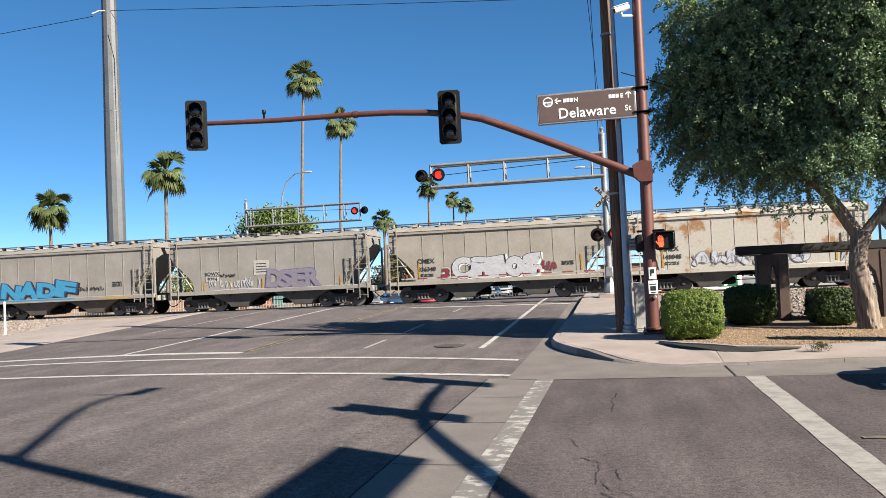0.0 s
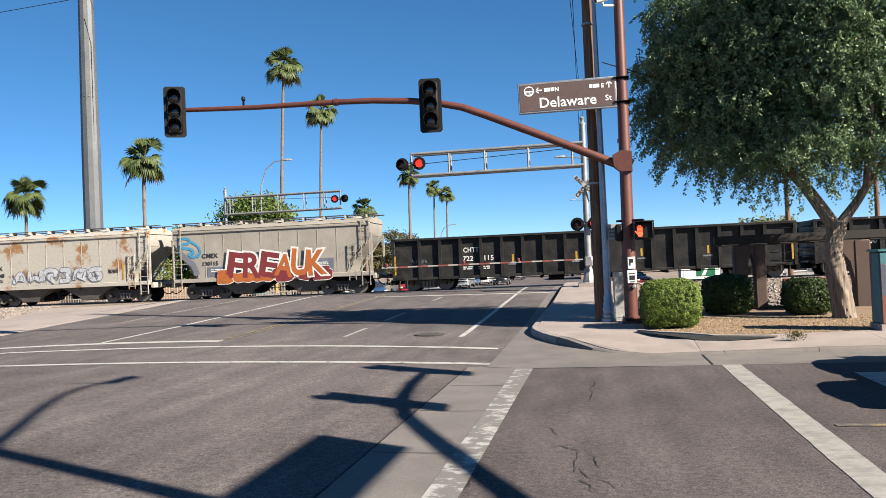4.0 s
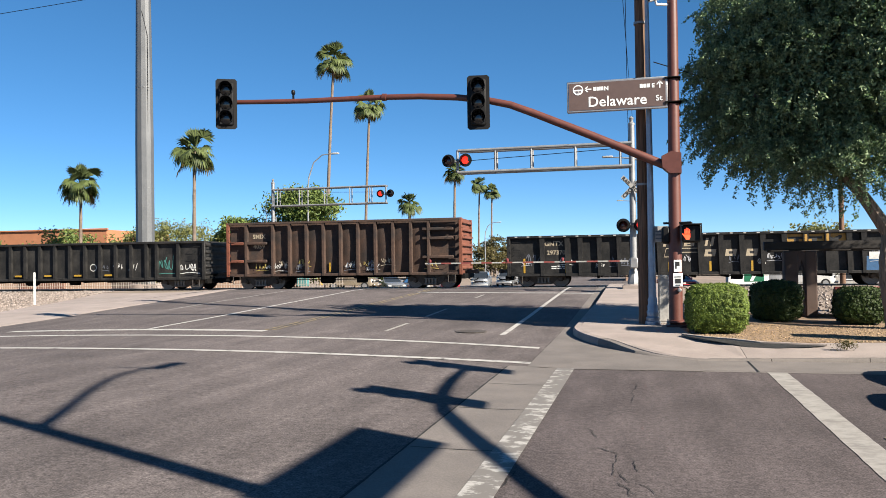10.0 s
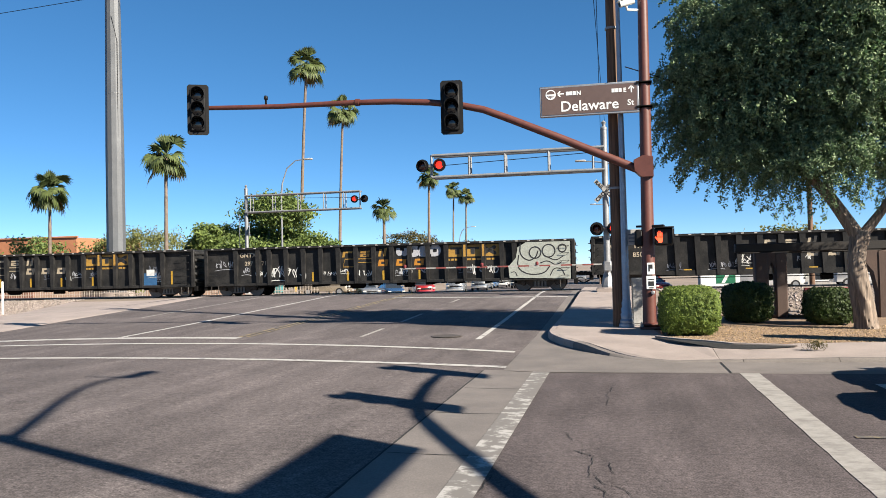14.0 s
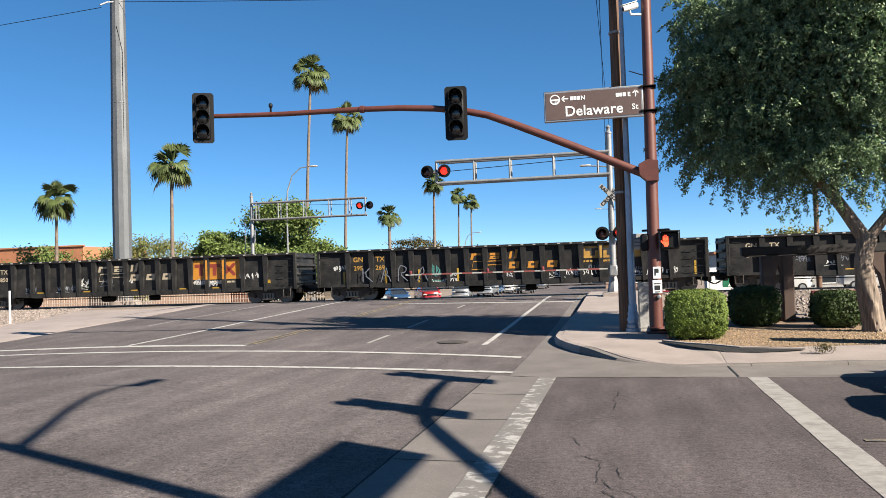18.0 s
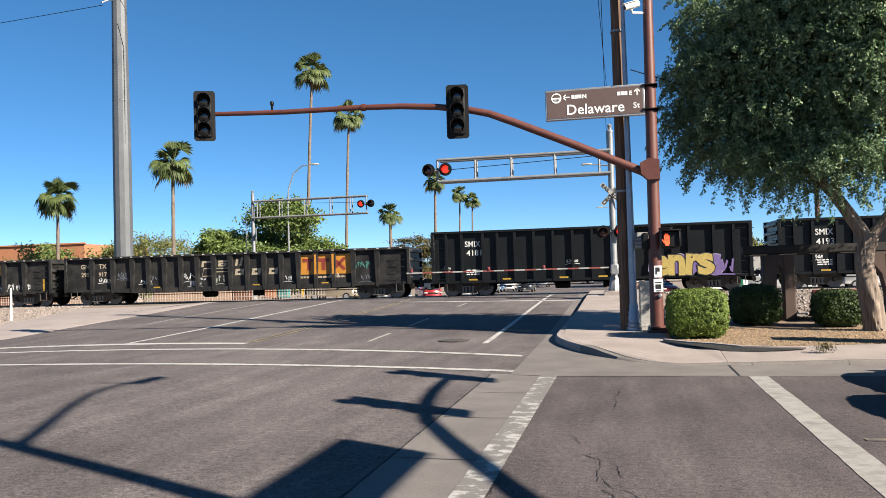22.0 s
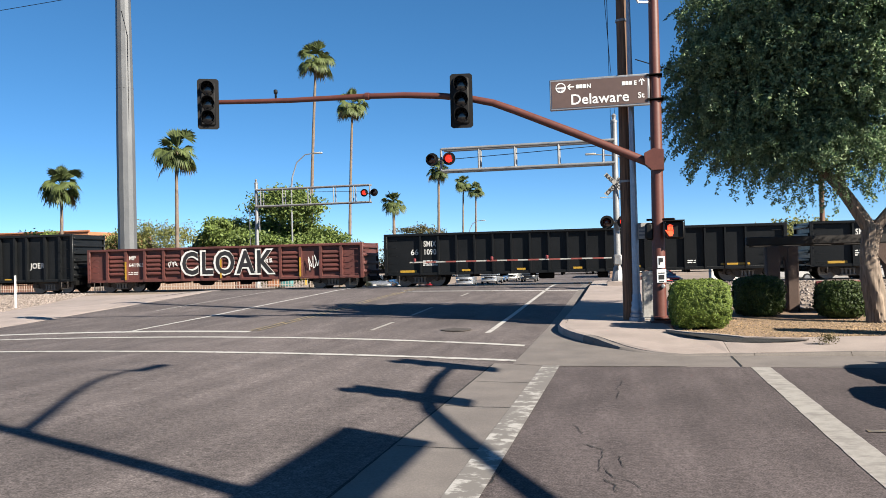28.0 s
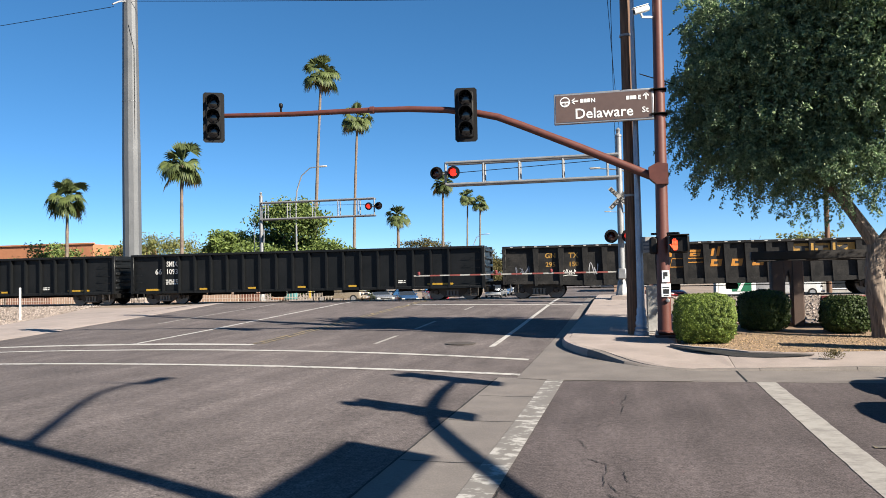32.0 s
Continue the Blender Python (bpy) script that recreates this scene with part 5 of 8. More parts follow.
for path, r, m_ in (([(0.3, 3.3), (0.5, 3.45), (0.95, 3.4), (1.05, 3.15), (0.5, 3.1), (0.4, 2.9), (1.1, 2.85), (1.3, 2.55), (0.85, 2.6), (1.2, 2.3), (1.5, 2.5)], 0.07, S_SKY), ([(0.3, 2.75), (0.75, 2.3), (1.2, 1.95), (1.4, 1.35)], 0.16, S_SLATE), ([(0.95, 3.3), (1.5, 3.0), (1.65, 2.6), (1.45, 2.35)], 0.06, S_SKY)):
    capg = Geo()
    ribbon(capg, path, r, -1.52 if m_ is S_SKY else -1.512)
    part("graffiti", capg, m_, h, "light blue sprayed figure" if m_ is S_SKY else "dark slate painted curve", None)

# open gondolas, in train order
c, st = gondola("black steel gondola car with white stencils", 36.7, 20.3, 2.8, 0.62, CAR_BLACK, 17)
side_text(c, "CHTT", 3.72, 1.95, 0.26, STENCIL, Y_SHEET)
side_text(c, "722", 3.75, 1.5, 0.26, STENCIL, Y_SHEET)
side_text(c, "115", 4.75, 1.5, 0.26, STENCIL, Y_SHEET)
bars(c, 3.7, 1.15, 0.5, 2, STENCIL, Y_SHEET, 1)
bars(c, 4.5, 1.15, 0.6, 2, STENCIL, Y_SHEET, 2)
for k in (4, 7, 10, 13):
    x = (st[k] + st[k + 1]) / 2
    plate(c, "reflector", x - 0.05, 1.35, x + 0.05, 1.75, Y_SHEET, PAINT_YELLOW, "yellow reflective tape")
    plate(c, "stencil", x - 0.25, 1.2, x + 0.2, 1.28, Y_SHEET, S_SLATE)
for x in (0.05, 20.1):
    plate(c, "reflector", x, 0.9, x + 0.09, 1.9, -1.63, PAINT_YELLOW, "yellow reflective tape")
scrawl(c, 1.0, 1.4, 0.8, 0.35, 4, S_SLATE, 5, Y_SHEET)
c, st = gondola("black steel gondola car with a few small tags", 57.95, 20.2, 2.8, 0.62, CAR_BLACK, 17, stakes=[1.68, 3.04, 3.69] + span(4.65, 15.62, 1.0) + [16.6, 17.25, 18.6])
side_text(c, "SMIX", 2.4, 1.9, 0.27, STENCIL, Y_SHEET)
side_text(c, "66100", 2.4, 1.5, 0.27, STENCIL, Y_SHEET)
side_text(c, "7", 3.36, 1.55, 0.25, STENCIL, Y_SHEET)
plate(c, "reflector", 0.5, 0.9, 1.5, 1.02, Y_SHEET, PAINT_YELLOW, "yellow reflective tape")
tapes(c, st, 0.85, 0.5, 0.1, (2, 4, 6, 8, 10, 12))
ring = Geo()
for k in range(16):
    a, b = 2 * math.pi * k / 16, 2 * math.pi * (k + 1) / 16
    capsule(ring, (13.1 + 0.2 * math.cos(a), 1.35 + 0.2 * math.sin(a)), (13.1 + 0.2 * math.cos(b), 1.35 + 0.2 * math.sin(b)), 0.02, Y_SHEET - 0.006, 3)
part("graffiti", ring, S_WHITE, c, "white sprayed ring", None)
scrawl(c, 13.6, 1.2, 0.5, 0.35, 3, S_SLATE, 8, Y_SHEET)
scrawl(c, 14.4, 1.15, 0.6, 0.5, 4, S_WHITE, 9, Y_SHEET, 0.02)
scrawl(c, 15.4, 1.1, 0.6, 0.6, 3, S_WHITE, 10, Y_SHEET, 0.02)
scrawl(c, 17.35, 1.0, 0.9, 1.15, 6, S_TEAL, 11, Y_SHEET, 0.03)
scrawl(c, 18.7, 1.0, 1.1, 0.6, 5, S_WHITE, 12, Y_SHEET, 0.03)
c, st = gondola("tall rust-brown scrap gondola car with bulging sides", 79.65, 13.3, 3.75, 0.75, CAR_BROWN, 11, stake_w=0.13, end_paint=CAR_RUST, stakes=[1.08] + span(2.66, 11.55, 0.99), sheet_y=1.29)
Y_SHEET = -1.296
side_text(c, "SMIX", 1.75, 2.85, 0.24, CREAM, Y_SHEET)
side_text(c, "4059", 1.75, 2.3, 0.24, CREAM, Y_SHEET)
for x0, x1 in ((0.15, 0.95), (1.05, 2.3), (11.2, 12.9)):
    for z in (1.5, 2.5) if x1 < 11 else (1.6, 2.6, 3.1):
        part("side_rib", Geo().box(x0, -1.58, z, x1, -1.29, z + 0.16, 0.03), CAR_RUST if x1 < 1 else CAR_BROWN, c)
for a, b in zip(st[1:-1], st[2:]):
    g, vs = Geo(), []
    dent = noise.noise(Vector((a * 2.7, 1.5, 0))) * 0.05
    for i in range(7):
        for j in range(9):
            fx, fz = i / 6, j / 8
            out = (0.09 + dent) * math.sin(math.pi * fx) ** 0.8 * math.sin(math.pi * fz) ** 0.6 + 0.03 * noise.noise(Vector((a + fx * 1.7, fz * 3.0, 7)))
            vs.append((a + 0.05 + (b - a - 0.1) * fx, -1.293 - max(out, 0.0), 0.88 + 2.72 * fz))
    g.add(vs, [(i * 9 + j, (i + 1) * 9 + j, (i + 1) * 9 + j + 1, i * 9 + j + 1) for i in range(6) for j in range(8)])
    part("side_panel", g, CAR_BROWN, c, "dented side sheet bulging between stakes")
Y_SHEET = -1.39
for k, x in enumerate((1.6, 3.0, 4.1, 7.1, 7.9, 8.9, 11.3)):
    scrawl(c, x, 1.1 + 0.1 * (k % 3), 0.7, 0.45, 3, CREAM if k % 2 else S_YELLOW, 40 + k, Y_SHEET, 0.018)
plate(c, "reflector", 5.9, 0.95, 6.0, 1.45, Y_SHEET, PAINT_YELLOW, "yellow reflective tape")


Y_SHEET = -1.426


def railcar_logo(c, st, k0, z, bright, panel, k1, letter, flat=False):
    """Blocky wordmark and panel of a car pool, drawn as plain shapes."""
    xs_ = [(st[k] + st[k + 1]) / 2 for k in range(k0, k0 + 7)]

    def block(x, z0, w, h, material):
        poly = [(x - w / 2 - h * 0.1, z0), (x + w / 2 - h * 0.1, z0), (x + w / 2 + h * 0.1, z0 + h), (x - w / 2 + h * 0.1, z0 + h)]
        part("logo_block", Geo().prism(poly, Y_SHEET - 0.006, Y_SHEET), material, c, "", None)

    za = z + 0.26
    block(xs_[0] - 0.2, za, 0.14, 0.33, bright)
    block(xs_[0] + 0.08, za + 0.22, 0.4, 0.11, bright)
    block(xs_[1], za + 0.22, 0.52, 0.11, bright)
    block(xs_[1] - 0.02, za, 0.5, 0.18, bright)
    plate(c, "logo_slot", xs_[1] - 0.1, za + 0.06, xs_[1] + 0.08, za + 0.12, Y_SHEET - 0.004, S_BLACK)
    block(xs_[2] - 0.16, za, 0.13, 0.4, bright)
    block(xs_[2] + 0.12, za, 0.13, 0.46, bright)
    low = LOGO_ORANGE if bright is not CREAM else CREAM
    for x in xs_[2:5]:
        block(x, z - 0.26, 0.52, 0.35, low)
        plate(c, "logo_slot", x - 0.1, z - 0.14, x + 0.1, z - 0.02, Y_SHEET - 0.004, S_BLACK)
    g = Geo()
    x0 = xs_[0] - 0.25
    ribbon(g, [(x0 + 1.75, z + 0.1), (x0 + 1.75, z + 0.16), (x0 + 0.1, z + 0.16), (x0, z - 0.26), (x0 + 0.75, z - 0.26), (x0 + 0.85, z - 0.04), (x0 + 1.72, z - 0.04)], 0.024, Y_SHEET - 0.006, 0)
    part("logo_outline", g, bright, c, "", None)
    xa, xb = st[k1] + 0.08, st[k1 + 3] - 0.08
    za, zb = (z + 0.14, z + 0.76) if not flat else (z - 0.34, z + 0.74)
    for k in range(3):
        plate(c, "logo_panel", max(xa, st[k1 + k] + 0.05), za, min(xb, st[k1 + k + 1] - 0.05), zb, Y_SHEET, panel, "yellow painted panel")
        if k:
            part("logo_panel", Geo().box(st[k1 + k] - 0.06, -1.606, za, st[k1 + k] + 0.06, -1.599, zb), panel, c, "yellow painted panel on a stake", None)
    hh, zc = zb - za, za
    for k in range(2):
        xm = xa + 0.5 + k * 0.82
        plate(c, "logo_bar", xm - 0.36, zc + hh * 0.62, xm + 0.36, zc + hh * 0.8, Y_SHEET - 0.006, letter)
        plate(c, "logo_bar", xm - 0.1, zc + hh * 0.2, xm + 0.12, zc + hh * 0.62, Y_SHEET - 0.006, letter)
    g = Geo()
    xm = xa + 2.2
    for s in (-1, 1):
        capsule(g, (xm - 0.3 * s, zc + hh * 0.24), (xm + 0.3 * s, zc + hh * 0.76), 0.09, Y_SHEET - 0.012, 3)
    part("logo_cross", g, letter, c, "", None)
    bars(c, xa, za - 0.2, 0.5, 1, LOGO_YELLOW if not flat else CREAM, Y_SHEET, 3, 0.1)
    bars(c, xa + 0.95, za - 0.2, 1.6, 1, LOGO_YELLOW if not flat else CREAM, Y_SHEET, 4, 0.1)


POOL = dict(taper=0.3, stake_w=0.2, stakes=[1.74, 3.03, 3.69] + span(4.66, 15.54, 0.99) + [16.51, 17.17, 18.46])
c, st = gondola("black gondola car with yellow pool panel and blue painted square", 95.5, 20.3, 2.68, 0.6, CAR_BLACK, 17, **POOL)
side_text(c, "GNTX", 2.3, 2.15, 0.24, CREAM, Y_SHEET)
side_text(c, "297370", 2.55, 1.7, 0.22, CREAM, Y_SHEET)
railcar_logo(c, st, 6, 1.75, CREAM, LOGO_YELLOW, 12, STENCIL_DARK)
plate(c, "patch", 17.25, 0.72, 18.05, 1.4, Y_SHEET, PANEL_BLUE, "blue painted square")
plate(c, "patch", 17.42, 1.25, 17.9, 1.6, Y_SHEET - 0.004, S_WHITE)
scrawl(c, 0.9, 1.0, 0.8, 1.0, 3, S_SLATE, 50, Y_SHEET)
scrawl(c, 5.2, 1.1, 1.6, 0.5, 6, S_SLATE, 51, Y_SHEET)
scrawl(c, 17.6, 1.4, 0.8, 0.5, 3, S_SLATE, 52, Y_SHEET)
for k in (6, 8, 10, 12):
    x = (st[k] + st[k + 1]) / 2
    plate(c, "reflector", x - 0.05, 0.75, x + 0.05, 1.25, Y_SHEET, PAINT_YELLOW, "yellow reflective tape")
for x in (0.75, 2.9, 18.9):
    plate(c, "reflector", x, 0.75, x + 0.1, 1.5, Y_SHEET, PAINT_YELLOW, "yellow reflective tape")
bars(c, 2.2, 1.05, 0.7, 2, STENCIL, Y_SHEET, 9)
bars(c, 18.0, 1.2, 0.5, 4, STENCIL, Y_SHEET, 10)
c, st = gondola("black gondola car with a pale cartoon-like mural at its end", 116.6, 20.2, 2.68, 0.6, CAR_BLACK, 17, **POOL)
side_text(c, "GNTX", 2.41, 2.15, 0.24, CREAM, Y_SHEET)
side_text(c, "297", 2.46, 1.7, 0.22, CREAM, Y_SHEET)
side_text(c, "71", 3.36, 1.7, 0.22, CREAM, Y_SHEET)
railcar_logo(c, st, 6, 1.75, LOGO_YELLOW, LOGO_YELLOW, 12, STENCIL_DARK)
scrawl(c, 0.5, 1.5, 1.2, 0.6, 5, S_SILVER, 60, Y_SHEET)
scrawl(c, 3.6, 0.85, 1.0, 0.95, 2, S_WHITE, 61, Y_SHEET, 0.03)
scrawl(c, 4.6, 0.85, 1.2, 0.9, 3, S_WHITE, 62, Y_SHEET, 0.03)
scrawl(c, 8.7, 0.9, 0.8, 0.5, 4, S_WHITE, 63, Y_SHEET, 0.02)
scrawl(c, 11.0, 1.0, 0.7, 0.45, 4, S_WHITE, 64, Y_SHEET, 0.02)
mural(c, 10.8, 1.95, 2.4, 0.6, 4, S_SILVER, S_BLACK, 65, Y_SHEET, 0.18, 0.03, "silver bubble graffiti")
scrawl(c, 14.9, 0.85, 1.4, 0.7, 4, S_WHITE, 66, Y_SHEET, 0.025)
mint = Geo().prism([(16.9, 0.72), (16.85, 1.3), (17.25, 1.75), (17.35, 2.3), (17.9, 2.62), (20.05, 2.62), (20.05, 0.62), (18.9, 0.66)], -1.612, -1.606)
part("graffiti", mint, S_MINT, c, "pale mint painted ground of the mural", None)
for k, (path, wide) in enumerate((([(17.5, 2.5), (17.45, 1.9), (17.9, 1.55), (18.3, 1.75), (18.4, 2.1)], 0.03), ([(17.4, 1.9), (17.3, 1.2), (17.9, 0.85), (18.7, 0.9), (19.0, 1.3)], 0.03), ([(18.9, 1.75), (19.3, 1.55), (19.7, 1.8)], 0.025),
                                  ([(18.5, 1.45), (18.9, 1.6), (19.3, 1.3), (19.6, 1.5)], 0.025), ([(19.0, 0.8), (19.2, 1.2), (19.6, 1.15), (19.75, 0.8)], 0.025), ([(17.0, 1.0), (17.2, 1.05), (17.3, 0.8)], 0.02))):
    stroke = Geo()
    ribbon(stroke, path, wide, -1.616)
    part("graffiti", stroke, S_BLACK, c, "black stroke of the mural", None)
for cx, cz, r in ((18.25, 2.0, 0.3), (18.95, 2.08, 0.33), (19.65, 2.2, 0.2)):
    ring = Geo()
    ribbon(ring, [(cx + r * math.cos(k * 0.3927), cz + r * math.sin(k * 0.3927)) for k in range(17)], 0.03, -1.619, 1)
    part("graffiti", ring, S_BLACK, c, "black ring of the mural", None)
for k in (4, 6, 8, 10):
    x = (st[k] + st[k + 1]) / 2
    plate(c, "reflector", x - 0.05, 0.75, x + 0.05, 1.25, Y_SHEET, PAINT_YELLOW, "yellow reflective tape")
DEEP = dict(taper=0.35, stake_w=0.22, belly=0.14, stakes=[1.65, 2.95] + span(4.17, 16.1, 0.994) + [17.23, 18.57])
c, st = gondola("black deep-sill gondola car with a large orange panel", 137.8, 20.3, 2.75, 0.78, CAR_BLACK, 17, **DEEP)
side_text(c, "GN", 1.15, 2.1, 0.26, CREAM, Y_SHEET)
side_text(c, "TX", 2.25, 2.1, 0.26, CREAM, Y_SHEET)
side_text(c, "295", 1.15, 1.65, 0.24, CREAM, Y_SHEET)
side_text(c, "850", 2.25, 1.65, 0.24, CREAM, Y_SHEET)
railcar_logo(c, st, 6, 1.75, CREAM, LOGO_ORANGE, 12, LOGO_RED, True)
scrawl(c, 17.0, 1.3, 1.1, 0.5, 5, S_WHITE, 70, Y_SHEET, 0.022)
side_text(c, "READ", (st[12] + st[13]) / 2, 1.16, 0.19, S_WHITE, Y_SHEET, "white sprayed words")
side_text(c, "MORE!", (st[13] + st[14]) / 2, 1.16, 0.19, S_WHITE, Y_SHEET, "white sprayed words")
tapes(c, st, 0.85, 0.4, 0.12, (2, 5, 8, 11, 13))
plate(c, "reflector", 18.4, 1.1, 18.8, 1.3, Y_SHEET, PAINT_YELLOW, "yellow reflective tape")
c, st = gondola("black deep-sill gondola car covered in white chalky scrawls", 159.45, 20.3, 2.75, 0.78, CAR_BLACK, 17, **DEEP)
side_text(c, "GN", 2.2, 2.1, 0.26, LOGO_YELLOW, Y_SHEET)
side_text(c, "TX", 3.42, 2.1, 0.26, LOGO_YELLOW, Y_SHEET)
side_text(c, "295", 2.2, 1.65, 0.24, LOGO_YELLOW, Y_SHEET)
side_text(c, "269", 3.42, 1.65, 0.24, LOGO_YELLOW, Y_SHEET)
railcar_logo(c, st, 6, 1.75, LOGO_ORANGE, LOGO_YELLOW, 12, STENCIL_DARK)
chalk(c, "KARA", (2.5, 3.5, 4.45, 5.5), 1.0, 0.6, 0.85, S_SLATE, -1.606, 0.026)
scrawl(c, 6.0, 1.0, 0.7, 1.1, 3, S_TEAL, 76, Y_SHEET, 0.03)
scrawl(c, 6.2, 0.75, 1.4, 0.4, 5, S_WHITE, 77, Y_SHEET, 0.022)
scrawl(c, 13.3, 0.95, 1.8, 0.5, 5, S_WHITE, 78, Y_SHEET, 0.02)
scrawl(c, 17.4, 0.95, 1.5, 0.5, 5, S_WHITE, 79, Y_SHEET, 0.02)
scrawl(c, 0.8, 1.6, 0.8, 0.4, 4, S_WHITE, 80, Y_SHEET, 0.02)
for x in (1.35, 3.7, 5.5, 7.6, 19.7):
    plate(c, "reflector", x, 0.85, x + 0.1, 1.6, Y_SHEET, PAINT_YELLOW, "yellow reflective tape")
c, st = gondola("black deep-sill gondola car with a large orange panel and cream wordmark", 180.75, 20.3, 2.75, 0.78, CAR_BLACK, 17, **DEEP)
side_text(c, "GN", 1.15, 2.1, 0.26, CREAM, Y_SHEET)
side_text(c, "TX", 2.25, 2.1, 0.26, CREAM, Y_SHEET)
side_text(c, "295", 1.15, 1.65, 0.24, CREAM, Y_SHEET)
side_text(c, "917", 2.25, 1.65, 0.24, CREAM, Y_SHEET)
railcar_logo(c, st, 6, 1.75, CREAM, LOGO_ORANGE, 12, LOGO_RED, True)
scrawl(c, 2.0, 1.3, 0.8, 0.3, 4, S_WHITE, 81, Y_SHEET, 0.022)
scrawl(c, 3.2, 1.5, 0.6, 0.4, 2, S_SLATE, 82, Y_SHEET, 0.018)
scrawl(c, 9.2, 1.05, 0.55, 0.6, 3, S_MINT, 83, Y_SHEET, 0.022, "small white sprayed sketch")
scrawl(c, 17.2, 1.6, 0.9, 0.55, 4, S_TEAL, 84, Y_SHEET, 0.022)
tapes(c, st, 0.85, 0.4, 0.12, (3, 9, 13))
rng = np.random.default_rng(404)
for car_, u0 in cars[7:13]:
    for k in range(9):
        x = rng.uniform(2.0, 18.0)
        scrawl(car_, x, rng.uniform(0.95, 1.3), rng.uniform(0.4, 0.8), rng.uniform(0.25, 0.55), int(rng.integers(2, 4)), (S_WHITE, S_SILVER, S_SLATE)[k % 3], 500 + k + int(u0), Y_SHEET, 0.017)
for car_u, num, sd in ((202.4, "4181", 1), (219.8, "4193", 2)):
    c, st = gondola("tall fresh black gondola car with a bright mural" if sd == 1 else "tall fresh black gondola car with small tags", car_u, 16.05, 3.45, 0.72, CAR_NEW, 16, stake_w=0.13, stakes=[0.72, 1.55, 2.67, 3.44] + span(4.35, 12.3, 0.99) + [13.1, 14.3, 15.25])
    side_text(c, "SMIX", 2.23, 2.62, 0.3, STENCIL, Y_SHEET)
    side_text(c, num, 2.23, 2.15, 0.3, STENCIL, Y_SHEET)
    bars(c, 1.75, 1.35, 0.7, 3, STENCIL, Y_SHEET, 20 + sd, 0.06)
    tapes(c, st, 0.82, 0.45, 0.1, (1, 3, 6, 8, 11))
    if sd == 1:
        mural(c, 11.15, 0.8, 3.4, 1.1, 6, S_PURPLE, S_LILAC, 90, -1.604, 0.3, 0.05, "purple graffiti ground")
        bubble(c, "enrs", 11.37, 0.82, 2.9, 1.05, S_YELLOW, S_BLACK, -1.622, "pale yellow graffiti letters on a purple ground", 0.06, 0.035, seed=90)
        scrawl(c, 14.3, 0.85, 0.9, 1.0, 4, S_PURPLE, 91, -1.61, 0.05, "purple sprayed strokes")
        scrawl(c, 7.0, 1.6, 0.6, 0.22, 4, S_WHITE, 92, Y_SHEET, 0.02)
        scrawl(c, 0.5, 1.4, 0.4, 0.3, 2, S_WHITE, 93, Y_SHEET, 0.02)
    else:
        side_text(c, "JOER", 14.0, 1.5, 0.32, S_WHITE, Y_SHEET, "white sprayed tag")
        scrawl(c, 1.5, 1.4, 0.5, 0.3, 3, S_WHITE, 95, Y_SHEET, 0.025)
c, st = gondola("oxide red gondola car with louvred panels and big white lettering", 236.95, 16.3, 2.48, 0.6, CAR_RED, 13, stake_w=0.14)
side_text(c, "MP", 2.55, 1.85, 0.24, STENCIL, Y_SHEET)
side_text(c, "641965", 2.55, 1.45, 0.22, STENCIL, Y_SHEET)
bars(c, 2.2, 1.1, 0.8, 2, STENCIL, Y_SHEET, 25, 0.05)
for k in range(12):
    if k in (1, 10):
        continue
    for i in range(5):
        z = 0.95 + i * 0.24
        part("side_rib", Geo().prism([(-1.5, z), (-1.56, z + 0.05), (-1.56, z + 0.12), (-1.5, z + 0.19)], st[k] + 0.14, st[k + 1] - 0.14, "x"), CAR_RED, c)
lettering("CLOAK", 1.25, S_BLACK, c, pose(8.5, -1.612, 0.98, 90) @ Matrix.Diagonal((0.84, 1, 1, 1)), "black fill of the big lettering", 1.18, 0.04, "graffiti")
lettering("CLOAK", 1.25, S_WHITE, c, pose(8.44, -1.606, 0.98, 90) @ Matrix.Diagonal((0.84, 1, 1, 1)), "white outline of the big lettering", 1.18, 0.12, "graffiti")
scrawl(c, 4.9, 1.3, 0.7, 0.5, 3, S_WHITE, 96, -1.56, 0.025)
scrawl(c, 10.6, 1.4, 0.6, 0.6, 3, S_WHITE, 97, -1.56, 0.03)
scrawl(c, 13.3, 1.0, 0.7, 0.9, 2, S_WHITE, 98, -1.56, 0.03)
for k in (1, 6, 10):
    plate(c, "reflector", st[k] - 0.05, 0.7, st[k] + 0.05, 1.75, -1.604, PAINT_YELLOW, "yellow reflective tape")
for car_u, num in ((254.6, "1090"), (276.05, "1093")):
    c, st = gondola("fresh black gondola car with white stencils", car_u, 20.25, 2.85, 0.65, CAR_NEW, 16, stake_w=0.09, stakes=span(1.9, 18.4, 0.97))
    side_text(c, "SMIX", 2.35, 2.15, 0.3, STENCIL, Y_SHEET)
    side_text(c, "66", 1.55, 1.72, 0.3, STENCIL, Y_SHEET)
    side_text(c, num, 2.4, 1.72, 0.3, STENCIL, Y_SHEET)
    bars(c, 2.0, 1.35, 0.8, 3, STENCIL, Y_SHEET, 30, 0.06)
    plate(c, "reflector", 0.75, 0.78, 1.65, 0.9, Y_SHEET, PAINT_YELLOW, "yellow reflective tape")
    plate(c, "reflector", 17.2, 0.82, 18.6, 0.92, Y_SHEET, PAINT_YELLOW, "yellow reflective tape")
    tapes(c, st, 0.8, 0.45, 0.1, (2, 5, 8, 11))
    bars(c, 15.6, 1.05, 0.4, 2, STENCIL, Y_SHEET, 31)
c, st = gondola("black deep-sill gondola car with yellow lettering and white tags", 297.4, 20.3, 2.75, 0.78, CAR_BLACK, 17, **DEEP)
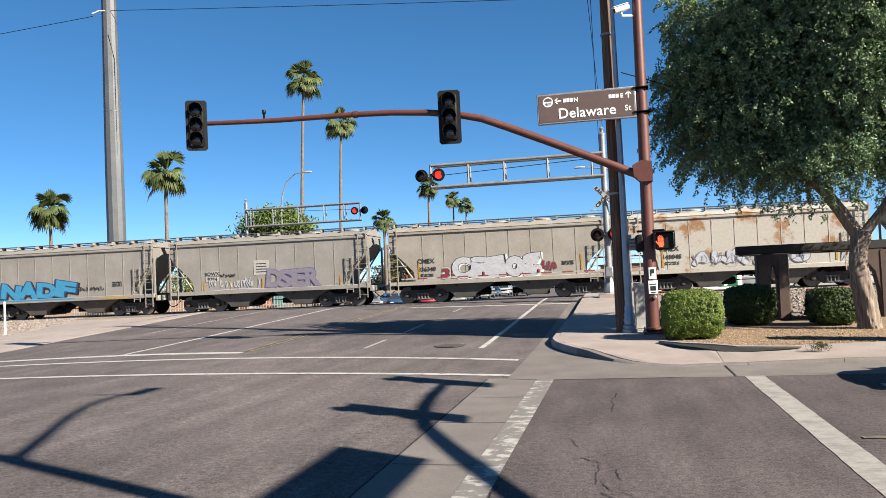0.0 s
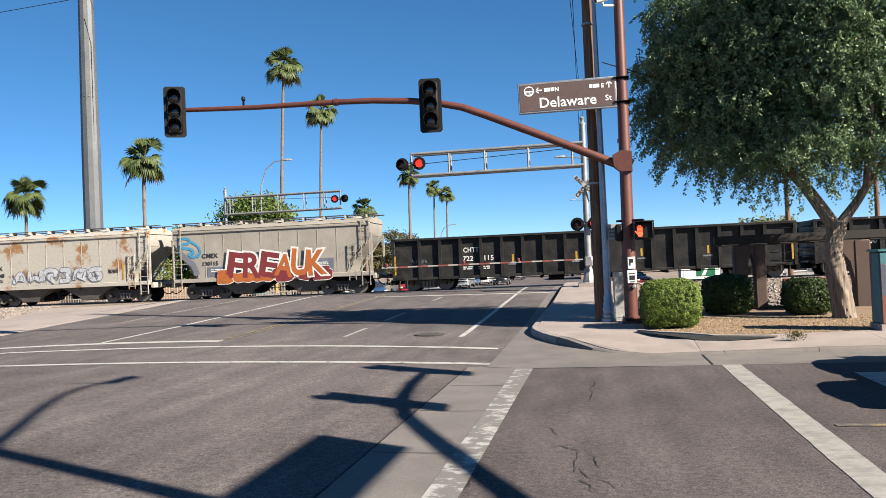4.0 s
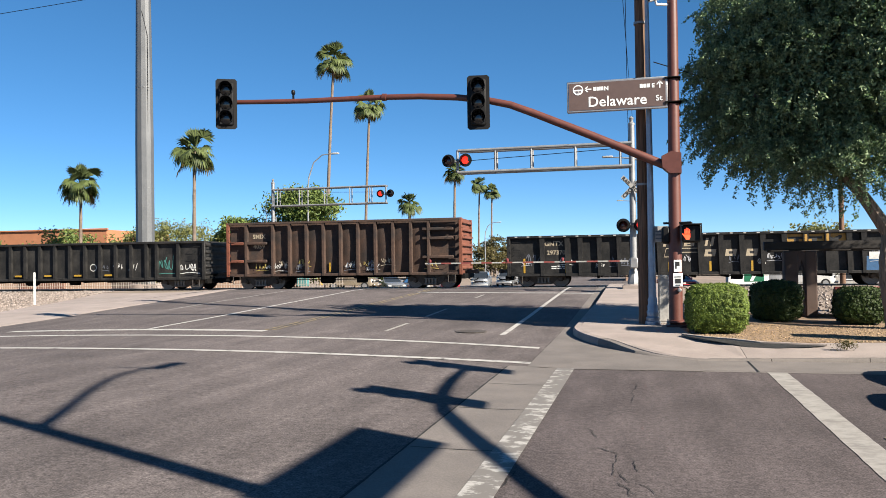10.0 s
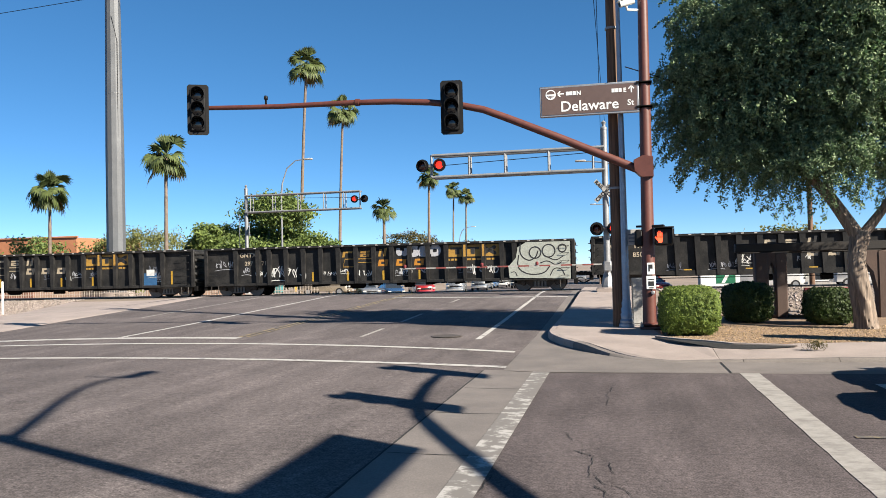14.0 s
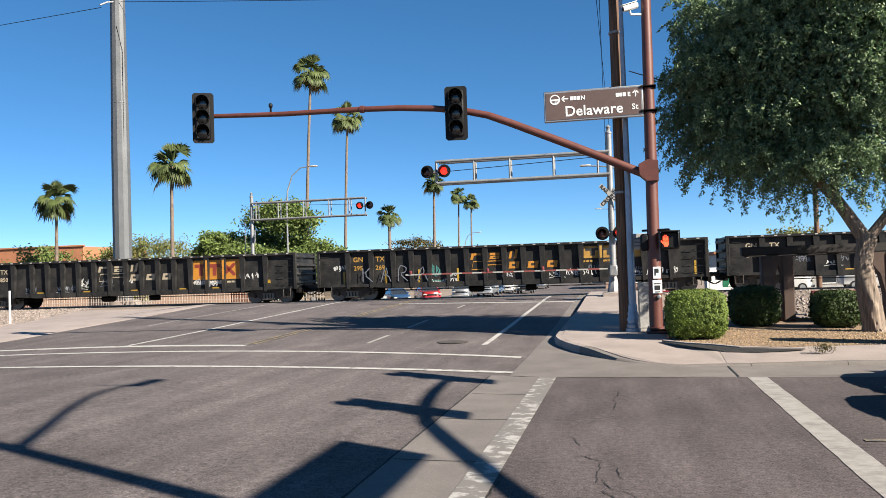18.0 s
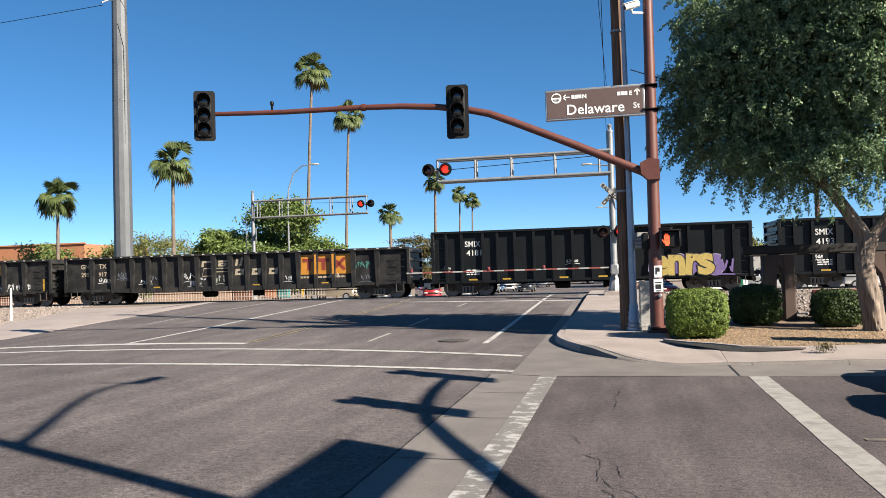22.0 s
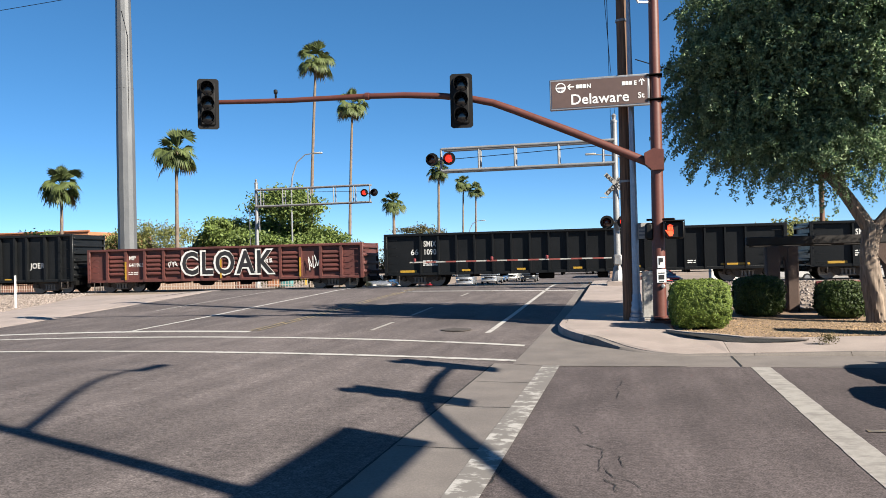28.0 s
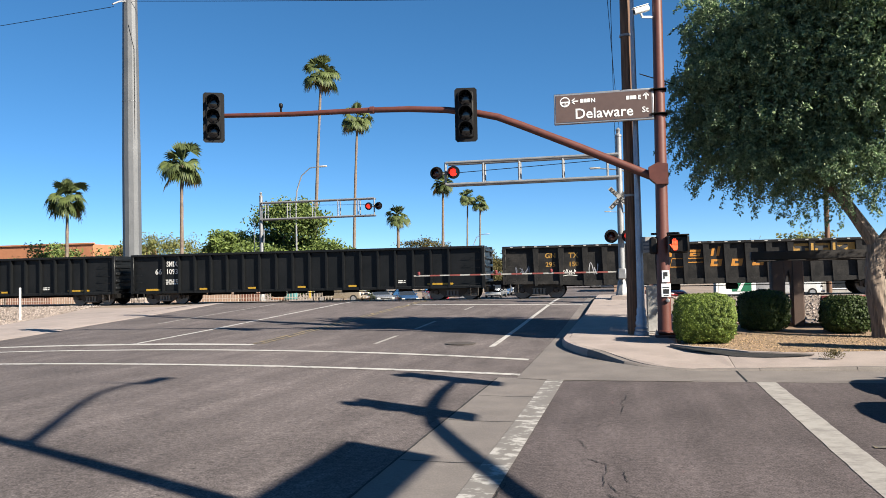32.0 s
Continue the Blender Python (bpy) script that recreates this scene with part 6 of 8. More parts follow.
side_text(c, "GN", 2.4, 2.1, 0.26, LOGO_YELLOW, Y_SHEET)
side_text(c, "TX", 3.58, 2.1, 0.26, LOGO_YELLOW, Y_SHEET)
side_text(c, "295", 2.4, 1.65, 0.24, LOGO_YELLOW, Y_SHEET)
side_text(c, "150", 3.58, 1.65, 0.24, LOGO_YELLOW, Y_SHEET)
railcar_logo(c, st, 6, 1.75, LOGO_ORANGE, LOGO_YELLOW, 12, STENCIL_DARK)
scrawl(c, 4.3, 1.0, 0.9, 1.2, 4, S_SILVER, 99, Y_SHEET, 0.025)
scrawl(c, 3.0, 1.2, 0.7, 0.35, 4, S_WHITE, 100, Y_SHEET, 0.025)
scrawl(c, 0.5, 1.2, 0.9, 0.6, 3, S_SLATE, 101, Y_SHEET, 0.025)


# ---- traffic signals ----
def signal_head(parent, x, z, y, turn=0.0):
    """A three-section head with backplate, visors and dark lenses, facing -y; its middle at (x, z)."""
    head = part("signal_head", Geo().box(x - 0.18, y - 0.06, z - 0.54, x + 0.18, y + 0.14, z + 0.54, 0.03), BLACK_PAINT, parent, "black three-section signal head, unlit")
    plate_ = [(x - 0.26 + c, z - 0.63) for c in (0.05,)] + [(x + 0.21, z - 0.63), (x + 0.26, z - 0.58), (x + 0.26, z + 0.58), (x + 0.21, z + 0.63), (x - 0.21, z + 0.63), (x - 0.26, z + 0.58), (x - 0.26, z - 0.58)]
    part("backplate", Geo().prism(plate_, y - 0.004, y + 0.004), BLACK_PAINT, head)
    for dz in (0.36, 0.0, -0.36):
        g, n = Geo(), 18
        vs, fs = [], []
        for k in range(n + 1):
            a = radians(-35 + 250 * k / n)
            for r, d in ((0.165, 0.0), (0.165, 0.27 if 0.15 < k / n < 0.85 else 0.16), (0.158, 0.27 if 0.15 < k / n < 0.85 else 0.16), (0.158, 0.0)):
                vs.append((x + r * math.cos(a), y - 0.06 - d, z + dz + r * math.sin(a)))
        for k in range(n):
            fs += [(k * 4 + i, k * 4 + 4 + i, k * 4 + 5 + i, k * 4 + 1 + i) for i in range(3)]
        part("visor", g.add(vs, fs), BLACK_PAINT, head)
        part("lens", Geo().lathe([(0.15, 0), (0.15, 0.012), (0.11, 0.03), (0.04, 0.045)], 20, Matrix.Translation((x, y - 0.06, z + dz)) @ Matrix.Rotation(math.pi / 2, 4, "X")), LENS_GREY, head)
    head.matrix_basis = Matrix.Translation((x, y, z)) @ Matrix.Rotation(radians(turn), 4, "Z") @ Matrix.Translation((-x, -y, -z))
    return head


def street_sign(parent, x0, x1, z0, z1, tilt, y, words=True):
    s = part("name_sign", Geo().box(x0, y - 0.05, z0, x1, y + 0.05, z1, 0.015), ALU, parent, "brown street name sign in an aluminium frame")
    f = 0.045
    part("sign_face", Geo().box(x0 + f, y - 0.058, z0 + f, x1 - f, y + 0.058, z1 - f), SIGN_BROWN, s, "brown sign face")
    w, h = x1 - x0, z1 - z0
    if words:
        lettering("Delaware", h * 0.335, WHITE, s, pose(x0 + w * 0.505, y - 0.062, z0 + h * 0.16, 90), "white lettering", 1.02, 0.004)
        lettering("St", h * 0.18, WHITE, s, pose(x1 - w * 0.085, y - 0.062, z0 + h * 0.24, 90), "white lettering", 1.05, 0.003)
        for a, b in ((0.27, 0.3), (0.305, 0.335), (0.34, 0.37), (0.73, 0.76), (0.765, 0.795), (0.8, 0.83)):
            part("number_bar", Geo().box(x0 + w * a, y - 0.063, z0 + h * 0.67, x0 + w * b, y - 0.058, z0 + h * 0.79), WHITE, s, "white bar", None)
        for text, at in (("N", 0.4), ("E", 0.86)):
            lettering(text, h * 0.13, WHITE, s, pose(x0 + w * at, y - 0.062, z0 + h * 0.665, 90), "white lettering", 1.0, 0.005)
        arrows = Geo()
        for ax, az, dx, dz in ((0.215, 0.73, -1, 0), (0.925, 0.75, 0, 1)):
            cx, cz = x0 + w * ax, z0 + h * az
            capsule(arrows, (cx - dx * 0.07, cz - dz * 0.07), (cx + dx * 0.06, cz + dz * 0.06), 0.013, y - 0.062, 3)
            for s_ in (-1, 1):
                capsule(arrows, (cx + dx * 0.07, cz + dz * 0.07), (cx + dx * 0.01 + dz * s_ * 0.055, cz + dz * 0.01 + dx * s_ * 0.055), 0.013, y - 0.062, 3)
        part("arrow", arrows, WHITE, s, "white arrows", None)
        badge = Geo().lathe([(0.115, 0), (0.115, 0.004), (0.02, 0.004)], 24, Matrix.Translation((x0 + w * 0.115, y - 0.058, z0 + h * 0.72)) @ Matrix.Rotation(math.pi / 2, 4, "X"))
        part("badge", badge, WHITE, s, "round white town badge")
        g = Geo()
        cx, cz = x0 + w * 0.115, z0 + h * 0.72
        g.prism([(cx + 0.09 * math.cos(radians(a)), cz + 0.015 + 0.075 * math.sin(radians(a))) for a in range(0, 181, 20)], y - 0.066, y - 0.0625)
        for k in (-2, -1, 0, 1, 2):
            g.prism([(cx + k * 0.032 - 0.009, cz - 0.02), (cx + k * 0.032 + 0.009, cz - 0.02), (cx + k * 0.026 + 0.006, cz - 0.085 + abs(k) * 0.012), (cx + k * 0.026 - 0.006, cz - 0.085 + abs(k) * 0.012)], y - 0.066, y - 0.0625)
        part("badge_mark", g, SIGN_BROWN, s, "", None)
    return s


def signal_pole(label, m, heads, top, arm_end, words, luminaire):
    """A signal pole with a curved mast arm along its own -x, side sign and heads."""
    p = thing("signal_pole", label, "traffic signal", m, group="signal poles of the crossing")
    part("pole", Geo().tube([(0.0 if luminaire else -0.05, 0, 0), (0, 0, top)], [0.15, 0.105], 20), RED_STEEL, p)
    part("base_plate", Geo().box(-0.26, -0.26, -0.01, 0.26, 0.26, 0.05, 0.02).box(-0.2, -0.2, 0.05, 0.2, 0.2, 0.14, 0.05), RED_STEEL, p)
    for sx in (-1, 1):
        for sy in (-1, 1):
            part("bolt", Geo().lathe([(0.03, 0), (0.03, 0.05), (0.015, 0.05), (0.015, 0.09)], 8, pose(sx * 0.215, sy * 0.215, 0.05)), GALV, p)
    part("pole_cap", Geo().lathe([(0.11, 0), (0.11, 0.03), (0.06, 0.08), (0.01, 0.1)], 16, pose(0, 0, top)), RED_STEEL, p)
    clamp = [(-0.28, 3.5), (-0.13, 3.36), (0.12, 3.36), (0.12, 3.8), (-0.1, 3.84), (-0.3, 3.74)]
    part("arm_clamp", Geo().prism(clamp, -0.19, 0.19), RED_STEEL, p, "welded arm bracket")
    pts = [(-0.2, 0, 3.55), (-0.34, 0, 3.61), (-1.82, 0, 4.3), (-3.1, 0, 4.87), (-3.65, 0, 5.1), (-4.2, 0, 5.24), (-4.9, 0, 5.35), (-5.8, 0, 5.43), (-6.8, 0, 5.47), (-8.7, 0, 5.5), (-9.7, 0, 5.54), (-11.0, 0, 5.6)]
    pts = [q for q in pts if q[0] > arm_end + 0.3] + [(arm_end, 0, interp(-arm_end, [-q[0] for q in pts], [q[2] for q in pts]))]
    part("mast_arm", Geo().tube(pts, [0.1 - 0.045 * i / (len(pts) - 1) for i in range(len(pts))], 16), RED_STEEL, p, "curved brown-red mast arm")
    for x, z in heads:
        signal_head(p, x, z, -0.16, 24 if x < -8 else 8)
        part("head_bracket", Geo().box(x - 0.03, -0.06, z - 0.5, x + 0.03, 0.02, z + 0.5, 0.01), GALV, p)
    street_sign(p, -2.34, -0.14, 4.81, 5.51, 0, -0.06, words)
    for z in (4.9, 5.44):
        part("sign_bracket", Geo().box(-0.2, -0.14, z, 0.14, -0.1, z + 0.05).box(-0.14, -0.14, z, 0.14, 0.14, z + 0.03), DARK, p)
    if luminaire:
        lp = [(0, 0, 7.55), (-0.15, 0, 7.74), (-0.8, 0, 8.02), (-1.4, 0, 8.29), (-1.9, 0, 8.5), (-2.45, 0, 8.69), (-2.95, 0, 8.79), (-3.55, 0, 8.8)]
        part("lamp_arm", Geo().tube(lp, [0.075, 0.07, 0.066, 0.06, 0.055, 0.05, 0.042, 0.036], 12), RED_STEEL, p)
        part("lamp_head", Geo().box(-4.3, -0.13, 8.64, -3.5, 0.13, 8.76, 0.05), GALV, p)
        part("sensor_arm", Geo().tube([(-3.5, 0, 8.82), (-3.5, -0.5, 8.84)], 0.03, 8), GALV, p)
    return p


PX, PY = 0.73, 18.61
pz = ground_z(PX, PY) + 0.145
far_pole = signal_pole("brown-red steel signal pole with long mast arm and street sign", pose(PX, PY, pz), [(-4.37, 5.17), (-10.8, 5.52)], 8.1, -10.82, True, False)
part("detector", Geo().box(-9.08, -0.02, 5.5, -9.04, 0.02, 5.68).box(-9.1, -0.05, 5.68, -9.02, 0.05, 5.79, 0.02), BLACK_PAINT, far_pole, "small black vehicle detector on the arm")
part("arm_joint", Geo().tube([(-6.75, 0, 5.468), (-6.65, 0, 5.464)], 0.088, 14), RED_STEEL, far_pole)
cctv = part("camera_body", Geo().tube([(-0.51, -0.22, 7.2), (-0.2, -0.1, 7.3)], 0.072, 14), WHITE, far_pole, "white bullet-shaped traffic camera", 40)
part("sun_shield", Geo().box(-0.19, -0.08, 0.066, 0.19, 0.08, 0.078, 0.004, Matrix.Translation((-0.37, -0.165, 7.25)) @ Matrix.Rotation(radians(21), 4, "Z") @ Matrix.Rotation(radians(-17), 4, "Y")), WHITE, cctv)
part("lens", Geo().tube([(-0.517, -0.223, 7.198), (-0.509, -0.22, 7.2)], 0.05, 14), BLACK_PAINT, cctv)
part("camera_arm", Geo().tube([(0, 0, 7.1), (-0.34, -0.12, 7.1), (-0.37, -0.15, 7.2)], 0.03, 8), WHITE, far_pole)
# pedestrian signal, push button and its sign
ped = part("walk_signal", Geo().box(0.09, -0.3, 1.83, 0.5, -0.08, 2.22, 0.04), BLACK_PAINT, far_pole, "black pedestrian signal showing an orange hand")
part("signal_hood", Geo().box(0.08, -0.4, 2.21, 0.51, -0.08, 2.24, 0.01).box(0.08, -0.36, 1.9, 0.095, -0.3, 2.21).box(0.495, -0.36, 1.9, 0.51, -0.3, 2.21), BLACK_PAINT, ped)
hand = Geo()
hx, hz, hy = 0.205, 1.945, -0.306
hand.prism([(hx - 0.075, hz + 0.06), (hx - 0.05, hz - 0.06), (hx - 0.03, hz - 0.09), (hx + 0.05, hz - 0.09), (hx + 0.08, hz - 0.02), (hx + 0.075, hz + 0.09), (hx - 0.07, hz + 0.09)], hy - 0.004, hy)
for dx, top_ in ((-0.055, 0.2), (-0.018, 0.23), (0.02, 0.225), (0.057, 0.19)):
    capsule(hand, (hx + dx, hz + 0.06), (hx + dx, hz + top_), 0.0155, hy - 0.004, 4)
capsule(hand, (hx - 0.06, hz - 0.01), (hx - 0.115, hz + 0.07), 0.016, hy - 0.004, 4)
hand.v = [(hx + (a - hx) * 0.8, b, 2.015 + (c - 2.015) * 0.78) for a, b, c in hand.v]
part("hand_symbol", hand, ORANGE_ON, ped, "lit orange raised hand", None)
part("walk_signal", Geo().box(-0.32, -0.1, 1.82, -0.14, 0.32, 2.2, 0.04), BLACK_PAINT, far_pole, "black pedestrian signal seen from its side")
part("signal_bracket", Geo().tube([(-0.28, 0, 2.27), (0.3, -0.15, 2.27)], 0.025, 8).tube([(0.3, -0.15, 2.2), (0.3, -0.15, 2.28)], 0.025, 8), BLACK_PAINT, far_pole)
b1 = part("button_sign", Geo().box(-0.08, -0.165, 1.2, 0.08, -0.155, 1.46, 0.003), WHITE, far_pole, "small white sign with black mark")
part("sign_mark", Geo().box(-0.05, -0.17, 1.33, 0.04, -0.165, 1.42).box(-0.05, -0.17, 1.27, -0.02, -0.165, 1.33), STENCIL_DARK, b1, "", None)
b2 = part("button_sign", Geo().box(-0.1, -0.17, 0.88, 0.1, -0.16, 1.17, 0.003), WHITE, far_pole, "white push button instruction sign")
part("sign_mark", Geo().box(-0.06, -0.175, 0.95, 0.06, -0.17, 1.05).box(-0.07, -0.175, 1.08, 0.07, -0.17, 1.1).box(-0.05, -0.175, 0.9, 0.05, -0.17, 0.92), STENCIL_DARK, b2, "", None)
part("push_button", Geo().lathe([(0.045, 0), (0.045, 0.03), (0.03, 0.04), (0.01, 0.04)], 14, Matrix.Translation((0.03, -0.15, 0.8)) @ Matrix.Rotation(math.pi / 2, 4, "X")), GALV, far_pole)
# the same kind of pole on the camera's side of the street; it throws its shadow over the street
signal_pole("brown-red steel signal pole with street lamp arm", pose(5.36, 1.74, 0.0, 0, 0, -90), [(-4.41, 5.35), (-7.17, 5.45)], 9.0, -7.3, False, True)

# ---- utility poles beside the corner ----
up = thing("utility_pole", "tall creosoted wooden utility pole with conduits", "utility pole", pose(0.03, 19.15, ground_z(0, 19.1) + 0.1))
part("pole", Geo().tube([(0, 0, -0.05), (0.0, 0, 6), (0, 0, 13.2)], [0.15, 0.128, 0.11], 16), WOOD, up)
for dx, r in ((0.14, 0.02), (0.18, 0.013)):
    part("conduit", Geo().tube([(dx, -0.05, 0), (dx * 0.85, -0.05, 11)], r, 6), GALV, up)
for z in (3.2, 6.9):
    part("strap", Geo().lathe([(0.13, 0), (0.152, 0.0), (0.152, 0.05), (0.13, 0.05)], 16, pose(0, 0, z)), GALV, up)
part("crossarm", Geo().box(-1.2, -0.06, 12.3, 1.2, 0.06, 12.42, 0.01), WOOD, up)
lp = thing("lamp_post", "grey-blue steel post with fluted base beside the wooden pole", "lamp post", pose(0.19, 18.95, ground_z(0.2, 18.9) + 0.14))
part("post", Geo().tube([(0, 0, 0.0), (-0.006, 0, 4.0), (-0.013, 0, 8.0), (-0.02, 0, 12.5)], [0.09, 0.068, 0.042, 0.036], 16), BLUE_STEEL, lp)
part("post_base", Geo().lathe([(0.17, 0), (0.17, 0.08), (0.14, 0.1), (0.152, 0.16), (0.122, 0.2), (0.136, 0.3), (0.112, 0.34), (0.124, 0.42), (0.1, 0.47), (0.106, 0.56), (0.092, 0.62)], 18), BLUE_STEEL, lp)
part("small_sign", Geo().box(0.05, -0.02, 1.86, 0.36, 0.0, 2.22, 0.004), OFFWHITE, lp, "small weathered white sign")
part("sign_mark", sum_boxes([(0.09, -0.024, 1.93 + 0.08 * k, 0.31, -0.02, 1.96 + 0.08 * k) for k in range(3)]), S_SLATE, lp, "", None)
cb = thing("meter_cabinet", "slim white metal meter cabinet behind the poles", "cabinet", pose(0.45, 19.25, ground_z(0.5, 19.4) + 0.14))
part("cabinet_body", Geo().box(-0.13, -0.12, 0, 0.13, 0.12, 1.1, 0.015), OFFWHITE, cb)
part("cabinet_door", Geo().box(-0.105, -0.135, 0.06, 0.105, -0.12, 1.02, 0.008), OFFWHITE, cb)
part("handle", Geo().box(0.07, -0.155, 0.45, 0.09, -0.135, 0.58, 0.005), GALV, cb)


# ---- level crossing equipment ----
def flasher(parent, x, y, z, lit, face=-1):
    """A round crossing lamp with hood and black disc, facing -y."""
    base = Matrix.Translation((x, y, z)) @ Matrix.Rotation(math.pi / 2 * (1 if face < 0 else -1), 4, "X")
    lampp = part("flasher", Geo().lathe([(0.255, -0.01), (0.255, 0.0), (0.16, 0.0), (0.16, -0.12), (0.1, -0.2), (0.02, -0.2)], 24, base), BLACK_PAINT, parent, "black round crossing flasher")
    g, n = Geo(), 14
    vs, fs = [], []
    for k in range(n + 1):
        a = radians(-20 + 220 * k / n)
        for r, d in ((0.17, 0.0), (0.17, 0.28), (0.162, 0.28), (0.162, 0.0)):
            vs.append(base @ Vector((r * math.cos(a), r * math.sin(a) * (1 if face < 0 else -1), d)))
    for k in range(n):
        fs += [(k * 4 + i, k * 4 + 4 + i, k * 4 + 5 + i, k * 4 + 1 + i) for i in range(3)]
    part("hood", g.add(vs, fs), BLACK_PAINT, lampp)
    part("lens", Geo().lathe([(0.15, 0.004), (0.15, 0.012), (0.1, 0.035), (0.02, 0.045)], 20, base), RED_ON if lit else LENS_OFF, lampp, "lit red lens" if lit else "dark red lens")
    return lampp


def cantilever(label, m, reach, z_top, z_low, mast_top, posts, side, lit_first):
    """A crossing signal bridge: mast, two-rail truss arm over the road with flashers at its end."""
    c = thing("crossing_cantilever", label, "crossing signal", m, group="crossing signal cantilevers")
    part("mast", Geo().tube([(0, 0, 0), (0, 0, mast_top)], [0.125, 0.11], 16), GALV, c)
    part("foot", Geo().lathe([(0.24, 0.0), (0.24, 0.06), (0.16, 0.5), (0.13, 0.55)], 8), GALV, c)
    part("mast_cap", Geo().lathe([(0.13, 0), (0.13, 0.06), (0.07, 0.12), (0.07, 0.2), (0.1, 0.26), (0.02, 0.34)], 12, pose(0, 0, mast_top)), GALV, c)
    for z in (z_top, z_low):
        part("truss_rail", Geo().tube([(0, -0.2, z), (side * reach, -0.2, z)], 0.06, 10), GALV, c)
        part("truss_rail", Geo().tube([(0, 0.25, z), (side * reach, 0.25, z)], 0.06, 10), GALV, c)
    for x in posts:
        part("truss_post", Geo().tube([(side * x, -0.2, z_low), (side * x, -0.2, z_top)], 0.042, 8), GALV, c)
        part("truss_post", Geo().tube([(side * x, 0.25, z_low), (side * x, 0.25, z_top)], 0.042, 8), GALV, c)
        part("truss_tie", Geo().tube([(side * x, -0.2, z_low), (side * x, 0.25, z_low)], 0.03, 6), GALV, c)
    part("cable", Geo().tube([(side * 0.3, -0.2, z_top - 0.18), (side * reach * 0.5, -0.2, z_top - 0.3), (side * reach, -0.2, z_top - 0.42)], 0.014, 5), DARK, c)
    xe = side * (reach + 0.02)
    part("lamp_bar", Geo().tube([(xe, -0.2, z_low), (xe, -0.2, z_top + 0.02)], 0.05, 8).tube([(xe - 0.36, -0.25, (z_top + z_low) / 2), (xe + 0.36, -0.25, (z_top + z_low) / 2)], 0.04, 8), GALV, c)
    zc = (z_top + z_low) / 2 + 0.03
    flasher(c, xe - 0.34, -0.34, zc, lit_first)
    flasher(c, xe + 0.34, -0.34, zc, not lit_first)
    g = Geo()
    for k in range(14):
        g.box(side * -0.38 - 0.2, 0.1, 0.6 + k * 0.34, side * -0.38 + 0.2, 0.13, 0.63 + k * 0.34)
    for s in (-0.2, 0.2):
        g.box(side * -0.38 + s - 0.015, 0.1, 0.4, side * -0.38 + s + 0.015, 0.14, 5.4)
    part("ladder", g, GALV, c)
    return c


CX, CY = -0.34, 31.2
cz = ground_z(CX, CY) + 0.12
solid("concrete_footing", Geo().box(CX - 0.42, CY - 0.4, cz - 0.45, CX + 0.42, CY + 0.5, cz + 0.18, 0.03), CONCRETE, "square concrete footing of the crossing signal", "footing")
cant = cantilever("silver crossing cantilever with red flashers and gate", pose(CX, CY, cz + 0.18), 6.62, 5.27, 4.42, 5.95, (0.42, 2.08, 3.75, 5.15), -1, False)
for s in (-1, 1):
    m = Matrix.Translation((0.02, -0.16, 3.62)) @ Matrix.Rotation(radians(45 * s), 4, "Y")
    blade = part("crossbuck", Geo().box(-0.55, -0.012 - 0.01 * s, -0.08, 0.55, 0.0 - 0.01 * s, 0.08, 0.002, m), OFFWHITE, cant, "white crossbuck blade")
    if s > 0:
        lettering("RAIL  ROAD", 0.14, STENCIL_DARK, blade, m @ pose(0, -0.026, -0.075, 90), "black lettering", 0.98, 0.008)
    else:
        lettering("CROSSING", 0.14, STENCIL_DARK, blade, m @ pose(0, -0.006, -0.075, 90), "black lettering", 1.1, 0.008)
part("lamp_bar", Geo().tube([(-0.42, -0.14, 2.22), (0.42, -0.14, 2.22)], 0.04, 8), GALV, cant)
flasher(cant, -0.35, -0.24, 2.2, False)
flasher(cant, 0.28, -0.24, 2.2, True)
part("gate_box", Geo().box(-0.14, -0.5, 0.6, 0.16, -0.15, 1.0, 0.04), GALV, cant, "grey gate motor box")
GATE_RED = spray("faded red reflective tape", (0.189, 0.047, 0.039))
gate = part("gate_arm", Geo().box(-7.95, -0.46, 0.85, -0.2, -0.41, 0.9), OFFWHITE, cant, "red and white striped gate arm, lowered")
for k in range(9):
    part("gate_stripe", Geo().box(-7.3 + k * 0.8, -0.466, 0.847, -6.9 + k * 0.8, -0.404, 0.903), GATE_RED, gate, "red reflective stripe")
for x in (-7.75, -4.7, -2.6):
    part("gate_lamp", Geo().lathe([(0.05, 0), (0.06, 0.04), (0.06, 0.1), (0.03, 0.13)], 10, pose(x, -0.44, 0.902)), S_RED, gate)
part("counterweight", Geo().box(0.16, -0.46, 0.78, 0.6, -0.41, 0.98, 0.02), GALV, cant)
part("relay_box", Geo().box(0.2, -0.1, 0.2, 0.4, 0.1, 0.8, 0.03), GALV, cant)
FX, FY = -24.4, 51.0
fz = ground_z(FX, FY)
cant2 = cantilever("silver crossing cantilever on the far side of the track", pose(FX, FY, fz), 8.1, 6.62, 5.5, 7.05, (0.4, 2.0, 3.8, 5.6, 7.0), 1, True)
m = Matrix.Translation((0.3, -0.2, 4.3)) @ Matrix.Rotation(radians(-70), 4, "Z") @ Matrix.Rotation(radians(45), 4, "Y")
part("crossbuck", Geo().box(-0.62, -0.012, -0.115, 0.62, 0.0, 0.115, 0.002, m), GALV, cant2, "bare metal back of a crossbuck blade")
m = Matrix.Translation((0.31, -0.22, 4.3)) @ Matrix.Rotation(radians(-70), 4, "Z") @ Matrix.Rotation(radians(-45), 4, "Y")
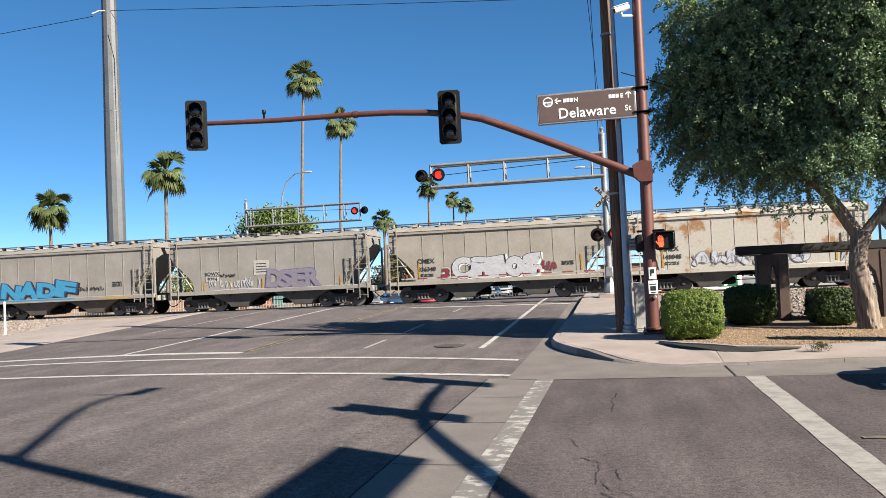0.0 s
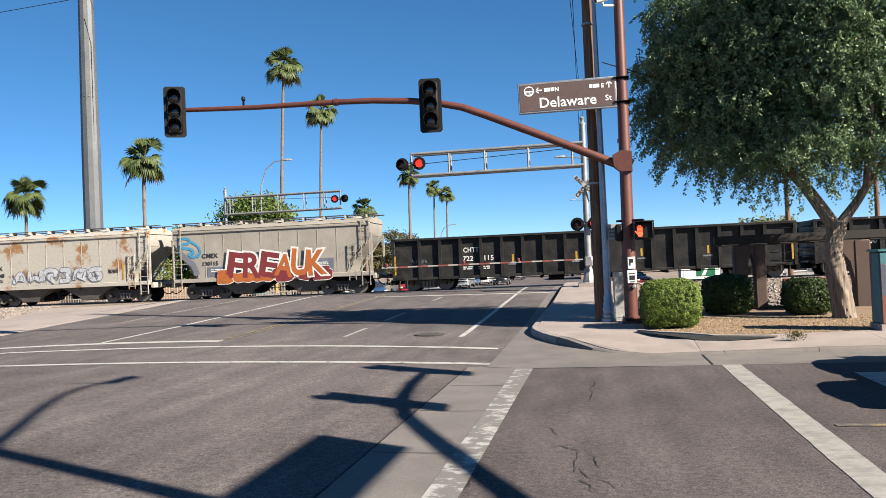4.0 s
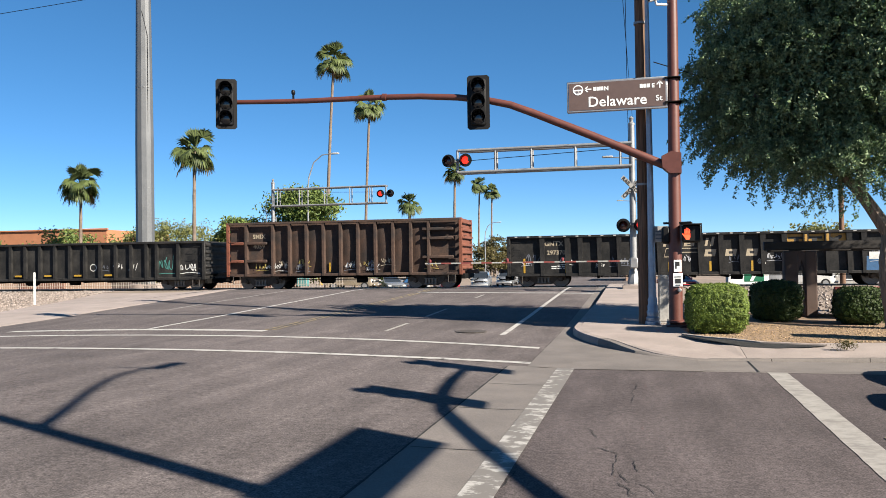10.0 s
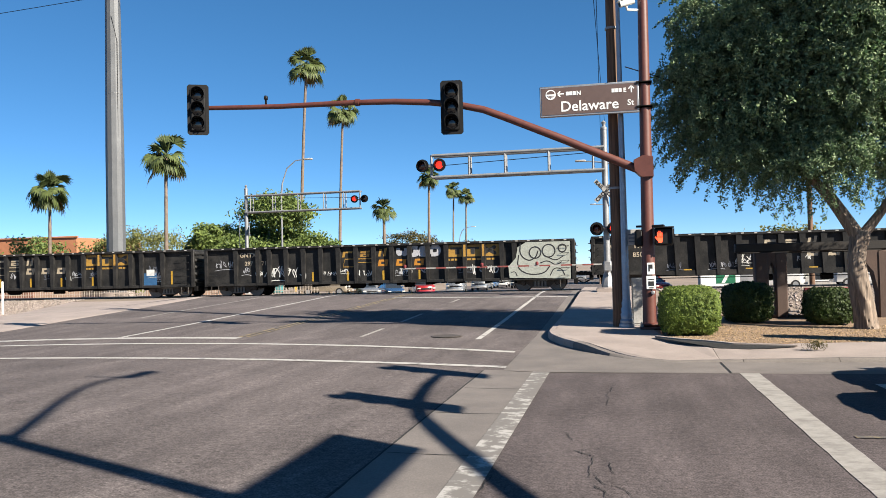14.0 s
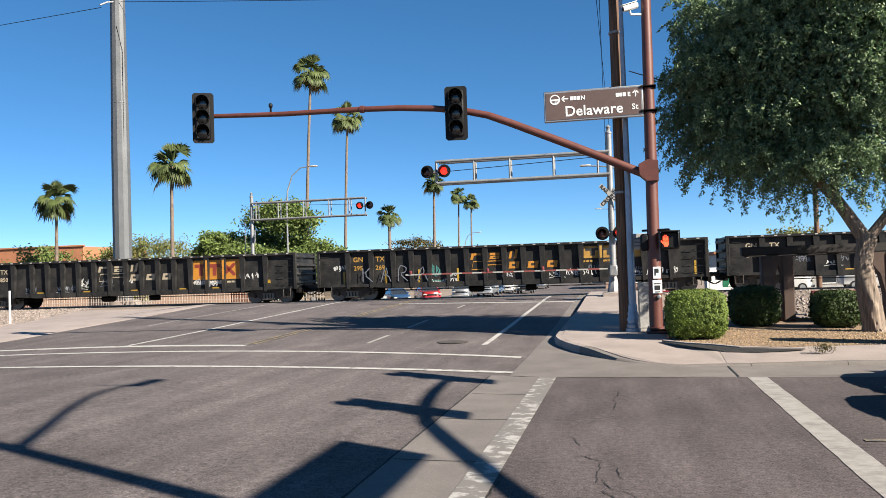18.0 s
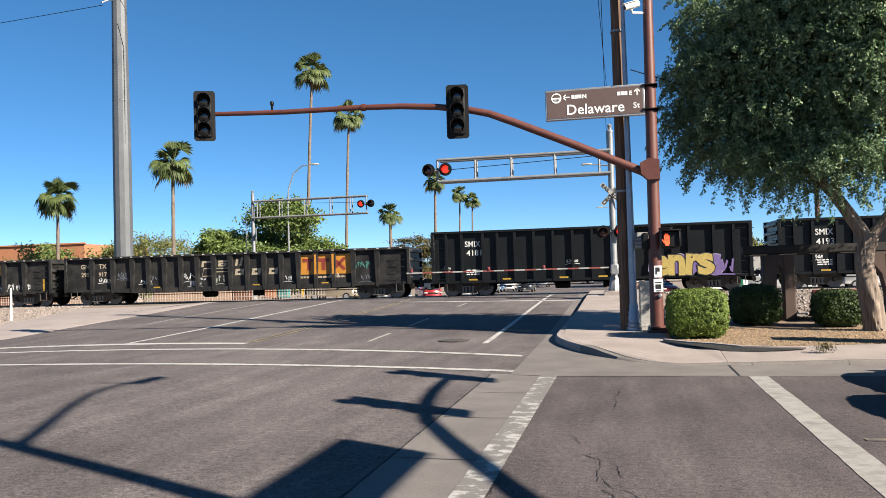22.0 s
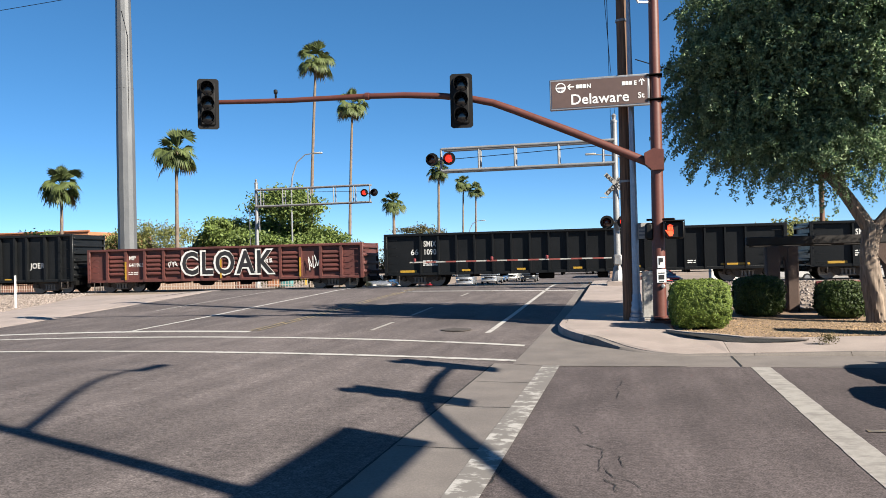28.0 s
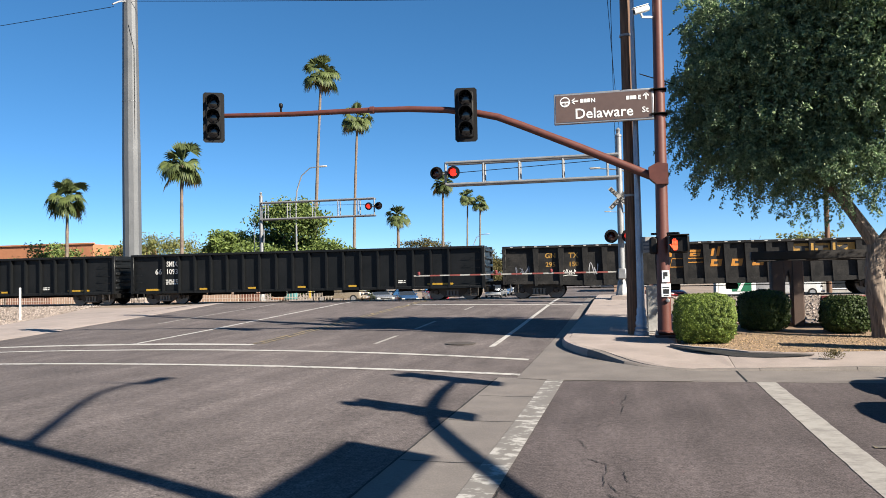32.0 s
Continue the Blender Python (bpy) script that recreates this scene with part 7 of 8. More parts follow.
part("crossbuck", Geo().box(-0.62, -0.012, -0.115, 0.62, 0.0, 0.115, 0.002, m), GALV, cant2, "bare metal back of a crossbuck blade")

# slim white marker post beside the track
solid("marker_post", Geo().box(-25.0, 29.2, 0.0, -24.93, 29.27, 1.5, 0.015), WHITE, "slim white marker post in the ballast", "post")

# ---- corner things ----
# low ramada: dark timber roof edge on stucco piers with arches
rz = ground_z(4, 22.3)
ram = thing("ramada", "small brown stucco shelter with dark flat timber roof", "shelter", pose(0, 0, rz + 0.12))
part("roof_beam", Geo().box(2.98, 21.9, 1.7, 13.0, 22.2, 1.92, 0.02), BEAM, ram)
part("roof_beam", Geo().box(3.5, 25.2, 1.68, 13.0, 25.5, 1.9, 0.02), BEAM, ram)
for k in range(12):
    part("rafter", Geo().box(3.55 + k * 0.82, 22.2, 1.74, 3.65 + k * 0.82, 25.2, 1.9), BEAM, ram)
for x0, x1 in ((3.44, 3.76), (3.92, 4.2), (6.3, 6.68), (8.5, 8.9), (10.8, 11.2)):
    part("pier", Geo().box(x0, 21.85, -0.15, x1, 22.25, 1.68, 0.03), STUCCO_SHADED, ram)
    if x0 > 8:
        part("pier", Geo().box(x0, 25.15, -0.15, x1, 25.55, 1.68, 0.03), STUCCO_SHADED, ram)
for arch in ([(3.74, 1.68), (3.74, 0.95), (3.78, 1.25), (3.84, 1.45), (3.9, 1.25), (3.94, 0.95), (3.94, 1.68)], [(5.75, 1.68), (5.75, 1.5), (6.0, 1.42), (6.2, 1.15), (6.31, 0.6), (6.31, 1.68)]):
    part("arch", Geo().prism(arch, 21.87, 22.23), STUCCO_SHADED, ram)
part("pier_wall", Geo().box(6.68, 21.9, -0.15, 12.8, 22.2, 0.5, 0.02), STUCCO_SHADED, ram)
bench = thing("bench", "low grey concrete bench under the shelter", "bench", pose(0, 0, rz + 0.1))
part("seat", Geo().box(4.5, 21.2, 0.38, 5.9, 21.75, 0.46, 0.02), CONCRETE, bench)
for x in (4.65, 5.6):
    part("leg", Geo().box(x, 21.3, -0.05, x + 0.2, 21.65, 0.38, 0.02), CONCRETE, bench)
part("backrest", Geo().box(4.55, 21.7, 0.46, 5.9, 21.8, 0.8, 0.02), S_RED, bench, "dark red back board")
# painted utility cabinet
ART = [spray("mural magenta", (0.262, 0.026, 0.115)), spray("mural teal", (0.037, 0.142, 0.158)), spray("mural yellow", (0.314, 0.22, 0.026)), spray("mural slate", (0.063, 0.068, 0.084)), spray("mural brick", (0.158, 0.053, 0.031))]
ax, ay = 4.97, 15.85
art = thing("utility_cabinet", "utility cabinet painted with a bright geometric mural", "cabinet", pose(ax, ay, ground_z(ax, ay) + 0.14, 0, 0, 2))
part("cabinet_body", Geo().box(0, 0, 0.12, 0.75, 0.5, 1.42, 0.02), ART[3], art, "dark slate painted cabinet body")
part("plinth", Geo().box(-0.03, -0.03, -0.02, 0.78, 0.53, 0.12, 0.01), CONCRETE, art)
for k, (poly, c_) in enumerate((([(0.02, 0.13), (0.3, 0.13), (0.22, 0.75), (0.02, 0.6)], 4), ([(0.3, 0.13), (0.73, 0.13), (0.73, 0.8), (0.22, 0.75)], 0), ([(0.02, 0.6), (0.22, 0.75), (0.1, 1.2), (0.02, 1.2)], 3), ([(0.22, 0.75), (0.73, 0.8), (0.5, 1.2), (0.1, 1.2)], 2), ([(0.02, 1.2), (0.5, 1.2), (0.73, 0.8), (0.73, 1.4), (0.02, 1.4)], 1))):
    part("mural_panel", Geo().prism(poly, -0.006, 0.0), ART[c_], art, "", None)
part("mural_panel", Geo().prism([(0.02, 0.14), (0.48, 0.14), (0.3, 1.38), (0.02, 1.38)], -0.006, 0.0, "x"), ART[1], art, "", None)
part("cabinet_lid", Geo().box(-0.03, -0.03, 1.42, 0.78, 0.53, 1.47, 0.012), ART[1], art)


# ---- plants ----
def clump_tree(name, label, x, y, z0, trunk, limbs, blobs, leaves, size, leaf, bark, seed, droop=0.0, strands=0, group="", rough=0.55):
    """A tree: tapered trunk, limbs to each clump, and leaves on the outside of uneven clumps with gaps between them."""
    rng = np.random.default_rng(seed)
    t_ = thing(name, label, "tree", pose(x, y, z0), group)
    part("trunk", gnarled(trunk[0], trunk[1], seed) if strands else Geo().tube(trunk[0], trunk[1], 12), bark, t_)
    for pts, radii in limbs:
        part("limb", Geo().tube(pts, radii, 8), bark, t_)
    cs, rs, us = [], [], []
    total = sum((r[0] * r[1] * r[2]) ** (0.75 if strands else 1.0) for _, r in blobs)
    for c, r in blobs:
        if strands:
            # sprays: each a short arching twig that leaves the clump outwards and droops, with leaflets along it
            each = 112
            m = int(leaves * (r[0] * r[1] * r[2]) ** 0.75 / total / each)
            d = rng.normal(size=(m, 3))
            d /= np.linalg.norm(d, axis=1, keepdims=True)
            root = d * rng.uniform(0.45, 0.92, (m, 1)) * np.array(r) + np.array(c)
            long = rng.uniform(0.28, 0.72, (m, 1))
            way = d * np.array([1.0, 1.0, 0.6]) + rng.normal(size=(m, 3)) * 0.45
            way /= np.linalg.norm(way, axis=1, keepdims=True)
            pick = np.repeat(np.arange(m), each)
            f = rng.uniform(0, 1, (m * each, 1)) ** 0.8
            at = root[pick] + way[pick] * long[pick] * f
            at[:, 2] -= (long[pick] * 0.75 * f ** 2)[:, 0]
            at += np.clip(rng.normal(size=(m * each, 3)), -1.8, 1.8) * (0.075 - 0.05 * f) * np.array([1, 1, 0.7])
            a, b = random_turns(m * each, size, rng, 0.5)
            cs.append(at), rs.append(a), us.append(b)
            k = int(m * each * 0.2)
            d = rng.normal(size=(k, 3))
            d /= np.linalg.norm(d, axis=1, keepdims=True)
            a, b = random_turns(k, size * 1.4, rng, 0.3)
            cs.append(d * rng.uniform(0.1, 0.72, (k, 1)) * np.array(r) + np.array(c)), rs.append(a), us.append(b)
            continue
        n = max(60, int(leaves * r[0] * r[1] * r[2] / total))
        subs = rng.normal(size=(max(14, min(60, n // 110)), 3))
        subs /= np.linalg.norm(subs, axis=1, keepdims=True)
        subs *= rng.uniform(rough, 1.02, (len(subs), 1))
        pick = rng.integers(0, len(subs), n)
        spread = rng.normal(size=(n, 3)) * 0.2
        p = (subs[pick] + spread) * np.array(r) + np.array(c)
        a, b = random_turns(n, size, rng, droop)
        cs.append(p), rs.append(a), us.append(b)
    for _ in range(strands):
        c, r = blobs[rng.integers(0, len(blobs))]
        a = rng.uniform(0, 6.283)
        k = rng.uniform(0.3, 0.95)
        sx, sy = c[0] + r[0] * k * math.cos(a), c[1] + r[1] * k * math.sin(a)
        sz = c[2] - r[2] * math.sqrt(max(0, 1 - k * k)) * 0.8
        m = rng.integers(26, 52)
        drop = rng.uniform(0.2, 0.85)
        tt = np.linspace(0, 1, m)[:, None]
        p = np.array([sx, sy, sz]) + np.concatenate([rng.normal(size=(m, 2)) * 0.026 + tt * rng.normal(size=2) * 0.12, -tt * drop], 1)
        q, b = random_turns(m, size * 0.85, rng, 0.8)
        cs.append(p), rs.append(q), us.append(b)
    cs, rs, us = np.concatenate(cs), np.concatenate(rs), np.concatenate(us)
    if strands:
        # the street side of the crown is cut back so the sun reaches the signal pole
        keep = cs[:, 1] + 0.465 * (cs[:, 0] + 4.72) > 0.42 + 0.12 * np.sin(cs[:, 2] * 5.0)
        cs, rs, us = cs[keep], rs[keep], us[keep]
    me = quads("crown", cs, rs, us, leaf)
    o = new("crown", me)
    o.parent = t_
    return t_


def gnarled(pts, radii, seed, seg=40, rings=46):
    """A trunk with twisting ridges and furrows of bark."""
    n = len(pts)
    g = Geo().tube([[interp(k / (rings - 1) * (n - 1), range(n), [p[i] for p in pts]) for i in range(3)] for k in range(rings)], [interp(k / (rings - 1) * (n - 1), range(n), radii) for k in range(rings)], seg)
    for k in range(rings):
        c = sum((Vector(g.v[k * seg + j]) for j in range(seg)), Vector()) / seg
        for j in range(seg):
            p = Vector(g.v[k * seg + j])
            a = 2 * math.pi * j / seg + c.z * 0.9
            q = Vector((math.cos(a) * 1.9, math.sin(a) * 1.9, c.z * 0.9 + seed))
            d = 0.18 * noise.noise(q) + 0.12 * noise.noise(q * 3.2) - 0.1 * abs(noise.noise(Vector((q.x * 4, q.y * 4, q.z * 1.6))))
            g.v[k * seg + j] = tuple(c + (p - c) * (1 + d))
    return g


def bush(label, x, y, z0, rx, ry, h, leaves, leaf, seed, size=0.032):
    """A clipped box-shaped hedge plant with an uneven leafy skin over dark twigs."""
    rng = np.random.default_rng(seed)
    b = thing("bush", label, "bush", pose(x, y, z0), group="clipped bushes on the corner")
    n = leaves
    d = rng.normal(size=(n, 3))
    p4 = np.sum(np.abs(d) ** 4.4, axis=1, keepdims=True) ** (1 / 4.4)
    d /= p4
    lump = np.array([noise.noise(Vector(q) * 2.3 + Vector((seed, 0, 0))) for q in d])[:, None]
    fluff = np.array([noise.noise(Vector(q) * 6.5 + Vector((0, seed, 0))) for q in d])[:, None]
    shell = 0.98 + 0.08 * lump + 0.1 * fluff - np.abs(rng.normal(size=(n, 1))) * 0.085
    p = d * shell * np.array([rx, ry, h / 2]) + np.array([0, 0, h / 2 + 0.03])
    out = d / np.linalg.norm(d, axis=1, keepdims=True) + rng.normal(size=(n, 3)) * 0.45
    u = np.cross(out, rng.normal(size=(n, 3)))
    u /= np.linalg.norm(u, axis=1, keepdims=True)
    a = np.cross(u, out)
    a /= np.linalg.norm(a, axis=1, keepdims=True)
    s_ = size * rng.uniform(0.7, 1.3, (n, 1))
    a, u = a * s_ * 0.55, u * s_
    o = new("foliage", quads("foliage", p, a, u, leaf))
    o.parent = b
    g = Geo()
    for _ in range(26):
        e = rng.normal(size=3)
        e /= np.linalg.norm(e)
        g.tube([(rng.uniform(-0.08, 0.08), rng.uniform(-0.08, 0.08), -0.04), (e[0] * rx * 0.5, e[1] * ry * 0.5, h * 0.35), (e[0] * rx * 0.8, e[1] * ry * 0.8, h * (0.5 + 0.32 * abs(e[2])))], [0.022, 0.014, 0.006], 5)
    part("twigs", g, BARK, b)
    core = Geo().lathe([(0.2, 0.06), (0.86, 0.1), (0.9, 0.5), (0.84, 0.9), (0.3, 0.93)], 14, Matrix.Diagonal((rx * 0.88, ry * 0.88, h * 0.97, 1)))
    part("inner_foliage", core, leaf, b, "dense inner foliage")
    return b


def bz(x, y):
    return ground_z(x, y) + 0.12


bush("bright green clipped bush in full sun", 1.43, 17.45, bz(1.44, 17.4), 0.6, 0.56, 0.98, 40000, HEDGE, 1, 0.02)
# these two carry the tree's shade in their leaf colour
bush("clipped bush, leaf colour darkened for the tree's shade", 3.0, 20.4, bz(2.95, 20.4), 0.56, 0.55, 0.92, 14000, HEDGE_SHADED, 2)
bush("clipped bush beside the tree trunk, leaf colour darkened for shade", 4.72, 20.0, bz(4.72, 20.0), 0.54, 0.52, 0.82, 10000, HEDGE_SHADED, 3)
# little tuft at the pavement's edge
rng = np.random.default_rng(77)
p = rng.normal(size=(260, 3)) * np.array([0.09, 0.05, 0.04]) + np.array([0, 0, 0.06])
a, u = random_turns(260, 0.03, rng, -1.0, 0.25)
tuft = new("weed_tuft", quads("weed_tuft", p, a, u, OLIVE))
tuft.location = (3.3, 14.9, ground_z(3.3, 14.9) + 0.15)
tagged(tuft, "small dry weed tuft in a pavement joint", "weed", kind="stuff")

TX, TY = 5.12, 18.75
trunk = ([(0.06, 0, -0.1), (0.01, 0, 0.1), (-0.02, 0, 0.5), (-0.1, 0, 1.0), (-0.14, 0, 1.4), (-0.11, 0, 1.7), (-0.05, 0, 1.95), (-0.03, 0, 2.1)], [0.27, 0.225, 0.215, 0.205, 0.185, 0.17, 0.19, 0.15])
limbs = [([(-0.07, 0, 1.95), (-0.42, 0.03, 2.55), (-0.62, 0.06, 2.88), (-0.93, 0.12, 3.26), (-1.9, 0.3, 4.6), (-2.8, 0.2, 5.2)], [0.155, 0.132, 0.122, 0.1, 0.06, 0.03]),
         ([(-0.03, 0, 1.95), (0.4, -0.03, 2.52), (0.58, -0.06, 2.82), (1.6, -0.1, 4.2), (2.4, 0, 5.4)], [0.12, 0.088, 0.082, 0.06, 0.03]),
         ([(-0.62, 0.06, 2.88), (-0.5, 0.5, 4.2), (0.0, 0.9, 5.6), (0.3, 1.0, 6.8)], [0.1, 0.08, 0.06, 0.02]),
         ([(0.58, -0.06, 2.82), (0.6, -0.5, 4.4), (0.1, -0.7, 5.7)], [0.09, 0.06, 0.02]),
         ([(-0.93, 0.12, 3.26), (-1.6, 0.1, 4.6), (-2.1, 0.2, 5.3)], [0.07, 0.05, 0.02]),
         ([(-1.9, 0.3, 4.6), (-2.7, 0.5, 4.6), (-3.2, 0.7, 4.5)], [0.045, 0.03, 0.012]),
         ([(1.6, -0.1, 4.2), (2.8, 0.2, 4.4), (3.8, 0.2, 4.5)], [0.06, 0.04, 0.015])]
blobs = [((-2.6, 0.9, 5.0), (1.2, 1.3, 1.3)), ((-1.5, -0.3, 5.4), (1.8, 1.5, 1.6)), ((-1.0, 1.2, 5.6), (2.0, 1.8, 1.7)), ((-0.1, -0.2, 6.4), (1.5, 1.4, 1.4)), ((1.5, 0.8, 4.9), (1.2, 1.3, 1.0)),
         ((2.6, 0.6, 4.6), (1.0, 1.1, 0.9)), ((-2.1, 0.6, 6.6), (1.3, 1.5, 1.2)), ((-0.6, 0.2, 7.6), (1.9, 1.7, 1.2)), ((-2.4, 0.4, 4.0), (1.3, 1.3, 0.65)), ((-0.9, -0.4, 3.75), (1.3, 1.3, 0.65)),
         ((2.3, -0.5, 4.2), (1.4, 1.3, 0.8)), ((-3.2, 1.0, 4.6), (0.6, 0.9, 0.6)), ((-3.1, 0.7, 6.0), (0.85, 1.1, 0.9)), ((1.4, 1.0, 6.1), (1.0, 1.1, 0.9)), ((-1.8, 0.6, 4.4), (1.6, 1.4, 1.0)), ((0.3, 0.6, 4.9), (1.7, 1.5, 1.1)), ((-1.3, -0.5, 3.45), (1.0, 0.9, 0.4)), ((-0.5, 0.6, 6.2), (1.7, 1.4, 1.5)), ((-2.9, 0.5, 5.7), (1.1, 1.2, 1.0)), ((-2.4, 0.4, 7.2), (1.0, 1.1, 0.9)), ((-0.6, -1.0, 6.6), (1.1, 1.0, 1.0)), ((-0.3, -1.2, 5.4), (1.0, 0.9, 0.9)), ((-0.9, -0.7, 7.4), (1.1, 1.0, 0.8)), ((-3.75, 1.3, 4.95), (0.5, 0.6, 0.45)), ((-3.5, 1.3, 5.8), (0.55, 0.7, 0.6)), ((-3.4, 1.3, 6.7), (0.6, 0.7, 0.6)), ((-3.2, 1.2, 7.5), (0.7, 0.8, 0.7)), ((0.4, -0.6, 3.6), (1.1, 0.9, 0.55)), ((1.2, -0.9, 5.6), (1.2, 0.9, 1.0)), ((1.3, -0.9, 7.0), (1.3, 0.9, 1.0)), ((2.6, -0.4, 6.2), (1.2, 1.0, 1.1)), ((3.4, 0.0, 5.2), (1.1, 1.0, 1.0))]
clump_tree("mesquite_tree", "large dark green mesquite tree with forked trunk and hanging twigs", TX, TY, bz(TX, TY), trunk, limbs, blobs, 380000, 0.035, LEAF, BARK, 9, 0.25, 200)


def simple_tree(label, x, y, z0, h, w, leaf, seed, leaves=9000, size=0.16, name="broadleaf_tree", low=0.12):
    rng = np.random.default_rng(seed)
    tr = ([(0, 0, -0.2), (0.05, 0, h * 0.2), (-0.05, 0, h * 0.45), (0, 0, h * 0.65)], [h * 0.035, h * 0.028, h * 0.02, h * 0.01])
    bl = []
    for k in range(9):
        a = k * 2.4
        r = w * 0.5 * rng.uniform(0.3, 0.72)
        zc = h * rng.uniform(0.42 + low, 0.8)
        bl.append(((r * math.cos(a), r * math.sin(a), zc), (w * 0.22, w * 0.22, h * 0.17)))
    for k in range(6):
        a = k * 1.05
        bl.append(((w * 0.36 * math.cos(a), w * 0.36 * math.sin(a), h * (0.3 + low)), (w * 0.2, w * 0.2, h * 0.18)))
    bl.append(((0, 0, h * 0.82), (w * 0.24, w * 0.24, h * 0.15)))
    lm = [([(0, 0, h * 0.35), (b[0][0] * 0.5, b[0][1] * 0.5, b[0][2] * 0.8), b[0]], [h * 0.016, h * 0.01, h * 0.004]) for b in bl[:7]]
    return clump_tree(name, label, x, y, z0, tr, lm, bl, leaves, size, leaf, BARK, seed, 0.1, rough=0.3)


simple_tree("rounded bright green leafy tree behind the railway", -33.0, 74.0, -0.7, 9.9, 11.5, TREE_LEAF, 31, 90000, 0.17, low=-0.05)
simple_tree("rounded leafy tree beside the larger one", -38.2, 73.0, -0.7, 7.2, 6.5, TREE_LEAF, 32, 34000, 0.17, low=-0.05)
simple_tree("small leafy tree at the edge of the group", -27.6, 76.0, -0.7, 5.7, 5.0, TREE_LEAF, 33, 12000, 0.13, low=-0.05)
simple_tree("pale feathery palo verde tree", -41.0, 66.0, -0.4, 6.6, 7.0, PALO, 34, 9000, 0.11, "palo_verde_tree", low=-0.05)
simple_tree("pale olive desert tree", -44.6, 66.0, -0.4, 5.8, 6.0, PALO, 35, 7000, 0.15, low=-0.08)
simple_tree("dusty green desert tree", -52.0, 64.0, -0.4, 5.9, 7.0, TREE_LEAF, 36, 7000, 0.15, low=-0.08)
simple_tree("dusty green desert tree", -63.0, 66.0, -0.4, 6.3, 7.0, TREE_LEAF, 40, 6000, 0.15, low=-0.08)
simple_tree("dry olive-brown rounded tree", -34.0, 130.0, -0.9, 8.9, 12.5, OLIVE, 37, 20000, 0.17, low=-0.05)
simple_tree("dry olive-brown rounded tree", -27.0, 150.0, -0.9, 7.6, 11.0, OLIVE, 38, 12000, 0.2, low=-0.05)
simple_tree("hazy green tree behind the railway", 14.0, 78.0, -0.8, 6.0, 8.0, PALO, 39, 6000, 0.18, low=-0.05)


def palm(label, x, y, z0, height, crown, seed, lean=0.0, r=0.2, skirt=True):
    """A fan palm: slim ringed trunk and a head of fan leaves, each with its stalk and folded blades, the lowest ones dead."""
    rng = np.random.default_rng(seed)
    t_ = thing("palm_tree", label, "palm tree", pose(x, y, z0), group="fan palms")
    pts = [(lean * (k / 12) ** 1.5, 0, height * k / 12) for k in range(13)]
    part("trunk", Geo().tube([(0, 0, -0.3)] + pts[1:], [r * 1.5] + [r * (1.0 - 0.35 * k / 12) * (1 + 0.06 * (-1) ** k) for k in range(1, 13)], 10), PALM_BARK, t_)
    top = Vector(pts[-1])
    live, dead = Geo(), Geo()
    n = 34
    for k in range(n):
        az = k * 2.39996 + rng.uniform(-0.25, 0.25)
        f = k / (n - 1)
        el = radians(86 - 122 * f ** 0.9 + rng.uniform(-10, 10))
        g = dead if f > (0.94 if skirt else 0.97) else live
        flat = max(0.0, math.cos(el)) * min(1.0, 0.2 + 1.9 * f)
        d = Vector((math.cos(az) * math.cos(el), math.sin(az) * math.cos(el), math.sin(el)))
        stalk = crown * rng.uniform(0.22, 0.6) * min(1.0, 0.55 + 1.6 * f)
        hub = top + d * stalk - Vector((0, 0, crown * 0.12 * flat))
        g.tube([top, top + d * stalk * 0.6, hub], [0.03, 0.022, 0.014], 4, False)
        d = (d - Vector((0, 0, 0.75 * flat))).normalized()
        side = d.cross(Vector((0, 0, 1)))
        side = side.normalized() if side.length > 0.05 else Vector((1, 0, 0))
        side = Matrix.Rotation(rng.uniform(-0.8, 0.8), 3, d) @ side
        nrm = side.cross(d).normalized()
        blade = crown * rng.uniform(0.4, 0.5)
        fan = 38 + 62 * min(1.0, f * 2.5)
        sag = 0.08 + 0.55 * flat * rng.uniform(0.6, 1.4)
        for j in range(17):
            a = radians((-1 + j / 8) * fan)
            w = d * math.cos(a) + side * math.sin(a)
            reach = blade * (1.12 - 0.2 * min(1.0, f * 3)) * (1 - 0.22 * abs(j - 8) / 8 + 0.1 * (j % 2))
            mid = hub + w * reach * 0.55 + nrm * 0.03 - Vector((0, 0, reach * 0.1 * sag))
            tip = hub + w * reach * (1 - 0.2 * sag) - Vector((0, 0, reach * sag * rng.uniform(0.55, 1.0)))
            s = w.cross(nrm).normalized() * blade * 0.078
            g.add([hub, mid - s, tip, mid + s], [(0, 1, 2, 3)])
    part("fronds", live, FROND, t_, "green fan fronds", None)
    part("dead_fronds", dead, DEAD_FROND, t_, "drooping dry fronds", None)
    return t_


palm("short fan palm with shaggy green head", -46.6, 60, -0.1, 8.9, 2.5, 1, 0.1, 0.17)
palm("slender fan palm with yellowing lower fronds", -34.6, 58, -0.1, 10.9, 2.45, 2, 0.1, 0.18)
palm("very tall slender fan palm", -35.5, 88, -0.9, 26.1, 2.8, 3, 1.2, 0.22)
palm("tall slender fan palm behind", -35.0, 100, -0.9, 23.0, 2.75, 4, 0.9, 0.22)
palm("distant tall fan palm", -28.9, 125, -0.9, 16.9, 2.5, 5, 0.3, 0.26)
palm("distant slim fan palm", -33.0, 165, -0.9, 18.3, 2.5, 6, 0.4, 0.22)
palm("distant slim fan palm", -30.3, 165, -0.9, 17.0, 2.5, 7, 0.3, 0.22)
palm("short fan palm behind the railway", -34.7, 120, -0.9, 11.6, 2.5, 8, 0.0, 0.3)


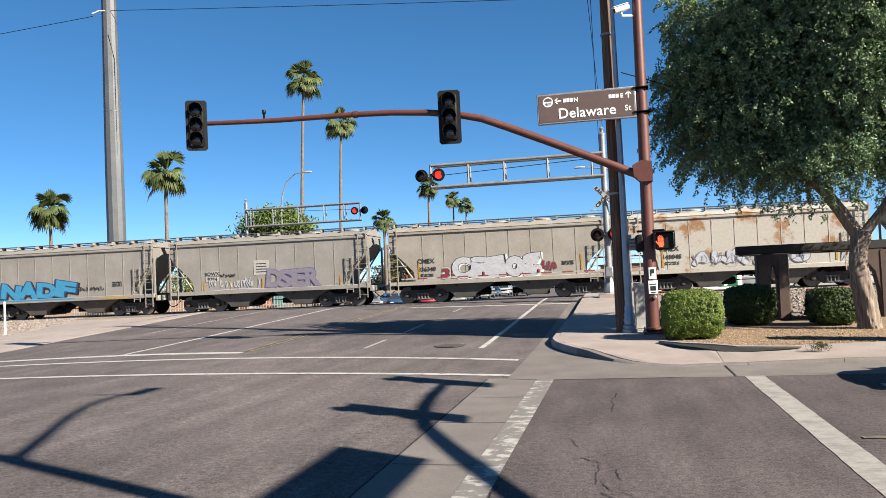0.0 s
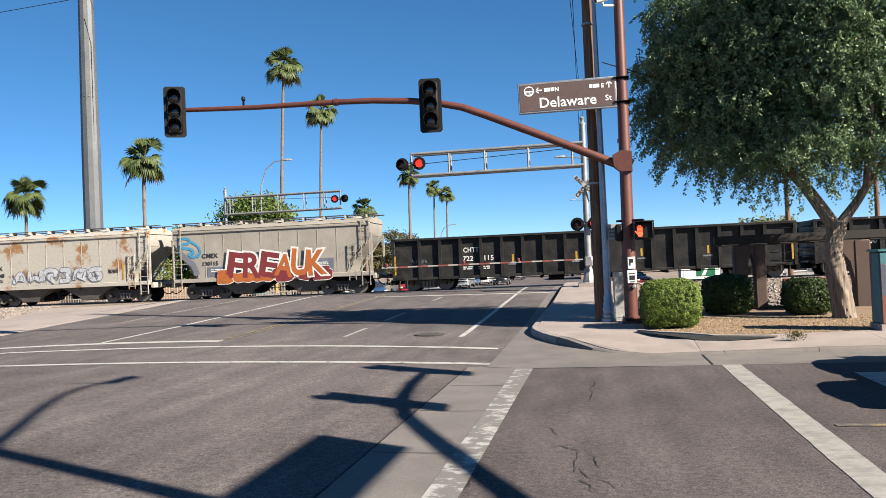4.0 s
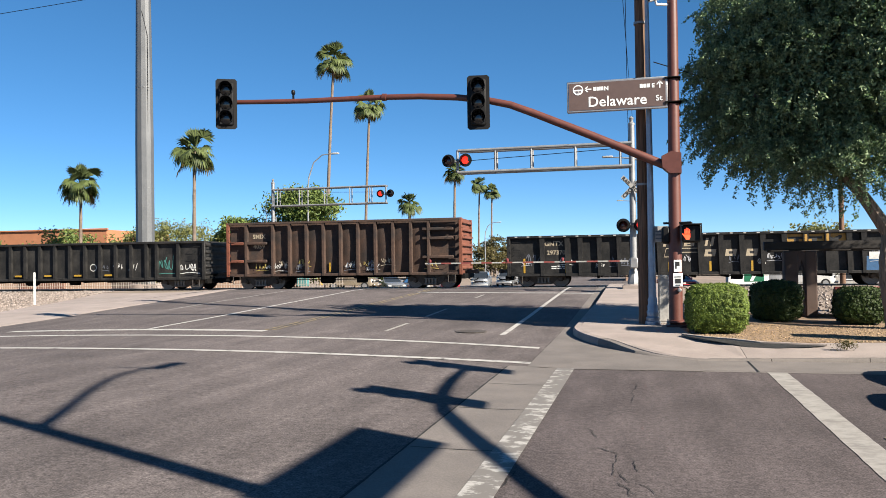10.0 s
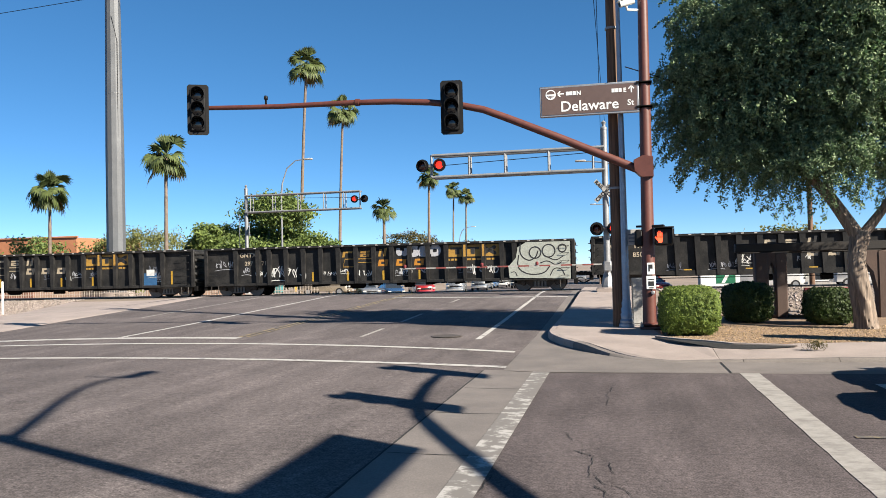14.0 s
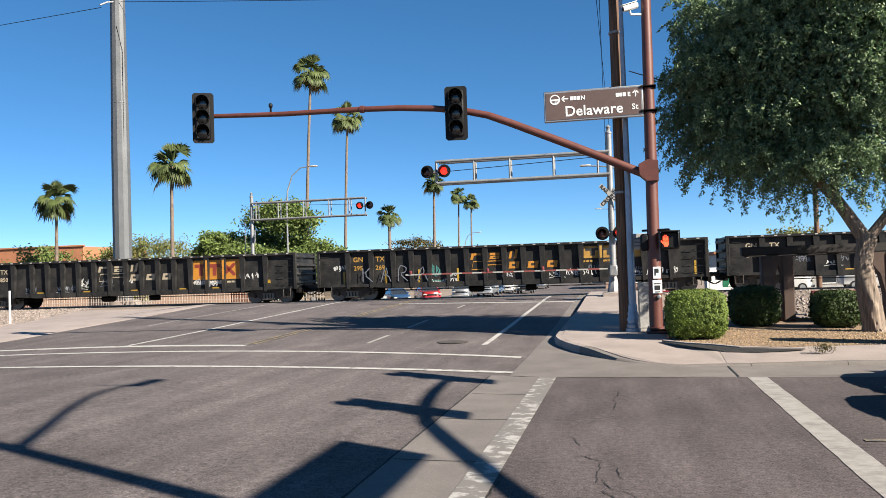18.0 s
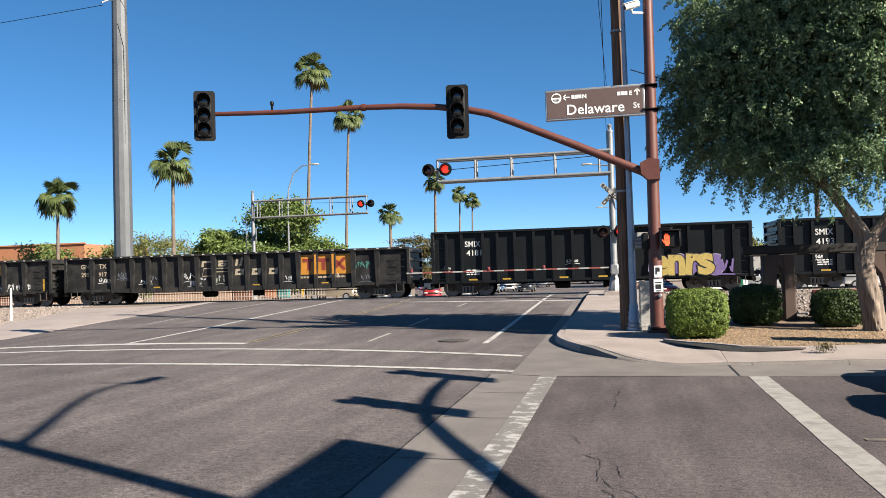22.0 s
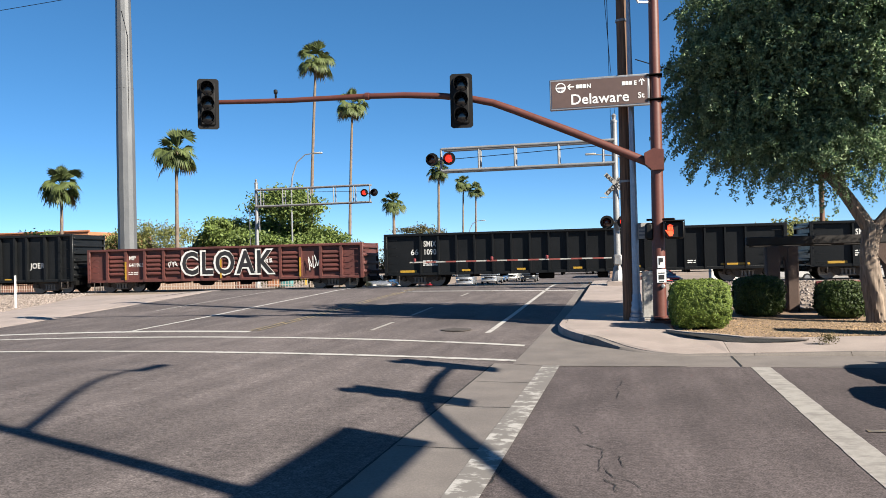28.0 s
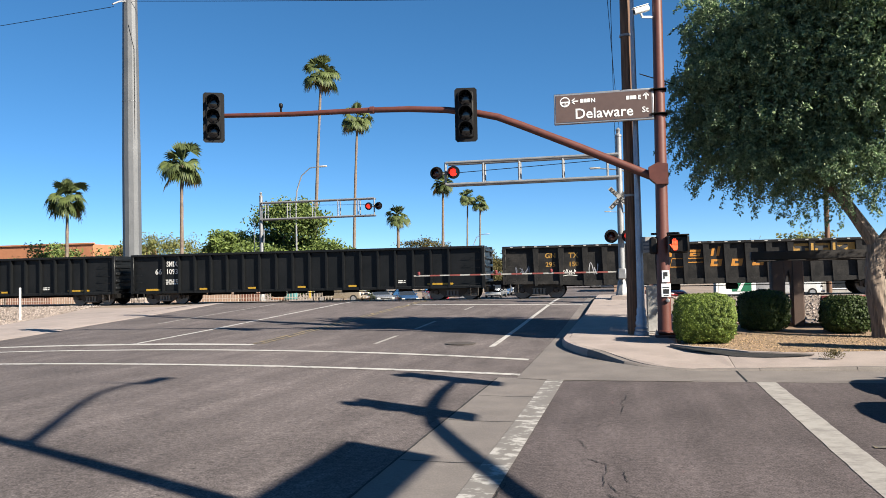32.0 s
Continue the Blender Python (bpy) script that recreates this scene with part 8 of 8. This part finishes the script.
# ---- behind the railway ----
gp = thing("steel_monopole", "tall tapered grey steel power pole on a concrete base", "power pole", pose(-33.6, 50.0, ground_z(-33.7, 50)))
part("pole", Geo().tube([(0, 0, -0.1), (0, 0, 10), (0, 0, 21), (0, 0, 30)], [0.64, 0.62, 0.5, 0.44], 12), POLE_GREY, gp, "", 20)
part("pole_base", Geo().lathe([(1.1, -0.2), (1.1, 0.25), (0.95, 0.3), (0.7, 0.3)], 20), CONCRETE, gp)
for z in (6.9, 13.9):
    part("pole_joint", Geo().lathe([(0.65 - z * 0.005, 0), (0.66 - z * 0.005, 0.03), (0.65 - z * 0.005, 0.06)], 12, pose(0, 0, z)), POLE_GREY, gp)
part("pole_arm", Geo().tube([(0, -0.4, 20.9), (-0.2, -0.9, 20.75), (-0.4, -1.4, 20.42)], 0.06, 6), GALV, gp)
part("ground_wire", Geo().tube([(0.45, -0.35, 0), (0.5, -0.3, 17.5), (0.2, -0.5, 19.2)], 0.015, 5), DARK, gp)

for px_, py_, h_ in ((13.55, 62.0, 11.0), (19.5, 62.0, 10.2)):
    fp = thing("utility_pole", "weathered brown utility pole beyond the railway", "utility pole", pose(px_, py_, ground_z(px_, py_)))
    part("pole", Geo().tube([(0, 0, -0.3), (0, 0, h_)], [0.2, 0.14], 10), WOOD, fp)
    part("crossarm", Geo().box(-1.1, -0.06, h_ - 0.9, 1.1, 0.06, h_ - 0.78, 0.01), WOOD, fp)

# overhead wires
def wire(a, b, sag, r=0.012):
    a, b = Vector(a), Vector(b)
    pts = [a.lerp(b, k / 24) - Vector((0, 0, sag * 4 * (k / 24) * (1 - k / 24))) for k in range(25)]
    return Geo().tube(pts, r, 5, False)


wires = thing("overhead_wires", "thin dark overhead wires", "wires")
part("wire", wire((-33.9, 48.6, 20.42), (-95, 47.0, 17.2), 0.25, 0.022), DARK, wires)
part("wire", wire((-33.2, 49.6, 21.05), (40.0, 50.0, 15.2), 0.3, 0.02), DARK, wires)
part("wire", wire((-0.3, 18.3, 12.4), (-0.5, 34.0, 6.3), 0.4, 0.01), DARK, wires)
part("wire", wire((0.3, 18.3, 6.0), (26.0, 45.0, 6.2), 1.0, 0.012), DARK, wires)
part("wire", wire((-0.6, 18.3, 12.35), (-0.5, 60.0, 11.0), 0.6, 0.012), DARK, wires)

# iron fence and walls behind the track
PICKET = mat("pale painted iron", (0.36, 0.31, 0.27), 0.6, var=0.15, scale=3, fine=20, bump=0.02)
fence = thing("iron_fence", "low picket fence of pale iron bars behind the track", "fence")
FY2 = 49.0
for k in range(150):
    if k == 0:
        pk = Geo().box(-0.016, -0.016, 0.0, 0.016, 0.016, 1.15).mesh("picket", PICKET)
    o = new("picket", pk)
    o.parent, o.location = fence, (-47.0 + k * 0.19, FY2, ground_z(-30, FY2) - 0.02)
for z in (0.12, 1.02):
    part("fence_rail", Geo().box(-47.0, FY2 - 0.02, z + 0.25, -18.6, FY2 + 0.02, z + 0.29), PICKET, fence)
bw = thing("block_wall", "low buff block wall with a brick section", "wall", kind="structure")
part("wall", Geo().box(-60, 50.9, -0.2, -34.9, 51.1, 0.8, 0.02), BUFF, bw)
part("wall", Geo().box(-32.4, 51.6, -0.2, -26.5, 51.8, 0.85, 0.02), BUFF, bw)
part("wall", Geo().box(-44.5, 50.7, -0.2, -40.8, 50.9, 0.95, 0.02), BRICK, bw, "red brick wall section")
part("wall", Geo().box(-27.2, 52.2, -0.2, -25.2, 52.4, 0.95, 0.02), BRICK, bw, "red brick wall section")
brick_mesh = Geo().box(0, -0.03, 0, 0.2, 0.0, 0.06, 0.005).mesh("brick", BRICK, None)
for wx, wy, n in ((-27.2, 52.2, 9), (-44.5, 50.7, 17)):
    for j in range(10):
        for i in range(n):
            o = new("brick", brick_mesh)
            o.parent, o.location = bw, (wx + i * 0.215 + (0.1 if j % 2 else 0), wy, 0.1 + j * 0.078)
TEALW = spray("teal painted panel", (0.053, 0.183, 0.189))
pb = thing("street_cabinet", "orange and teal painted street cabinets", "cabinet", pose(-23.6, 53.0, 0.15))
part("cabinet_body", Geo().box(-0.9, -0.3, 0, -0.1, 0.3, 1.0, 0.03), TERRA, pb)
part("cabinet_body", Geo().box(0.1, -0.3, 0, 0.8, 0.3, 0.9, 0.03), TEALW, pb)
hyd = thing("fire_hydrant", "small yellow fire hydrant", "hydrant", pose(-21.9, 53.2, 0.2))
part("barrel", Geo().lathe([(0.16, 0), (0.16, 0.06), (0.11, 0.08), (0.11, 0.55), (0.14, 0.58), (0.12, 0.7), (0.04, 0.78)], 14), PAINT_YELLOW, hyd)
part("nozzle", Geo().tube([(-0.2, 0, 0.42), (0.2, 0, 0.42)], 0.06, 10), PAINT_YELLOW, hyd)

ob_ = thing("terracotta_building", "low terracotta-coloured building with stepped parapet", "building", pose(0, 0, -0.2))
part("wall", Geo().box(-84, 90, 0, -66, 104, 6.6, 0.05), TERRA, ob_)
part("parapet", Geo().box(-84.2, 89.8, 6.6, -65.8, 90.1, 6.8, 0.03), TERRA, ob_)
for x in (-80, -76, -70):
    w_ = part("window", Geo().box(x, 89.95, 2.2, x + 1.2, 90.02, 4.0), CAR_GLASS, ob_)
    part("window_frame", sum_boxes([(x - 0.08, 89.9, 2.12, x + 1.28, 89.98, 2.2), (x - 0.08, 89.9, 4.0, x + 1.28, 89.98, 4.08), (x - 0.08, 89.9, 2.2, x, 89.98, 4.0), (x + 1.2, 89.9, 2.2, x + 1.28, 89.98, 4.0)]), OFFWHITE, w_)


def far_building(label, x0, x1, y, h, wall, n, depth=12):
    b = thing("low_building", label, "building", pose(0, 0, ground_z(x0, y) - 0.1))
    part("wall", Geo().box(x0, y, 0, x1, y + depth, h, 0.04), wall, b)
    part("roof_edge", Geo().box(x0 - 0.3, y - 0.3, h, x1 + 0.3, y + depth + 0.3, h + 0.25, 0.04), BEAM if wall is BUFF else TERRA, b)
    for k in range(n):
        x = x0 + (x1 - x0) * (k + 0.5) / n
        w_ = part("window", Geo().box(x - 0.7, y - 0.03, 0.9, x + 0.7, y + 0.02, 2.1), CAR_GLASS, b)
        part("window_sill", Geo().box(x - 0.78, y - 0.06, 0.82, x + 0.78, y - 0.01, 0.9), WHITE, w_)
        part("window_head", Geo().box(x - 0.78, y - 0.06, 2.1, x + 0.78, y - 0.01, 2.18), WHITE, w_)
    return b


far_building("low pale shop building behind the railway", 8.0, 30.0, 74.0, 3.6, OFFWHITE, 6)
far_building("low buff building along the street", -2.5, 6.0, 120.0, 3.5, BUFF, 3)
far_building("low buff building along the street", -1.0, 10.0, 160.0, 3.8, OFFWHITE, 4)
# petrol station sign, drawn as plain coloured shapes
gs = thing("station_sign", "low white sign with a green panel and orange and red bars", "sign", pose(7.1, 60.0, ground_z(7, 60) - 0.1))
part("sign_board", Geo().box(-1.2, -0.1, 0.1, 1.3, 0.1, 1.75, 0.03), WHITE, gs)
part("sign_panel", Geo().box(-0.3, -0.11, 0.35, 1.0, -0.1, 1.5), spray("sign green", (0., 0.115, 0.053)), gs, "green panel")
part("sign_stripe", Geo().prism([(0.05, 0.4), (0.28, 0.4), (0.75, 1.3), (0.52, 1.3)], -0.117, -0.111), WHITE, gs, "white slanted bar", None)
part("sign_stripe", Geo().box(-0.1, -0.117, 1.28, 0.75, -0.111, 1.44), WHITE, gs, "white bar", None)
part("sign_post", Geo().box(-1.35, -0.1, 0.0, -1.2, 0.1, 1.9, 0.02), WHITE, gs)


def street_lamp(label, x, y, z0, h, reach, bend=1.6):
    s = thing("street_lamp", label, "street lamp", pose(x, y, z0))
    part("post", Geo().tube([(0, 0, -0.2), (0, 0, h - bend), (0.05 * reach, 0, h - bend * 0.6), (0.25 * reach, 0, h - bend * 0.2), (0.6 * reach, 0, h), (reach, 0, h + 0.1)], [0.1, 0.08, 0.07, 0.06, 0.05, 0.045], 8), GALV, s)
    part("lamp_head", Geo().box(reach - 0.1, -0.15, h + 0.02, reach + 0.7, 0.15, h + 0.16, 0.04), OFFWHITE, s)
    return s


street_lamp("slender galvanised street lamp with curved arm", -30.0, 70.0, -0.2, 11.9, 2.4, 3.4)
street_lamp("distant street lamp with curved arm", -26.8, 140.0, -0.4, 8.8, 2.2, 2.5)
street_lamp("street lamp with long arm behind the crossing", 0.15, 62.0, 0.0, 9.3, -2.9, 0.6)
street_lamp("distant street lamp with long arm", 0.25, 110.0, -0.3, 9.7, -3.4, 0.6)


# ---- vehicles ----
def car(label, m, paint, kind="sedan", group="cars waiting beyond the railway"):
    """A car that faces -y, its wheels on z = 0: body, cabin glass, wheels, lights, bumpers."""
    length, w, h = {"sedan": (4.6, 0.9, 1.45), "suv": (4.6, 0.93, 1.72), "pickup": (5.6, 0.98, 1.85)}[kind]
    c_ = thing("car", label, {"sedan": "car", "suv": "SUV", "pickup": "pickup truck"}[kind], m, group)
    hood, belt = {"sedan": (0.92, 0.95), "suv": (1.08, 1.1), "pickup": (1.2, 1.22)}[kind]
    a = length / 2
    if kind == "pickup":
        prof, cab = [(-a, 0.35), (-a, 0.95), (-a + 0.12, 1.12), (-a + 1.5, hood), (a - 0.05, belt), (a, 0.95), (a, 0.4)], [(-a + 1.45, hood - 0.02), (-a + 2.1, h - 0.06), (-a + 2.4, h), (-a + 3.7, h), (-a + 3.95, h - 0.08), (-a + 4.05, hood - 0.02)]
    elif kind == "suv":
        prof, cab = [(-a, 0.35), (-a, 0.85), (-a + 0.15, 1.0), (-a + 1.15, hood), (a - 0.1, belt), (a, 0.9), (a, 0.4)], [(-a + 1.05, hood - 0.02), (-a + 1.75, h - 0.07), (-a + 2.1, h), (a - 0.6, h - 0.03), (a - 0.25, h - 0.2), (a - 0.02, belt - 0.02)]
    else:
        prof, cab = [(-a, 0.3), (-a, 0.68), (-a + 0.2, 0.8), (-a + 1.25, hood), (a - 0.3, belt), (a, 0.85), (a, 0.35)], [(-a + 1.15, hood - 0.02), (-a + 1.95, h - 0.06), (-a + 2.3, h), (a - 1.5, h - 0.01), (a - 0.55, belt - 0.02)]
    body = Geo()
    n = len(prof)
    vs = []
    for x_, ins in ((-w, 0.2), (-w + 0.1, 0.1), (-w + 0.36, 0.03), (0, 0.0), (w - 0.36, 0.03), (w - 0.1, 0.1), (w, 0.2)):
        vs += [(x_, y_ * (1 - ins * (1.0 if y_ < 0 else 0.5) * (abs(y_) > a * 0.75)), z_ + (0.02 if z_ < 0.5 else -0.05) * (ins > 0.15)) for y_, z_ in prof]
    fs = [tuple(range(n)), tuple(range(7 * n - 1, 6 * n - 1, -1))] + [(s * n + i, s * n + (i + 1) % n, (s + 1) * n + (i + 1) % n, (s + 1) * n + i) for s in range(6) for i in range(n)]
    part("body", body.add(vs, fs), paint, c_)
    cg = Geo()
    n = len(cab)
    vs = []
    for x_, sgn in ((-1, 0), (1, 0)):
        vs += [(x_ * (w - 0.07 - 0.2 * (z_ - hood) / (h - hood)), y_, z_) for y_, z_ in cab]
    cg.add(vs, [tuple(range(n)), tuple(range(2 * n - 1, n - 1, -1))] + [(i, (i + 1) % n, (i + 1) % n + n, i + n) for i in range(n)])
    part("cabin_glass", cg, CAR_GLASS, c_, "dark car windows")
    k1 = [q for q in cab if q[1] > h - 0.12]
    part("roof", Geo().box(-w + 0.26, k1[0][0] + 0.1, h - 0.05, w - 0.26, k1[-1][0] - 0.05, h + 0.012, 0.02), paint, c_)
    for sx in (-1, 1):
        for (y0, z0_), (y1, z1_) in ((cab[0], k1[0]), (cab[-1], k1[-1])):
            f = lambda z_: sx * (w - 0.07 - 0.2 * (z_ - hood) / (h - hood))
            part("roof_pillar", Geo().tube([(f(z0_), y0, z0_), (f(z1_), y1, z1_ + 0.01)], 0.045, 6), paint, c_)
    for sx in (-1, 1):
        for wy in (-a + 0.85, a - 0.95):
            tyre = part("wheel", Geo().lathe([(0.2, -0.1), (0.31, -0.11), (0.34, -0.07), (0.34, 0.07), (0.31, 0.11), (0.2, 0.1)], 20, Matrix.Translation((sx * (w - 0.08), wy, 0.34)) @ Matrix.Rotation(math.pi / 2, 4, "Y")), TYRE, c_)
            part("rim", Geo().lathe([(0.2, -0.115), (0.21, 0.115), (0.04, 0.12)], 14, Matrix.Translation((sx * (w - 0.08), wy, 0.34)) @ Matrix.Rotation(math.pi / 2 * sx, 4, "Y")), ALU, tyre)
        part("headlight", Geo().box(sx * w * 0.76 - 0.17, -a - 0.012, prof[1][1] - 0.16, sx * w * 0.76 + 0.17, -a + 0.15, prof[1][1] - 0.02, 0.03), OFFWHITE, c_, "clear headlight")
        part("mirror", Geo().box(sx * (w + 0.08) - 0.09, cab[0][0] + 0.25, hood + 0.02, sx * (w + 0.08) + 0.09, cab[0][0] + 0.37, hood + 0.16, 0.03), paint, c_)
    part("grille", Geo().box(-w * 0.5, -a - 0.01, prof[1][1] - 0.22, w * 0.5, -a + 0.06, prof[1][1] - 0.06, 0.02), BLACK_PAINT, c_)
    part("bumper", Geo().box(-w * 0.95, -a - 0.05, 0.32, w * 0.95, -a + 0.12, 0.52, 0.05), paint if kind != "pickup" else ALU, c_)
    part("plate", Geo().box(-0.16, -a - 0.062, 0.38, 0.16, -a - 0.05, 0.5), OFFWHITE, c_, "blank licence plate")
    return c_


def gloss(name, c, metal=0.3):
    m_ = mat(name, c, 0.28, metal, var=0.05, scale=1, fine=6, bump=0)
    m_.node_tree.nodes["Principled BSDF"].inputs["Coat Weight"].default_value = 0.6
    return m_


SILVER_P, BLUE_P, RED_P, WHITE_P, DARK_P, TAN_P = gloss("silver car paint", (0.22, 0.23, 0.241), 0.5), gloss("blue car paint", (0.031, 0.074, 0.158)), gloss("red car paint", (0.262, 0.0158, 0.0158), 0.1), gloss("white car paint", (0.378, 0.378, 0.372), 0), gloss("charcoal car paint", (0.026, 0.029, 0.031)), gloss("sand car paint", (0.21, 0.173, 0.126), 0.3)
for label, x, y, paint, kind, turn in (("silver-blue sedan waiting beyond the crossing", -22.9, 72.0, SILVER_P, "sedan", 36), ("blue SUV waiting in the queue", -21.6, 76.5, BLUE_P, "sedan", 30), ("silver pickup waiting in the queue", -17.7, 90.0, SILVER_P, "pickup", 6), ("bright red pickup waiting in the queue", -19.6, 81.0, RED_P, "pickup", 24),
                                       ("silver pickup behind the red one", -16.4, 100.0, SILVER_P, "pickup", 0), ("grey sedan in the queue", -16.6, 108.0, BLUE_P, "sedan", 0), ("white SUV in the queue", -15.6, 112.0, WHITE_P, "suv", 0),
                                       ("charcoal SUV in the queue", -14.6, 122.0, DARK_P, "suv", 0), ("silver pickup far back in the queue", -12.9, 132.0, SILVER_P, "pickup", 0), ("dark SUV far down the street", -12.4, 106.0, DARK_P, "suv", 0), ("silver sedan far down the street", -6.4, 150.0, SILVER_P, "sedan", 0),
                                       ("sand-coloured hatchback on a side lot", -24.3, 66.0, TAN_P, "suv", 90), ("red sedan parked behind the railway", 3.0, 78.0, RED_P, "sedan", 30), ("white pickup parked beyond", 11.5, 68.0, WHITE_P, "pickup", 90), ("white SUV parked beyond", 18.0, 66.0, WHITE_P, "suv", 90)):
    car(label, pose(x, y, ground_z(x, y) + 0.005, 0, 0, turn), paint, kind)
# two cars waiting on the side street; only their shadows and a corner come into view
car("dark sedan waiting on the side street at the kerb lane", pose(6.6, 11.6, ground_z(6, 11.3) + 0.005, 0, 0, -90), DARK_P, "suv", "cars waiting on the side street")
side_b = car("dark SUV that pulls up on the side street", pose(6.2, 9.5, ground_z(6, 8.8) + 0.005, 0, 0, -90), DARK_P, "suv", "cars waiting on the side street")

# ---- pavement slabs, last ----
slabs(pavement, CORNER_REGION, 3.05, 0.15, CONCRETE)
slabs(pavement_far, far_walk, 2.4, 0.112, CONCRETE)


# ---- what moves ----
def motions():
    """The train rolls by at a steady speed with turning wheels; a car pulls up on the side street."""
    turn = Matrix.Rotation(TH, 4, "Z")
    times = [0.0, 0.1, 0.2] + [float(k) for k in range(1, 32)] + [31.8, 31.9, 32.0]
    for c_, u0 in cars:
        walk(c_, [(t, Matrix.Translation(track(u0 - START - SPEED * t, 0)) @ turn) for t in times])
    step = 2 / FPS
    walk(spun[0], [(k * step, Matrix.Rotation(-SPEED * k * step / WHEEL_R, 4, "Y")) for k in range(481)])
    wheel_keys = spun[0].animation_data
    for w_ in spun[1:]:
        w_.rotation_mode = "QUATERNION"
        d_ = w_.animation_data_create()
        d_.action = wheel_keys.action
        d_.action_slot = wheel_keys.action_slot
    z = ground_z(6, 8.8) + 0.005
    walk(side_b, [(t, pose(x, 9.5, z, 0, 0, -90)) for t, x in ((0.0, 14.0), (1.0, 10.4), (2.0, 7.5), (2.5, 6.4), (3.0, 6.15), (5.0, 6.15), (32.0, 6.15))])


motions()
